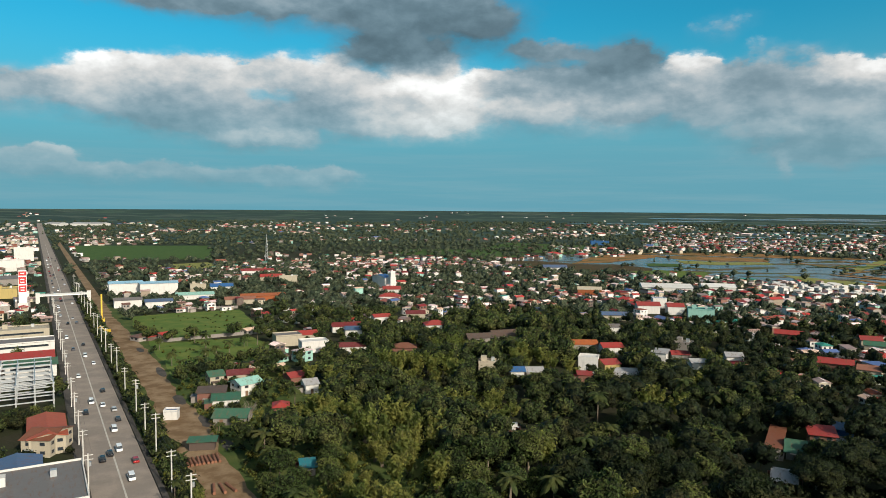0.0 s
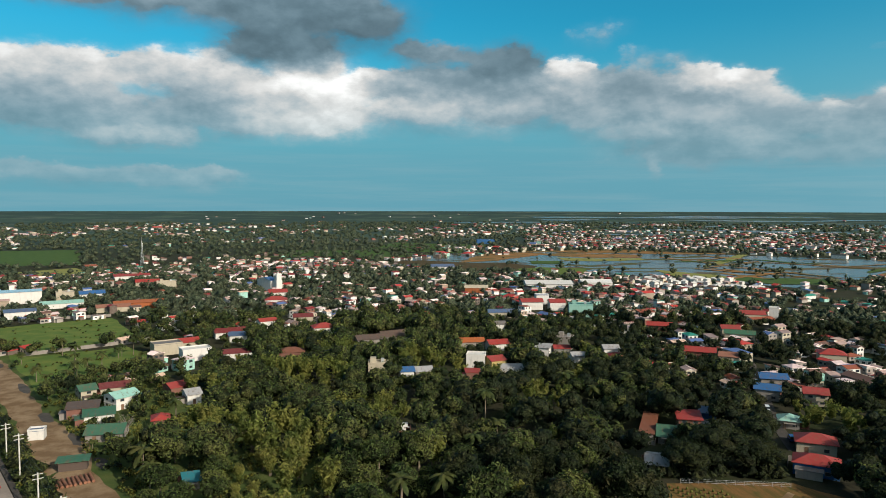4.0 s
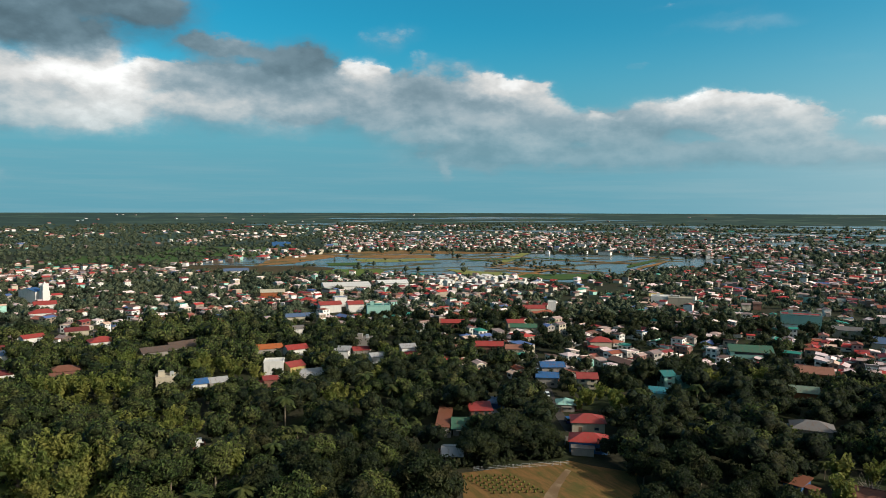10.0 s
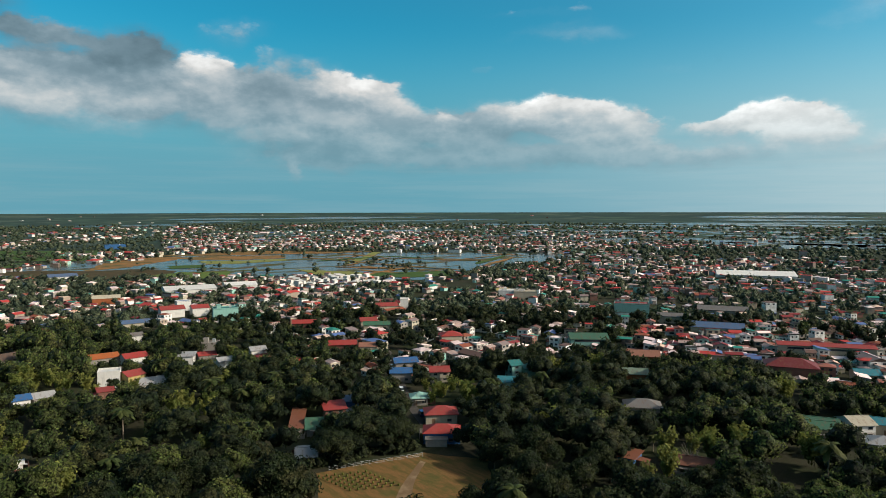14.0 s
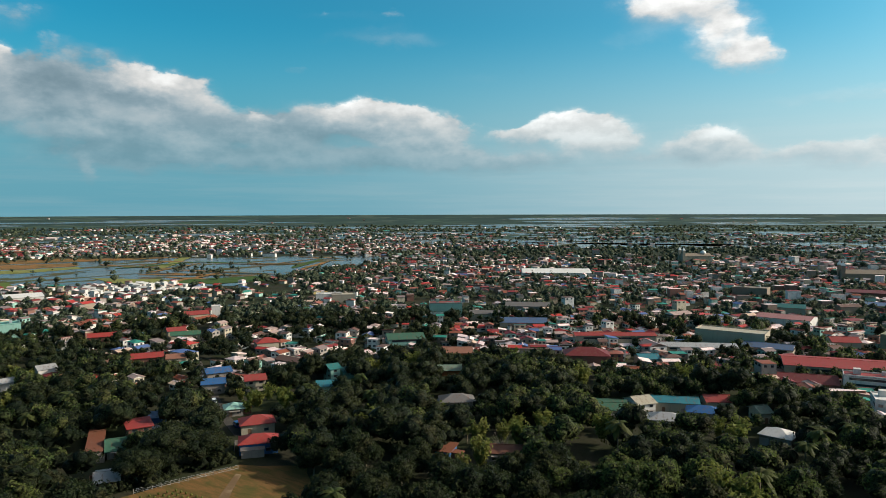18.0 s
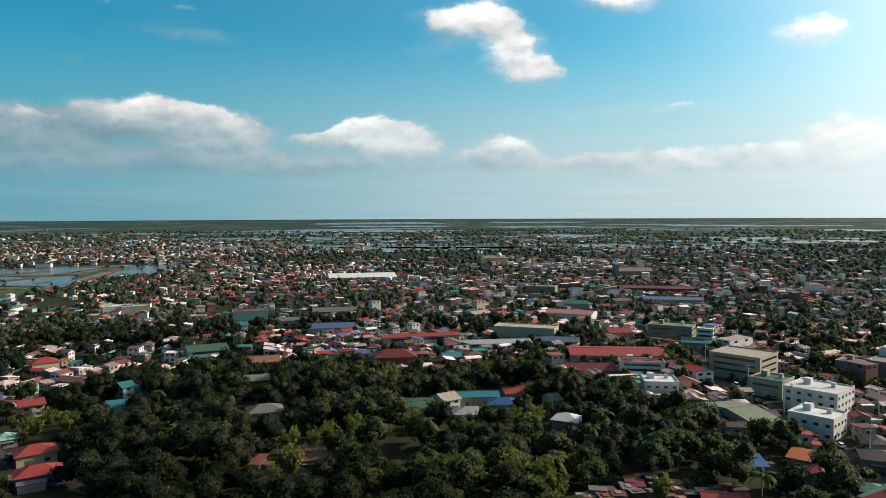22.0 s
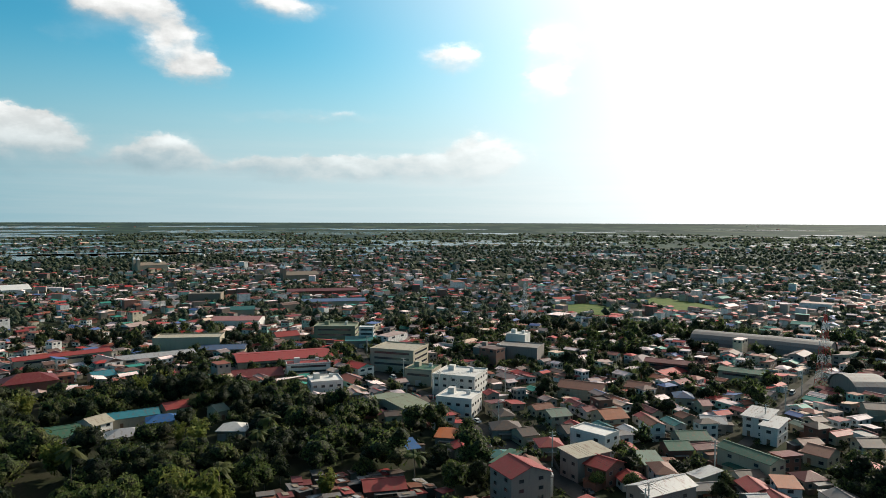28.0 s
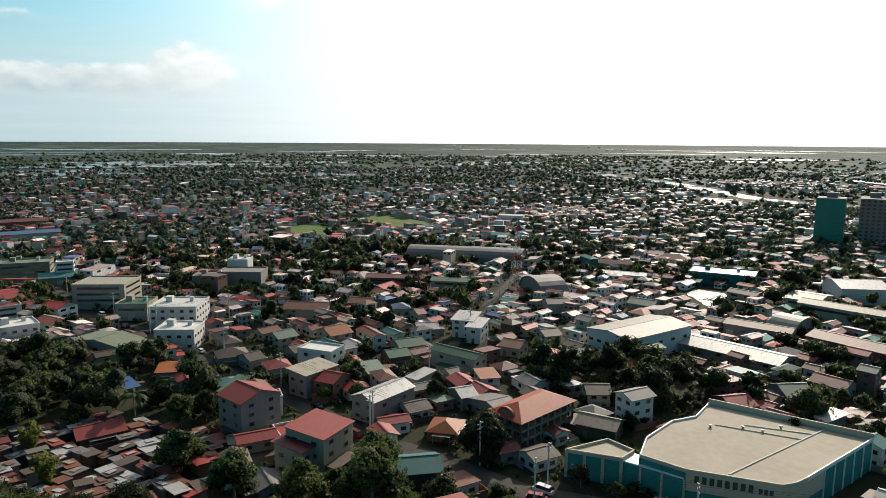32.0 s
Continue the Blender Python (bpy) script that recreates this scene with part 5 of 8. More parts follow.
building('shop_building', -200, 306, 30.4, 8, 12, 1, 5.9, 'gable', 'brown', 'cream')
building('shop_building', 356.1, 29.8, -80, 21.9, 10, 3, 7.6, 'flat', 'red', 'white')
building('house', 328.4, 153.7, -60, 22, 14, 3, 8.4, 'hip', 'maroon', 'brick')
building('house', 127, 344, 0, 7.1, 7, 1, 5, 'gable', 'silver', 'white')
building('school_building', 180.8, -320.5, -166, 44.6, 12, 2, 7.6, 'gable', 'tan', 'cream')
building('gymnasium', 294.6, -228.1, -98, 14.9, 26, 1, 7.6, 'arch', 'grey', 'concrete')
building('office_building', 373.4, -18, -115, 25, 22, 4, 11.8, 'flat', 'cream', 'cream')
building('house', 352.9, 130.6, -50, 10.6, 10, 1, 5, 'gable', 'turquoise', 'cream')
building('school_building', 325.8, -188.5, -130, 21.6, 10, 2, 6.7, 'gable', 'green', 'cream')
building('shop_building', -193.2, 324.3, 30.4, 20.5, 14, 2, 6.7, 'gable', 'green', 'white')
building('house', 307.6, 221.9, -49, 16.5, 12, 1, 5, 'gable', 'terracotta', 'orange')
building('house', -21, 379, 3, 13.2, 9, 1, 5, 'hip', 'rust', 'brick')
building('house', 114, 362.1, -27, 7.8, 8, 2, 5.9, 'shed', 'silver', 'white')
building('house', -49, 379.6, 12, 14.7, 8, 1, 5, 'gable', 'maroon', 'white')
building('house', 124.8, 363.3, -9, 8.7, 7, 1, 5, 'gable', 'red', 'concrete')
building('school_building', 349.9, -161.6, -123, 25.5, 10, 2, 6.7, 'gable', 'maroon', 'brick')
building('house', 149.7, 355.6, -8, 8.2, 8, 2, 5.9, 'gable', 'silver', 'white')
building('shop_building', 383.2, 46.2, -73, 50.5, 26, 2, 7.6, 'gable', 'red', 'cream')
building('school_building', 206.9, -326.5, -163, 15.1, 22, 2, 7.6, 'gable', 'tan', 'cream')
building('house', -71.3, 382.5, 23, 14.7, 10, 2, 5.9, 'flat', 'white', 'white')
building('house', 205.3, 331.6, -32, 9.7, 9, 1, 5, 'gable', 'terracotta', 'cream')
building('house', 93.4, 383.5, 6, 11.3, 9, 1, 5, 'gable', 'red', 'white')
building('shop_building', -207.4, 338.9, 30.4, 28.5, 16, 2, 6.7, 'gable', 'red', 'white')
building('house', 391.2, -71.4, -115, 17.7, 14, 2, 7.6, 'flat', 'concrete', 'concrete')
building('house', 197.1, 345.7, -30, 14.9, 9, 1, 5, 'gable', 'red', 'brick')
building('house', 79.7, 391.4, 0, 14.7, 9, 1, 5, 'gable', 'orange', 'concrete')
building('house', 391.5, -88.6, -118, 24.4, 16, 3, 8.4, 'flat', 'concrete', 'concrete')
building('house', 132.8, 380.7, -29, 9, 8, 2, 6.7, 'flat', 'concrete', 'concrete')
building('warehouse', 313.6, 264.4, -42, 21.3, 18, 2, 7.6, 'gable', 'green', 'mint')
building('house', 21.9, 409.7, 12, 15.4, 10, 1, 5, 'gable', 'brown', 'concrete')
building('house', -90, 400.7, 25, 14.7, 11, 2, 5.9, 'flat', 'grey', 'cream')
building('school_building', 395.6, 117.8, -61, 40.3, 12, 2, 5.9, 'gable', 'silver', 'cream')
building('house', 259.5, 324.8, -29, 12.6, 10, 2, 5.9, 'hip', 'red', 'cream')
building('house', 411.5, -91.4, -118, 12, 12, 4, 11.8, 'flat', 'white', 'white')
building('house', 38.2, 420.7, 20, 18.7, 12, 1, 5, 'gable', 'brown', 'concrete')
building('school_building', 303.7, -294.1, -142, 25.5, 9, 1, 5, 'gable', 'silver', 'white')
building('house', -82.3, 414.9, 23, 12.7, 9, 1, 5, 'gable', 'red', 'cream')
building('chapel', 209.2, -368.3, -125, 23.7, 24, 1, 10.1, 'gable', 'silver', 'white')
building('school_building', 417.4, 85.4, -86, 25.4, 14, 2, 5.9, 'gable', 'steel', 'cream')
building('school_building', 395.6, 167.6, -55, 47.8, 10, 2, 6.7, 'gable', 'red', 'cream')
building('house', -55.1, 429.7, 7, 10, 9, 1, 5, 'shed', 'steel', 'white')
building('shop_building', -225.6, 371.5, 30.4, 29.7, 16, 2, 6.7, 'flat', 'grey', 'white')
building('office_building', 272.6, -342.4, -146, 36.5, 22, 1, 6.7, 'flat', 'silver', 'teal')
building('house', 427.5, 107.6, -88, 38.6, 16, 3, 10.1, 'flat', 'cream', 'cream')
building('shop_building', 442.4, 4, -89, 20.3, 14, 1, 5, 'shed', 'teal', 'concrete')
building('house', -4.8, 448, 11, 13.5, 10, 2, 5.9, 'hip', 'red', 'white')
building('house', -62.3, 446.3, 16, 18.3, 10, 1, 5, 'gable', 'maroon', 'white')
building('house', 339.5, -296.6, -101, 5.3, 14, 3, 9.2, 'hip', 'teal', 'teal')
building('shop_building', 451, 0.8, -95, 9.2, 8, 4, 10.9, 'flat', 'white', 'white')
building('house', 108.4, 442.3, -4, 8.8, 8, 2, 5, 'gable', 'grey', 'white')
building('house', 457.9, 54.2, -63, 14.9, 12, 2, 6.7, 'gable', 'red', 'cream')
building('house', 336.3, -316.7, -133, 26.7, 9, 1, 5, 'hip', 'maroon', 'cream')
building('house', 248.4, 390.5, -32, 17.2, 9, 1, 5, 'gable', 'green', 'cream')
building('office_building', 465.8, 21.4, -97, 27.3, 16, 3, 10.1, 'flat', 'olive', 'olive')
building('gymnasium', 389.1, -258.5, -134, 35.5, 26, 1, 6.7, 'arch', 'grey', 'concrete')
building('gymnasium', 414.1, -228.1, -129, 42, 26, 1, 7.6, 'arch', 'grey', 'concrete')
building('house', 249.8, 403.7, -22, 10.6, 9, 2, 5.9, 'gable', 'red', 'cream')
building('house', 214, 426.6, -27, 15.7, 9, 1, 5, 'gable', 'red', 'brick')
building('house', -42.5, 477.1, 25, 11.9, 8, 2, 5.9, 'gable', 'red', 'white')
building('shop_building', -249.8, 408.9, 30.4, 30.2, 18, 2, 6.7, 'flat', 'cream', 'cream')
building('house', 481.6, 20.5, -98, 22.1, 16, 3, 8.4, 'flat', 'olive', 'olive')
building('house', 421, 246.3, -60, 32.1, 14, 1, 5, 'gable', 'steel', 'cream')
building('house', 336.6, -367.7, -138, 22.5, 14, 1, 5, 'hip', 'maroon', 'cream')
building('house', -19.6, 499.5, 7, 13.3, 9, 1, 5, 'gable', 'maroon', 'cream')
building('house', 124.5, 499.2, -2, 20.1, 9, 1, 5, 'gable', 'steel', 'cream')
building('house', 430.1, 285, -56, 21.2, 10, 2, 5.9, 'gable', 'grey', 'cream')
building('shop_building', 180.9, 486, -15, 17.1, 12, 3, 10.1, 'flat', 'teal', 'mint')
building('shop_building', 428.8, 320.5, -51, 25.1, 12, 3, 10.1, 'flat', 'red', 'mint')
building('warehouse', 529.1, 98, -92, 34.6, 24, 2, 7.6, 'gable', 'pink', 'white')
building('house', 297.8, 454.1, -23, 16.6, 11, 2, 6.7, 'gable', 'red', 'cream')
building('house', 312.6, 450.6, -35, 6.3, 8, 4, 9.2, 'flat', 'white', 'white')
building('house', 157.8, 534.4, -4, 16.8, 11, 2, 7.6, 'gable', 'red', 'white')
building('house', 176.9, 528.6, -7, 12.2, 11, 2, 7.6, 'gable', 'red', 'white')
building('house', 495.2, 285.9, -60, 35.1, 14, 1, 5, 'gable', 'grey', 'concrete')
building('house', 175.3, 562.8, -5, 10.8, 9, 2, 7.6, 'flat', 'blue', 'white')
building('school_building', -223.9, 547.1, 25, 19.8, 12, 2, 5.9, 'gable', 'steel', 'white')
building('house', -166.5, 570.5, 19, 23.9, 10, 1, 5, 'gable', 'terracotta', 'cream')
building('house', -45.1, 592.8, 4, 17.5, 11, 1, 5.9, 'hip', 'red', 'white')
building('school_building', -248.3, 546.9, 27, 20.1, 12, 2, 6.7, 'gable', 'grey', 'white')
building('house', 593.8, 111.4, -79, 27.4, 12, 2, 6.7, 'gable', 'teal', 'cream')
building('school_building', -152.2, 586.9, 20, 35.9, 12, 1, 5.9, 'gable', 'orange', 'orange')
building('house', 435, 438.7, -45, 20.2, 14, 2, 7.6, 'flat', 'cream', 'cream')
building('house', 430.7, 452.1, -44, 23, 14, 3, 7.6, 'flat', 'white', 'white')
building('house', -213.5, 598.2, 23, 30.7, 10, 1, 5, 'gable', 'mint', 'white')
building('house', -46.9, 636.7, 9, 15.9, 12, 2, 6.7, 'gable', 'red', 'white')
building('house', 448.1, 481.9, -43, 11.8, 10, 1, 5, 'gable', 'yellow', 'cream')
building('shop_building', 657.5, 35.1, -82, 58.2, 22, 1, 5.9, 'gable', 'steel', 'cream')
building('house', 137, 647.6, -12, 21.7, 12, 2, 5.9, 'gable', 'cream', 'orange')
building('school_building', -257.4, 629.7, 25, 31.6, 12, 3, 10.9, 'gable', 'sky', 'white')
building('house', -207.1, 650.2, 21, 19.5, 12, 2, 6.7, 'gable', 'blue', 'white')
building('house', -228.8, 648.8, 22, 14.1, 12, 2, 6.7, 'flat', 'cream', 'cream')
building('school_building', -286.8, 627.8, 28, 27.6, 12, 3, 10.9, 'gable', 'sky', 'white')
building('church', -61.1, 697.7, 40, 8.1, 22, 2, 11.8, 'gable', 'blue', 'white')
building('shop_building', 686.5, 158.7, -87, 29.8, 18, 3, 9.2, 'flat', 'tan', 'tan')
building('warehouse', -375.8, 596.9, 30.4, 17.3, 20, 2, 7.6, 'flat', 'yellow', 'yellow')
building('warehouse', 217, 677.5, -10, 46.1, 34, 1, 6.7, 'gable', 'white', 'white')
building('warehouse', 268.6, 679.9, -14, 30.4, 30, 1, 6.7, 'gable', 'white', 'white')
building('house', -161.9, 727.9, 13, 18.2, 12, 2, 6.7, 'flat', 'cream', 'cream')
building('shop_building', 746.9, 52.5, -81, 72.3, 24, 1, 6.7, 'gable', 'maroon', 'brick')
building('house', -185.7, 752.4, 14, 22.7, 12, 1, 5.9, 'gable', 'red', 'cream')
building('warehouse', -434.9, 700.5, 30.4, 24.8, 30, 2, 7.6, 'gable', 'grey', 'concrete')
building('warehouse', -213.9, 801, 20, 35.8, 20, 2, 7.6, 'gable', 'red', 'white')
building('warehouse', 768.1, 406.2, -57, 81.7, 50, 1, 8.4, 'gable', 'white', 'white')
building('house', 140.8, 877.4, 1, 28.9, 14, 2, 7.6, 'gable', 'steel', 'white')
building('office_building', -520.5, 839.2, 30.4, 26.8, 22, 4, 12.6, 'flat', 'white', 'white')
building('office_building', -595.9, 990.2, 30.4, 24.1, 18, 6, 18.5, 'flat', 'white', 'white')
building('shop_building', 342.5, 1525.5, -8, 39.5, 18, 2, 8.4, 'flat', 'blue', 'blue')
building('warehouse', -1263, 2499.6, -3, 116.3, 60, 1, 11.8, 'gable', 'silver', 'white')
building('warehouse', -1367.9, 2469.7, -1, 51.5, 60, 1, 11.8, 'gable', 'silver', 'white')

# ---- buildings of their own kind ----
def prism(pts, z0, z1):
    n = len(pts)
    v = [(x, y, z0) for x, y in pts] + [(x, y, z1) for x, y in pts]
    f = [tuple(range(n, 2 * n)), tuple(reversed(range(n)))] + [(i, (i + 1) % n, n + (i + 1) % n, n + i) for i in range(n)]
    return v, f


def rim(pts, z0, z1, inner):
    """A parapet round a roof, inner metres thick."""
    c = np.mean(pts, axis=0)
    ins = [tuple(np.array(p) + (c - np.array(p)) / np.linalg.norm(c - np.array(p)) * inner) for p in pts]
    n = len(pts)
    v = [(x, y, z) for ring, z in ((pts, z0), (pts, z1), (ins, z1), (ins, z0)) for x, y in ring]
    f = []
    for k in range(3):
        for i in range(n):
            j = (i + 1) % n
            f.append((k * n + i, k * n + j, (k + 1) * n + j, (k + 1) * n + i))
    return v, f


def rod(a, b, r, k=5):
    a, b = Vector(a), Vector(b)
    d = (b - a).normalized()
    s = d.cross(Vector((0.31, 0.87, 0.2))).normalized()
    u = d.cross(s)
    v = [tuple(p + (s * math.cos(2 * math.pi * i / k) + u * math.sin(2 * math.pi * i / k)) * r) for p in (a, b) for i in range(k)]
    return v, [(i, (i + 1) % k, k + (i + 1) % k, k + i) for i in range(k)] + [tuple(reversed(range(k))), tuple(range(k, 2 * k))]


teal_wall = plain("teal wall panels", (0.012, 0.20, 0.18), 0.6, 0, 0.3, 0.8)
teal_dark = plain("dark teal panels", (0.01, 0.13, 0.12), 0.6, 0, 0.3, 0.8)
beige_wall = plain("beige panels", (0.46, 0.40, 0.29), 0.7, 0, 0.25, 0.8)
beige_roof = plain("beige roof slab", (0.36, 0.30, 0.225), 0.85, 0, 0.3, 0.5)
sign_dark = plain("sign bars", (0.03, 0.05, 0.03), 0.5)
vent_mat = plain("grey roof vents", (0.18, 0.17, 0.16), 0.6, 0.2)
MALL = [(108.8, -120.5), (98.3, -124.5), (83.3, -137.5), (82.6, -141), (83.0, -145.5), (84.4, -153.9), (88.7, -179.7), (124.9, -162.1), (119.5, -150.9), (120.2, -142.8), (115.5, -129.1)]
mall = new("supermarket")
child("wall", meshed("wall", *prism(MALL, -0.3, 8.3), teal_wall), mall)
child("roof", meshed("roof", *prism([(p[0] * 0.985 + 1.5, p[1] * 0.985 - 2.15) for p in MALL], 8.3, 8.5), beige_roof), mall)
for i in range(len(MALL)):
    # coping on every side, higher at the back
    a, b = Vector(MALL[i]), Vector(MALL[(i + 1) % len(MALL)])
    q, tall = (a + b) / 2, 1.6 if i == 6 else 0.5
    child("parapet", box_mesh("parapet", ((b - a).length + 0.3, 0.35, tall + 0.4), beige_wall if i < 4 or i == 6 else white_trim), mall, pose(q.x, q.y, 8.1, 0, 0, math.degrees(math.atan2(b.y - a.y, b.x - a.x))))
for (ax, ay), (bx, by) in (((92.4, -131.6), (98.2, -175.0)), ((110.0, -158.0), (97.6, -169.0)), ((113.5, -151.5), (96.9, -163.5))):
    child("roof_beam", meshed("roof_beam", *rod((ax, ay, 8.52), (bx, by, 8.52), 0.26, 6), beige_wall), mall)
for x, y in ((113, -149), (108.5, -156), (104.5, -158.5), (104, -165)):
    child("roof_vent", meshed("roof_vent", *joined([rod((0, 0, 0), (0, 0, 0.6), 0.25, 8), rod((0, 0, 0.5), (0, 0, 0.8), 0.42, 8)]), vent_mat), mall, pose(x, y, 8.45))
for i, (lo, hi, mat) in {1: (3.9, 8.1, beige_wall), 2: (3.9, 8.1, beige_wall), 3: (3.9, 8.1, beige_wall), 4: (3.9, 8.1, beige_wall)}.items():
    a, b = Vector(MALL[i]), Vector(MALL[i + 1])
    q = (a + b) / 2
    child("fascia", box_mesh("fascia", ((b - a).length + 0.25, 0.5, hi - lo), mat), mall, pose(q.x, q.y, lo, 0, 0, math.degrees(math.atan2(b.y - a.y, b.x - a.x))))
d = Vector((83.3 - 98.3, -137.5 + 124.5)).normalized()
nrm = Vector((d.y, -d.x))
if nrm.dot(Vector((90.8, -131)) - Vector((99, -145))) < 0:
    nrm = -nrm
ang = math.degrees(math.atan2(d.y, d.x))
bar = box_mesh("sign_bar", (1.0, 0.12, 1.75), sign_dark)
for k in range(8):
    q = Vector((98.3, -124.5)) + d * (2.3 + 1.62 * k) + nrm * 0.3
    child("sign_bar", bar, mall, pose(q.x, q.y, 6.0, 0, 0, ang), "dark block of the shop sign")
for k in range(3):
    q = Vector((98.3, -124.5)) + d * (15.6 + 1.1 * k) + nrm * 0.3
    child("sign_bar", box_mesh("sign_bar", (0.8, 0.12, 1.2), sign_dark), mall, pose(q.x, q.y, 6.0, 0, 0, ang), "dark block of the shop sign")
for i in (0, 5, 9, 10):
    a, b = Vector(MALL[i]), Vector(MALL[(i + 1) % len(MALL)])
    n = int((b - a).length / 5)
    for k in range(n + 1):
        q = a.lerp(b, k / n)
        child("pilaster", box_mesh("pilaster", (0.28, 0.5, 8.2), white_trim if i == 5 else teal_dark), mall, pose(q.x, q.y, -0.2, 0, 0, math.degrees(math.atan2(b.y - a.y, b.x - a.x))))
tagged(mall, "large teal and beige supermarket with a flat beige roof", "supermarket")
ANNEX = [(122.1, -109.0), (122.0, -122.1), (113.9, -123.4), (112.0, -117.7)]
annex = new("shop_annex")
child("wall", meshed("wall", *prism(ANNEX, -0.3, 6.5), teal_wall), annex)
child("roof", meshed("roof", *prism([(p[0] * 0.97 + 3.5, p[1] * 0.97 - 3.5) for p in ANNEX], 6.5, 6.75), beige_roof), annex)
for i in range(4):
    a, b = Vector(ANNEX[i]), Vector(ANNEX[(i + 1) % 4])
    q = (a + b) / 2
    child("parapet", box_mesh("parapet", ((b - a).length + 0.3, 0.35, 1.0), beige_wall), annex, pose(q.x, q.y, 6.4, 0, 0, math.degrees(math.atan2(b.y - a.y, b.x - a.x))))
for k in range(4):
    q = Vector(ANNEX[0]).lerp(Vector(ANNEX[3]), k / 3)
    child("pilaster", box_mesh("pilaster", (0.7, 0.7, 7.4), beige_wall), annex, pose(q.x, q.y, -0.2, 0, 0, 41))
tagged(annex, "teal shop annex with beige pilasters and a flat roof", "shop")
LINK = [(112.5, -117.6), (113.9, -123.4), (110.2, -124.6), (99.7, -125.8), (98.4, -124.2)]
link = new("shop_annex")
child("wall", meshed("wall", *prism(LINK, -0.3, 6.3), teal_wall), link)
child("roof", meshed("roof", *prism([(p[0] * 0.97 + 3.2, p[1] * 0.97 - 3.7) for p in LINK], 6.3, 6.6), white_trim), link)
for k in range(4):
    q = Vector((112.5, -117.6)).lerp(Vector((98.4, -124.2)), k / 3)
    child("pilaster", box_mesh("pilaster", (0.5, 0.5, 6.5), beige_wall), link, pose(q.x, q.y, -0.2, 0, 0, 25))
tagged(link, "low teal entrance block between the shop and its annex", "shop")

# the hotel at the street corner: banded walls, galleries, a hipped roof with an arched gable
hotel = new("hotel")
hotel.matrix_world = pose(147.3, -116.2, 0, 0, 0, -73.5)
HW, HD, HH = 24.0, 12.0, 8.3
(rv, rf), _, _ = roof_shape("hip", HW, HD, HH, 0.7, 0.42)
band, pier = wall_paint("tan"), wall_paint("brick")
child("wall", meshed("wall", boxv(-HW / 2 + 1.2, -HD / 2 + 1.2, -0.3, HW / 2 - 1.2, HD / 2 - 1.2, HH), BOXF, pier), hotel)
child("roof", meshed("roof", rv, rf, roof_sheet("brickred")), hotel)
for z in (0.0, 2.75, 5.5, 7.8):
    child("floor_band", box_mesh("floor_band", (HW, HD, 0.55 if z else 0.3), band), hotel, pose(0, 0, z))
for side in range(4):
    length, dep = (HW, HD) if side % 2 == 0 else (HD, HW)
    n = int(length / 3)
    for k in range(n + 1):
        m = pose(0, 0, 0, 0, 0, 90 * side) @ pose((k / n - 0.5) * (length - 0.5), -dep / 2 + 0.25, 0)
        child("column", box_mesh("column", (0.5, 0.5, 7.9), band), hotel, m)
    for k in range(n):
        for z in (0.3, 3.3, 6.05):
            m = pose(0, 0, 0, 0, 0, 90 * side) @ pose(((k + 0.5) / n - 0.5) * length, -dep / 2 + 1.19, z + 0.35)
            window(hotel, 1.6, 1.3, m, True)
        if k % 2:
            for z in (3.3, 6.05):
                child("railing", box_mesh("railing", (length / n - 0.5, 0.12, 0.85), pier), hotel, pose(0, 0, 0, 0, 0, 90 * side) @ pose(((k + 0.5) / n - 0.5) * length, -dep / 2 + 0.15, z))
ga = [(math.cos(math.pi * i / 12) * 3.2, math.sin(math.pi * i / 12) * 3.2) for i in range(13)]
gi = [(x * 0.78, z * 0.78) for x, z in ga]
v = [(x, y, z) for y in (-0.4, 0.4) for ring in (ga, gi) for x, z in ring]
f = []
for i in range(12):
    f += [(i, i + 1, 14 + i, 13 + i), (26 + i + 1, 26 + i, 39 + i, 39 + i + 1), (i + 1, i, 26 + i, 27 + i), (13 + i, 14 + i, 40 + i, 39 + i)]
child("arch", meshed("arch", v, f, roof_sheet("brickred")), hotel, pose(-HW / 2 + 1.0, 0, 7.9, 0, 0, 90))
child("arch_wall", meshed("arch_wall", *prism([(x, z) for x, z in gi], -0.2, 0.2), band), hotel, pose(-HW / 2 + 1.0, 0, 7.9, 0, 0, 90) @ pose(0, 0, 0, 90))
tagged(hotel, "three-storey brick-brown hotel with an orange hipped roof", "hotel")
occupy_box(147.3, -116.2, -73.5, HW, HD)
for pts in (MALL, ANNEX):
    c = np.mean(pts, axis=0)
    occupy(c[0], c[1], 19 if pts is MALL else 8)
occupy(90, -160, 14)
occupy(93, -138, 12)
occupy(108, -138, 14)


def tower_block(x, y, turn, w, d, floors, wall, net=None):
    root = new("apartment_tower")
    root.matrix_world = pose(x, y, 0, 0, 0, turn)
    h = floors * 3.1
    child("wall", box_mesh("wall", (w, d, h), wall), root)
    child("roof", box_mesh("roof", (w + 0.4, d + 0.4, 0.5), concrete), root, pose(0, 0, h))
    child("lift_house", box_mesh("lift_house", (w * 0.3, d * 0.4, 4), concrete), root, pose(w * 0.1, 0, h + 0.5))
    for fl in range(floors):
        if net is None:
            for side in (0, 1, 2, 3):
                length = w if side % 2 == 0 else d
                n = int(length / 3.6)
                for i in range(n):
                    window(root, 2.1, 1.7, pose(0, 0, 0, 0, 0, 90 * side) @ pose(((i + 0.5) / n - 0.5) * length, -(d if side % 2 == 0 else w) / 2, fl * 3.1 + 0.8))
        else:
            child("net", box_mesh("net", (w + 1.2, d + 1.2, 2.95), net), root, pose(0, 0, fl * 3.1 + 0.05), "green safety netting")
    occupy(x, y, w / 2)
    return root


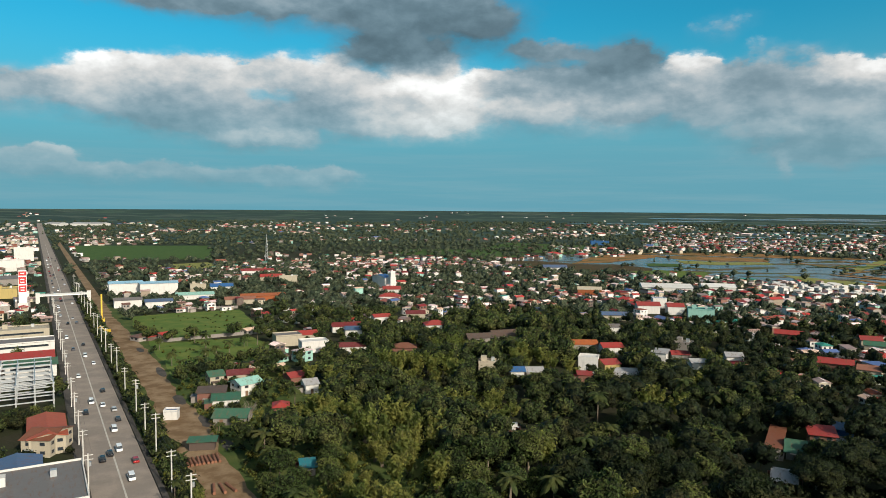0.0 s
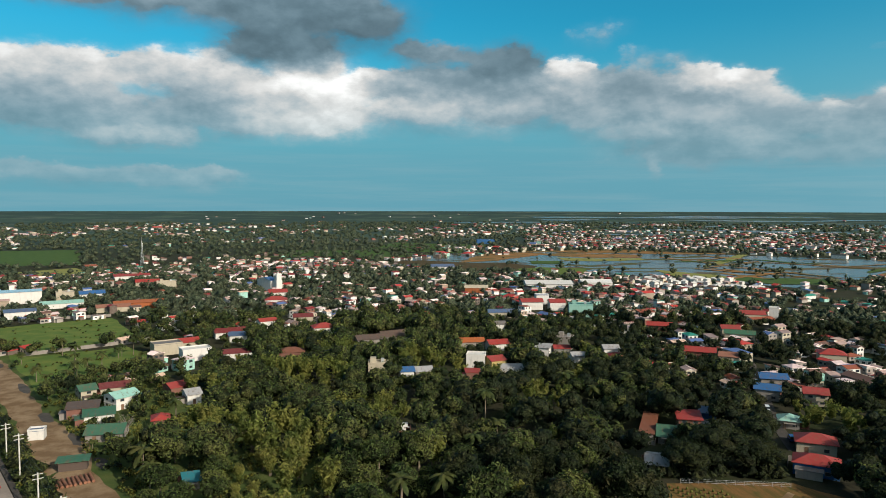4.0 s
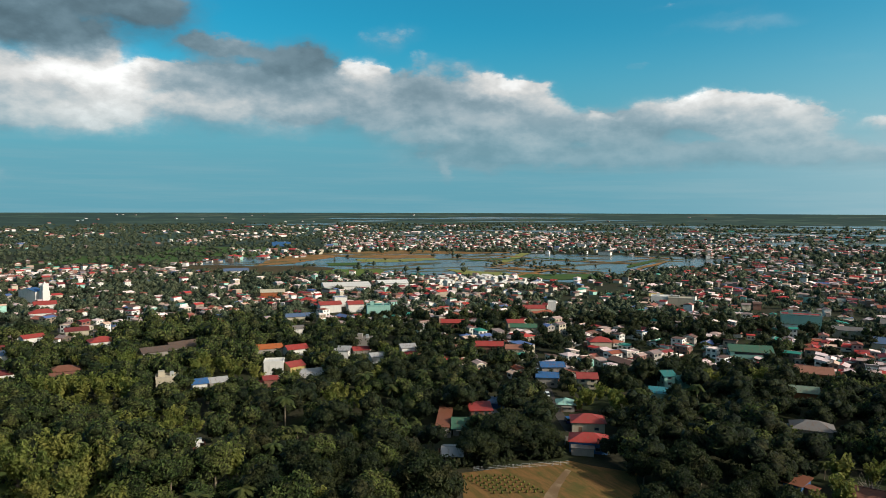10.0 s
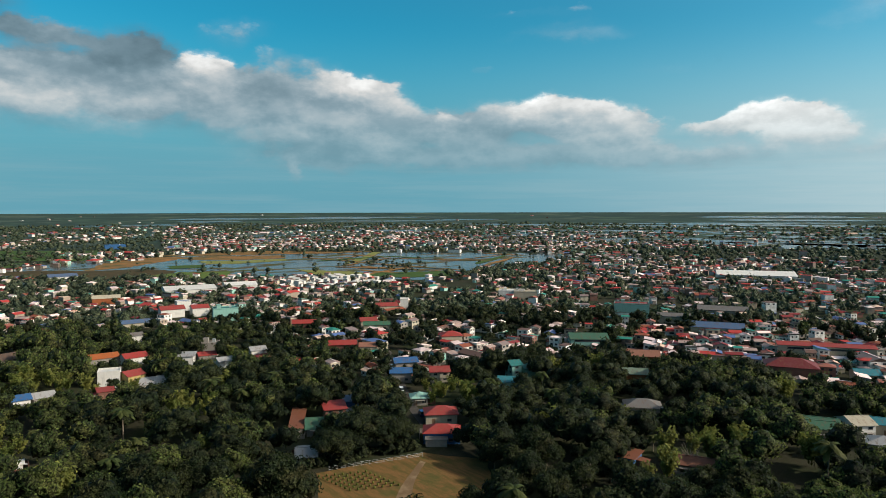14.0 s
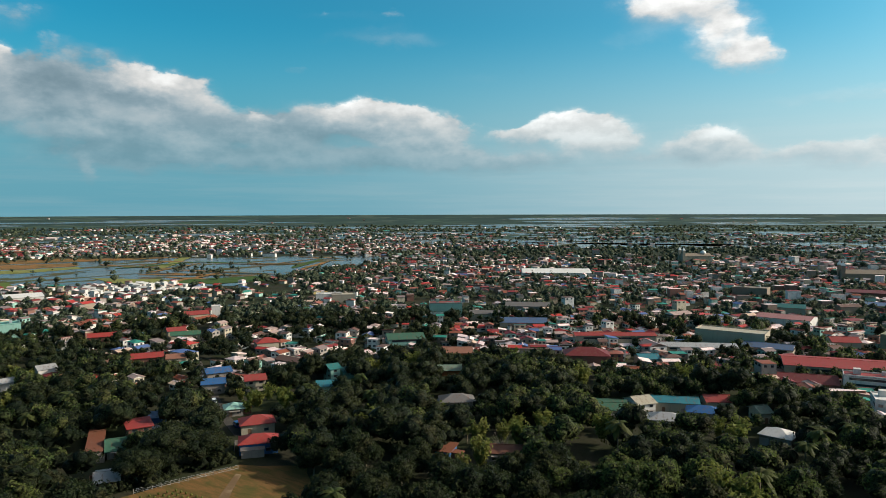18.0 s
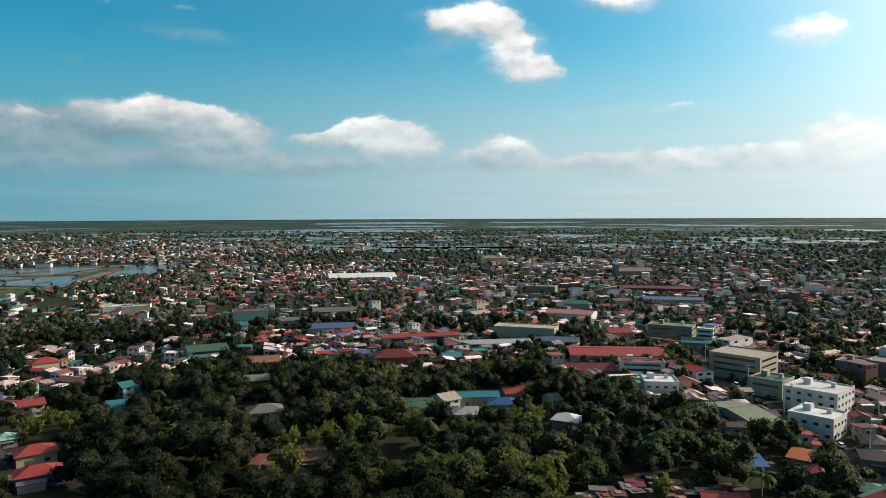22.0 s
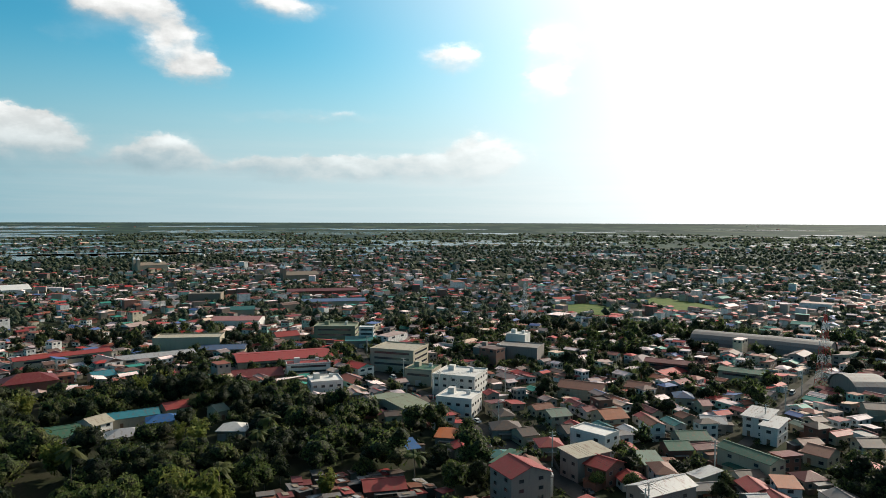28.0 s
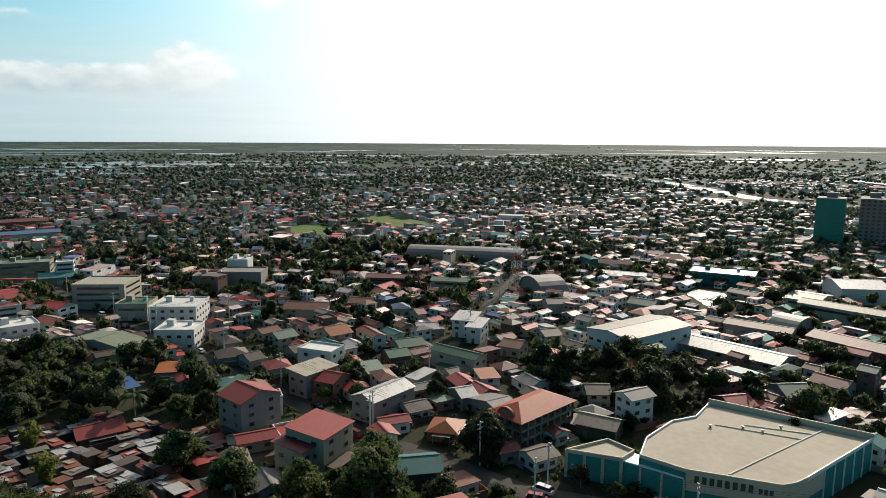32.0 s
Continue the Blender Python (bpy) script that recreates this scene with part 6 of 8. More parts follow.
net_mat = plain("green netting", (0.03, 0.20, 0.14), 0.8, 0, 0.4, 0.3)
tagged(tower_block(350, -560, -60, 22, 20, 12, concrete, net_mat), "tall tower under construction wrapped in green netting", "tower")
tagged(tower_block(332, -590, -60, 34, 20, 12, wall_paint("concrete")), "tall grey apartment tower with rows of windows", "tower")
tower_crane = new("tower_crane")
tower_crane.matrix_world = pose(330, -600, 0)
child("mast", meshed("mast", *rod((0, 0, 0), (0, 0, 50), 0.8), steel_mat), tower_crane)
child("jib", meshed("jib", *rod((-12, 4, 48), (34, -10, 49), 0.6), steel_mat), tower_crane)
tagged(tower_crane, "slim grey tower crane over the building site", "crane")


def lattice_tower(x, y, h, base, paints, label):
    root = new("radio_tower")
    root.matrix_world = pose(x, y, 0, 0, 0, 20)
    n = max(6, int(h / 4))
    for k in range(n):
        z0, z1 = h * k / n, h * (k + 1) / n
        w0, w1 = base * (1 - 0.82 * k / n) / 2, base * (1 - 0.82 * (k + 1) / n) / 2
        cs = [(-1, -1), (1, -1), (1, 1), (-1, 1)]
        s = []
        for i, (a, b) in enumerate(cs):
            c, e = cs[(i + 1) % 4]
            s.append(rod((a * w0, b * w0, z0), (a * w1, b * w1, z1), 0.13, 4))
            s.append(rod((a * w0, b * w0, z0), (c * w1, e * w1, z1), 0.08, 4))
            s.append(rod((c * w0, e * w0, z0), (a * w1, b * w1, z1), 0.08, 4))
            s.append(rod((a * w1, b * w1, z1), (c * w1, e * w1, z1), 0.08, 4))
        tagged(child("section", meshed("section", *joined(s), paints[k % len(paints)]), root), kind="stuff")
    for k in range(4):
        child("dish", meshed("dish", *rod((0.5, 0, h * (0.7 + 0.06 * k)), (1.1, 0.3 - 0.2 * k, h * (0.7 + 0.06 * k)), 0.7, 10), white_trim), root)
    child("antenna", meshed("antenna", *rod((0, 0, h), (0, 0, h + 5), 0.09), steel_mat), root)
    occupy(x, y, base / 2)
    return tagged(root, label, "radio tower")


red_paint = plain("red mast paint", (0.42, 0.05, 0.04), 0.6)
lattice_tower(312, -222, 36, 6.0, (red_paint, white_trim), "red and white steel lattice radio tower")
lattice_tower(902, -877, 62, 9.0, (steel_mat,), "grey steel lattice radio tower among the houses")
lattice_tower(526, -120, 34, 4.5, (steel_mat,), "grey steel lattice radio tower in the town")
lattice_tower(-258, 1019, 34, 4.0, (steel_mat,), "slim grey radio tower behind the village")


def dome_church(x, y, turn, wall, dome=True):
    root = new("domed_church")
    root.matrix_world = pose(x, y, 0, 0, 0, turn)
    (rv, rf), (wv, wf), _ = roof_shape("gable", 44, 16, 10, 0.5, 0.5)
    child("wall", meshed("wall", *joined([(boxv(-22, -8, -0.3, 22, 8, 10), BOXF), (wv, wf)]), wall), root)
    child("roof", meshed("roof", rv, rf, roof_sheet("tan")), root)
    if dome:
        child("drum", meshed("drum", *rod((12, 0, 9), (12, 0, 14), 4.5, 16), wall), root)
        v, f = [], []
        for i in range(7):
            a = math.pi / 2 * i / 6
            for k in range(16):
                u = 2 * math.pi * k / 16
                v.append((12 + 4.5 * math.cos(a) * math.cos(u), 4.5 * math.cos(a) * math.sin(u), 14 + 4.5 * math.sin(a)))
        for i in range(6):
            for k in range(16):
                f.append((i * 16 + k, i * 16 + (k + 1) % 16, (i + 1) * 16 + (k + 1) % 16, (i + 1) * 16 + k))
        child("dome", meshed("dome", v, f, white_trim, smooth=True), root)
    for s in (-1, 1):
        child("bell_tower", box_mesh("bell_tower", (4, 4, 19), wall), root, pose(-22, s * 8, 0))
        child("spire", meshed("spire", [(-2.2, -2.2, 0), (2.2, -2.2, 0), (2.2, 2.2, 0), (-2.2, 2.2, 0), (0, 0, 5)], [(0, 1, 4), (1, 2, 4), (2, 3, 4), (3, 0, 4)], white_trim), root, pose(-22, s * 8, 19))
    occupy(x, y, 16)
    return root


tagged(dome_church(1100, 339, -50, wall_paint("cream")), "pale church with a white dome and two towers", "church")
tagged(dome_church(900, 92, -70, wall_paint("tan"), False), "tan stone church with two low bell towers", "church")
bell = new("bell_tower")
bell.matrix_world = pose(-50, 684, 0, 0, 0, 30)
child("shaft", box_mesh("shaft", (6, 6, 11), wall_paint("white")), bell)
child("belfry", box_mesh("belfry", (5, 5, 4.5), wall_paint("white")), bell, pose(0, 0, 11))
child("cap", meshed("cap", [(-2.8, -2.8, 0), (2.8, -2.8, 0), (2.8, 2.8, 0), (-2.8, 2.8, 0), (0, 0, 3)], [(0, 1, 4), (1, 2, 4), (2, 3, 4), (3, 0, 4)], wall_paint("white")), bell, pose(0, 0, 15.5))
tagged(bell, "square white bell tower beside the blue-roofed church", "bell tower")

# shacks with patched sheet roofs below the wood
SHANTY = [(150, 4), (150, -30), (182, -37), (211, -12), (212, 14), (190, 30)]
rs = random.Random(77)
n = 0
for i in range(900):
    x, y = rs.uniform(148, 214), rs.uniform(-38, 32)
    if n >= 118 or not inside(x, y, SHANTY) or blocked(x, y, 1.35):
        continue
    n += 1
    w, d, h, turn = rs.uniform(2.6, 5.4), rs.uniform(2.3, 4.0), rs.uniform(2.0, 3.1), rs.choice([20, 110]) + rs.uniform(-12, 12)
    shack = new("shack")
    shack.matrix_world = pose(x, y, 0, 0, 0, turn)
    child("wall", meshed("wall", boxv(-w / 2, -d / 2, -0.1, w / 2, d / 2, h), BOXF, wall_paint(rs.choice(["concrete", "brown", "brick", "tan"]))), shack)
    tint = rs.choice(["rust", "grey", "rust", "brown", "grey", "brown", "maroon", "brown", "silver", "rust", "silver", "red", "grey"])
    (rv, rf), _, _ = roof_shape("shed", w, d, h, 0.4, 0.12)
    child("roof", meshed("roof", rv, rf, roof_sheet(tint)), shack)
    if rs.random() < 0.6:
        child("roof_patch", meshed("roof_patch", boxv(-1.2, -0.9, 0, 1.2, 0.9, 0.05), BOXF, roof_sheet(rs.choice(["silver", "rust", "tan"]))), shack, pose(rs.uniform(-.2, .2) * w, 0, h + 0.42, rs.uniform(4, 9), 0, rs.uniform(0, 30)))
    tagged(shack, "low makeshift shack with a patched %s sheet roof" % SAY.get(tint, tint), "shack", "shacks by the wood")
    occupy(x, y, min(w, d) / 2)

for q in ((105.5, 191.5), (117.5, 194.5), (128, 189.5)):
    occupy(*q, 10.5)  # the great trees by the plot

# ---- the rest of the town ----
listed["now"] = False

def bearing(x, y):
    return np.degrees(np.arctan2(x, y)), np.hypot(x, y)


# clumps of trees among the houses: middle and radius
LOTS = [(179, -155, 11), (167, -180, 17), (144, -174, 17), (130, -134, 8), (214, -282, 12), (322, -395, 16), (142, -96, 5), (138, -62, 6), (185, -24, 6), (125, -74, 6), (136, -49, 6), (188, -131, 7), (194, -148, 8), (201, -166, 7), (455, -232, 16), (447, -265, 14), (170, -312, 10), (139, -250, 8), (119, -213, 7), (182, -10, 5), (122, -89, 3), (215, -320, 12)]
LOTS += [(242, -362, 10), (367, -78, 6), (303, -80, 5), (290, -120, 7), (357, -112, 6), (462, -71, 10), (536, 351, 16), (343, 161, 8), (320, 392, 26), (367, 394, 22), (477, 425, 16), (336, 333, 20), (423, 298, 22), (333, 268, 16), (535, 356, 22), (177, 393, 18), (179, 311, 14), (340, 98, 10), (556, 77, 12), (390, -138, 10), (488, -203, 14), (304, -170, 7), (488, -137, 10)]


LOTS += [(215, -28, 14), (224, -20, 10), (201, -34, 10), (192, -36, 6), (167, -26, 4), (151, -32, 4), (146, -35, 6), (136, -49, 6), (155, -68, 4), (142, -62, 5), (132, -61, 6), (162, -108, 4), (177, -129, 5), (168, -139, 6), (136, -138, 4), (131, -145, 5), (152, -166, 9), (145, -169, 9), (151, -196, 7), (120, -217, 7), (139, -213, 6), (248, -22, 10), (247, -37, 7)]
LOTS += [(153, -80, 3), (118, -195, 4), (148, -212, 7), (163, -190, 8), (182, -165, 6), (189, -151, 6), (199, -133, 5), (182, -101, 4), (223, -99, 5), (228, -1, 9), (223, 9, 10), (261, 4, 12)]


def in_lot(x, y):
    return any((x - a) ** 2 + (y - b) ** 2 < r * r for a, b, r in LOTS)


def lowland(x, y, far=True):
    """Open water and fields, where nothing is built."""
    hit = np.zeros(np.shape(x), bool)
    for poly in (LAKE, FIELD, GROVE, FIELD2, FIELD3, PLOT):
        hit |= inside(x, y, poly)
    for poly in LAWNS + WATERS:
        hit |= inside(x, y, poly)
    if not far:
        return hit
    for poly in PONDS:
        near_by = np.nonzero(np.hypot(x - poly[0][0], y - poly[0][1]) < 700)[0]
        hit[near_by] |= inside(x[near_by], y[near_by], poly)
    for i in range(len(RIVER) - 1):
        # the river's banks
        (ax, ay), (bx, by) = RIVER[i], RIVER[i + 1]
        u = np.clip(((x - ax) * (bx - ax) + (y - ay) * (by - ay)) / ((bx - ax) ** 2 + (by - ay) ** 2), 0, 1)
        hit |= np.hypot(x - ax - u * (bx - ax), y - ay - u * (by - ay)) < 34
    return hit


def house_rate(x, y):
    b, r = bearing(x, y)
    s, off = road_frame(x, y)
    k = 0.0
    if r < wood_edge(b) + 4 or in_lot(x, y):
        return 0.0
    n = noise.noise(Vector((x * 0.004, y * 0.004, 1.7)))
    n2 = noise.noise(Vector((x * 0.0011, y * 0.0011, 6.2)))
    if 58 < b < 175:
        k = 0.92 if r < 560 else 0.74 if r < 900 else 0.58 - (r - 900) / 2400
        k += 0.6 * n + 0.2 * n2
        if b > 98 and r > 480:
            k -= 0.08
    elif 24 <= b <= 58:
        k = 0.66 + 0.6 * n if r < 1000 else 0.45 + 0.8 * n
        if r > 1500:
            k = 0.25 + 0.9 * n + 0.5 * n2
    elif -22 < b < 24:
        k = (0.46 + 0.9 * n) if 480 < r < 1000 else 0.18 + 0.7 * n + 0.3 * n2
        if r < 480:
            k = 0.12
        if r > 1200:
            k = -0.04 + 0.7 * n + 0.4 * n2
    else:
        k = 0.25 + 0.5 * n
    if 10 < b < 42 and 400 < r < 850:
        k -= 0.12
    if 25 < b < 34 and 710 < r < 840:
        k = 0.66
    if r > 2000:
        k = 0.10 + 0.8 * n + 0.5 * n2 - (r - 2000) / 5000
    if 16 < b < 58 and 1380 < r < 3000:
        # the next town, beyond the pond
        k = max(k, 0.62 + 0.7 * n - abs(r - 1900) / 2600)
    if -14 < off < 36 and -140 < s < 2900:
        return 0.0
    if off < 0 and s > -100 and off > -75:
        k = 0.42 if s > 290 else 0.0
    return k


rh = random.Random(21)
ROOFS = ["red", "maroon", "silver", "rust", "red", "grey", "maroon", "brown", "rust", "red", "green", "maroon", "grey", "rust", "orange", "grey", "brown", "brown", "maroon", "teal", "red", "sage"]
WALLS = ["white", "cream", "concrete", "white", "tan", "cream", "white", "concrete", "brick", "cream", "white", "pink"]
far_v, far_f, far_i = [], [], []


def far_house(x, y, turn, w, d, h, kind, pale=False):
    """A house seen only from far off: walls, a roof, a lower wing and dark windows, into the one mesh."""
    a = radians(turn)
    g = float(ground_z(x, y))
    r = math.hypot(x, y)

    def lay(v, f, mi, ox=0.0, oy=0.0, spin=0.0):
        n, c, e = len(far_v), math.cos(a + spin), math.sin(a + spin)
        bx, by = x + ox * math.cos(a) - oy * math.sin(a), y + ox * math.sin(a) + oy * math.cos(a)
        far_v.extend((bx + p[0] * c - p[1] * e, by + p[0] * e + p[1] * c, g + p[2]) for p in v)
        far_f.extend(tuple(i + n for i in q) for q in f)
        far_i.extend([mi] * len(f))

    (rv, rf), (wv, wf), rise = roof_shape(kind, w, d, h, 0 if kind == "flat" else 0.5, 0.32)
    wallv, wallf = joined([(boxv(-w / 2, -d / 2, -0.2, w / 2, d / 2, h), BOXF[2:])] + ([(wv, wf)] if wv else []))
    lay(wallv, wallf, 2 if pale else 1)
    lay(rv, rf, 2 if pale else 0)
    if r < 850 and rh.random() < 0.75:
        # a lean-to or a lower wing on one side
        spin = rh.choice([0, 1, 2, 3]) * math.pi / 2
        half = (d if spin in (0, math.pi) else w) / 2
        w2, d2, h2 = rh.uniform(0.5, 0.95) * min(w, d), rh.uniform(1.6, 3.4), min(h - 0.3, rh.uniform(2.1, 2.8))
        (v2, f2), (gv, gf), _ = roof_shape("shed", w2, d2, h2, 0.25, 0.16)
        off = half + d2 / 2
        ox, oy = off * math.sin(spin), -off * math.cos(spin)
        lay(*joined([(boxv(-w2 / 2, -d2 / 2, -0.2, w2 / 2, d2 / 2, h2), BOXF[2:]), (gv, gf)]), 1, ox, oy, spin)
        lay(v2, f2, 0, ox, oy, spin)
    if r < 580:
        for k in range(4):
            face = a + k * math.pi / 2 - math.pi / 2
            if x * math.cos(face) + y * math.sin(face) > 0.1 * r:
                continue
            length, dep = (w, d) if k % 2 == 0 else (d, w)
            for z in ([1.0] if h < 4.6 else [1.0, h - 1.7]):
                ww = length * rh.uniform(0.14, 0.3)
                for o in (-0.24, 0.22):
                    lay(boxv(o * length - ww / 2, -dep / 2 - 0.05, z, o * length + ww / 2, -dep / 2 + 0.02, z + 1.1), BOXF[2:] + BOXF[:2], 3, 0, 0, k * math.pi / 2)


def grid_turn(x, y):
    n = noise.noise(Vector((x * 0.003, y * 0.003, 9.0)))
    return 30 + 50 * n


NEAR_HOUSES = 185
spots = []
for ring, (r0, r1, cell) in enumerate(((90, 520, 9.5), (520, 1100, 11.5), (1100, 2000, 16.0), (2000, 3100, 32.0), (3100, 4600, 70.0))):
    m = int(r1 // cell) + 1
    for i in range(-m, m):
        for j in range(-m, m):
            x, y = (i + rh.uniform(0.2, 0.8)) * cell, (j + rh.uniform(0.2, 0.8)) * cell
            r = math.hypot(x, y)
            if not r0 <= r < r1:
                continue
            b = math.degrees(math.atan2(x, y))
            if not -45 < b < 165:
                continue
            k = house_rate(x, y)
            if rh.random() > k:
                continue
            spots.append((r, x, y, cell, b))
spots.sort()
lx, ly = np.array([s[1] for s in spots]), np.array([s[2] for s in spots])
low = lowland(lx, ly)
near_built = 0
for (r, x, y, cell, b), wet in zip(spots, low):
    if wet:
        continue
    w, d = rh.uniform(5, 9.5), rh.uniform(4.5, 7.5)
    if r < 1100 and blocked(x, y, 0.47 * min(w, d) + 0.4):
        continue
    floors = 1 if rh.random() < 0.68 else (2 if rh.random() < 0.8 else 3)
    kind = rh.choices(["gable", "hip", "shed", "flat"], [0.55, 0.14, 0.2, 0.11])[0]
    turn = grid_turn(x, y) + rh.choice([0, 90]) + rh.uniform(-6, 6)
    h = 2.7 * floors + (1.3 if kind in ("gable", "hip") else 0.3)
    if r < 520 and near_built < NEAR_HOUSES:
        near_built += 1
        building("house", x, y, turn, w, d, floors, h, kind, rh.choice(ROOFS), rh.choice(WALLS))
    else:
        s = 0.80 if r < 1100 else (1.05 if r < 2000 else 1.5)
        if rh.random() < 0.05:
            w, d = w * 2.2, d * 1.6
        floors = 1 if rh.random() < 0.74 else 2
        if rh.random() < 0.05 and 60 < b < 125 and r < 1400:
            kind, floors, w, d = "flat", rh.choice([2, 3, 3, 4]), w * 1.4, d * 1.3
        pale = 25 < b < 34 and 710 < r < 840 and rh.random() < 0.6
        far_house(x, y, turn, w * s * 1.1, d * s * 1.15, 2.5 * floors + rh.uniform(0, 0.6), kind, pale)
        if r < 1100:
            occupy(x, y, 0.5 * min(w, d))
me = meshed("far_houses", far_v, far_f, [far_roof, far_wall, wall_paint("white"), glass_mat], far_i)
tagged(new("far_houses", me), "crowded houses with faded metal roofs across the town", "houses", kind="stuff")

# ---- plants ----
rt = np.random.default_rng(8)


def unit(v):
    return v / np.maximum(np.linalg.norm(v, axis=-1, keepdims=True), 1e-6)


def blades(centre, normal, size, rng, aspect=1.0):
    """Flat leaf clumps: four corners each, lying about across the normal."""
    n = len(centre)
    t = unit(np.cross(normal, rng.normal(size=(n, 3))))
    b = np.cross(normal, t)
    s = (size * rng.uniform(0.6, 1.3, n))[:, None]
    bend = normal * s * 0.25
    v = np.stack([centre - t * s * aspect - bend, centre - b * s * 0.6 + bend * 0.3, centre + t * s * aspect - bend, centre + b * s * 0.7 + bend * 0.3], 1)
    return v.reshape(-1, 3), np.arange(n * 4).reshape(n, 4)


def ball(centre, rad, rng, k=6, m=4):
    """One lumpy mass of leaves inside a crown."""
    v, f = [], []
    for i in range(m + 1):
        for j in range(k):
            a, b = math.pi * (0.04 + 0.92 * i / m), 2 * math.pi * (j + 0.5 * (i % 2)) / k
            q = np.array([math.sin(a) * math.cos(b), math.sin(a) * math.sin(b), math.cos(a)]) * rad * rng.uniform(0.62, 1.22)
            v.append(centre + q)
    for i in range(m):
        for j in range(k):
            f.append((i * k + j, (i + 1) * k + j, (i + 1) * k + (j + 1) % k, i * k + (j + 1) % k))
    return np.array(v), np.array(f)


def stack(parts):
    v, f, n = [], [], 0
    for a, b in parts:
        v.append(a)
        f.append(np.asarray(b) + n)
        n += len(a)
    return np.concatenate(v), np.concatenate(f)


def broad_crown(rng, rad, height, lobes, clumps, size, flat=0.75, bk=6, bm=4):
    """A crown of lobes set round the limbs, each covered with leaf clumps."""
    parts, cs, rs = [], [], []
    for i in range(lobes):
        a, q = 2 * math.pi * i / lobes * 1.62 + rng.uniform(0, 0.7), math.sqrt(rng.uniform(0.02, 1))
        lr = rad * rng.uniform(0.6, 1.0) * 1.55 / math.sqrt(lobes)
        c = np.array([math.cos(a) * q * rad * 0.66, math.sin(a) * q * rad * 0.66, height * (0.80 - 0.34 * q * q + 0.10 * rng.uniform(-1, 1))])
        if i == 0:
            c, lr = np.array([0, 0, height * 0.58]), rad * 0.62
        cs.append(c)
        rs.append(lr)
        parts.append(ball(c, np.array([lr, lr, lr * flat]) * 0.84, rng, bk, bm))
    cs, rs = np.array(cs), np.array(rs)
    pick = rng.choice(lobes, clumps, p=rs ** 2 / (rs ** 2).sum())
    d = unit(rng.normal(size=(clumps, 3)) + np.array([0, 0, 0.35]))
    pos = cs[pick] + d * rs[pick][:, None] * np.array([1, 1, flat]) * rng.uniform(0.78, 1.22, (clumps, 1))
    nrm = unit(d + rng.normal(size=(clumps, 3)) * 0.75)
    core = sum(len(q[1]) for q in parts)
    parts.append(blades(pos, nrm, size, rng, 1.25))
    v, f = stack(parts)
    return (v, f, core), cs


def tube(pts, r0, r1, k=6):
    v, f = [], []
    pts = [np.array(p, float) for p in pts]
    n = len(pts)
    for i, p in enumerate(pts):
        r = r0 + (r1 - r0) * i / (n - 1)
        d = unit(pts[min(n - 1, i + 1)] - pts[max(0, i - 1)])
        a = unit(np.cross(d, [0.3, 0.9, 0.1]))
        b = np.cross(d, a)
        for j in range(k):
            u = 2 * math.pi * j / k
            v.append(p + (a * math.cos(u) + b * math.sin(u)) * r)
    for i in range(n - 1):
        for j in range(k):
            f.append((i * k + j, i * k + (j + 1) % k, (i + 1) * k + (j + 1) % k, (i + 1) * k + j))
    return np.array(v), np.array(f)


def trunk_mesh(rng, height, cs, rad=0.3):
    top = np.array([rng.uniform(-0.3, 0.3), rng.uniform(-0.3, 0.3), height * 0.45])
    parts = [tube([(0, 0, -0.3), top * 0.5 + [0.1, 0, 0], top], rad, rad * 0.6)]
    for c in cs[:7]:
        parts.append(tube([top * 0.85, (top + c) / 2 + [0, 0, 0.3], c], rad * 0.45, rad * 0.12, 5))
    v, f = stack(parts)
    return quads("trunk", v, f, bark)


def make_tree(name, crown, trunk, leaf, label, category="tree"):
    root = new(name)
    tagged(child("trunk", trunk, root), kind="stuff" if name == "bamboo_clump" else "")
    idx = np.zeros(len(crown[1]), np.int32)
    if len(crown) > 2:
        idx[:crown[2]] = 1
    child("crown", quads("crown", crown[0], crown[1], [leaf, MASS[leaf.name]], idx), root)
    return tagged(root, label, category, "trees of the wood" if category == "tree" else "")


def feather_palm(rng, height, fronds=15, length=3.4):
    parts = []
    for i in range(fronds):
        a = 2 * math.pi * i / fronds + rng.uniform(-0.2, 0.2)
        lift = rng.uniform(-0.35, 0.9)
        out = np.array([math.cos(a), math.sin(a), 0])
        side = np.array([-math.sin(a), math.cos(a), 0])
        pts = [np.array([0, 0, height]) + out * length * s + np.array([0, 0, length * (lift * s - 0.75 * s * s)]) for s in np.linspace(0.03, 1, 6)]
        for k in range(5):
            for sg in (-1, 1):
                w0, w1 = (0.65 if k else 0.25), (0.65 if k < 4 else 0.1)
                dz = np.array([0, 0, -0.35])
                v = np.array([pts[k], pts[k + 1], pts[k + 1] + side * sg * w1 + dz * w1, pts[k] + side * sg * w0 + dz * w0])
                parts.append((v, np.array([[0, 1, 2, 3]])))
    v, f = stack(parts)
    lean = rng.uniform(-0.6, 0.6)
    tr = tube([(0, 0, -0.2), (lean * 0.4, 0, height * 0.4), (0, 0, height)], 0.22, 0.13)
    return (v, f), quads("trunk", *tr, bark)


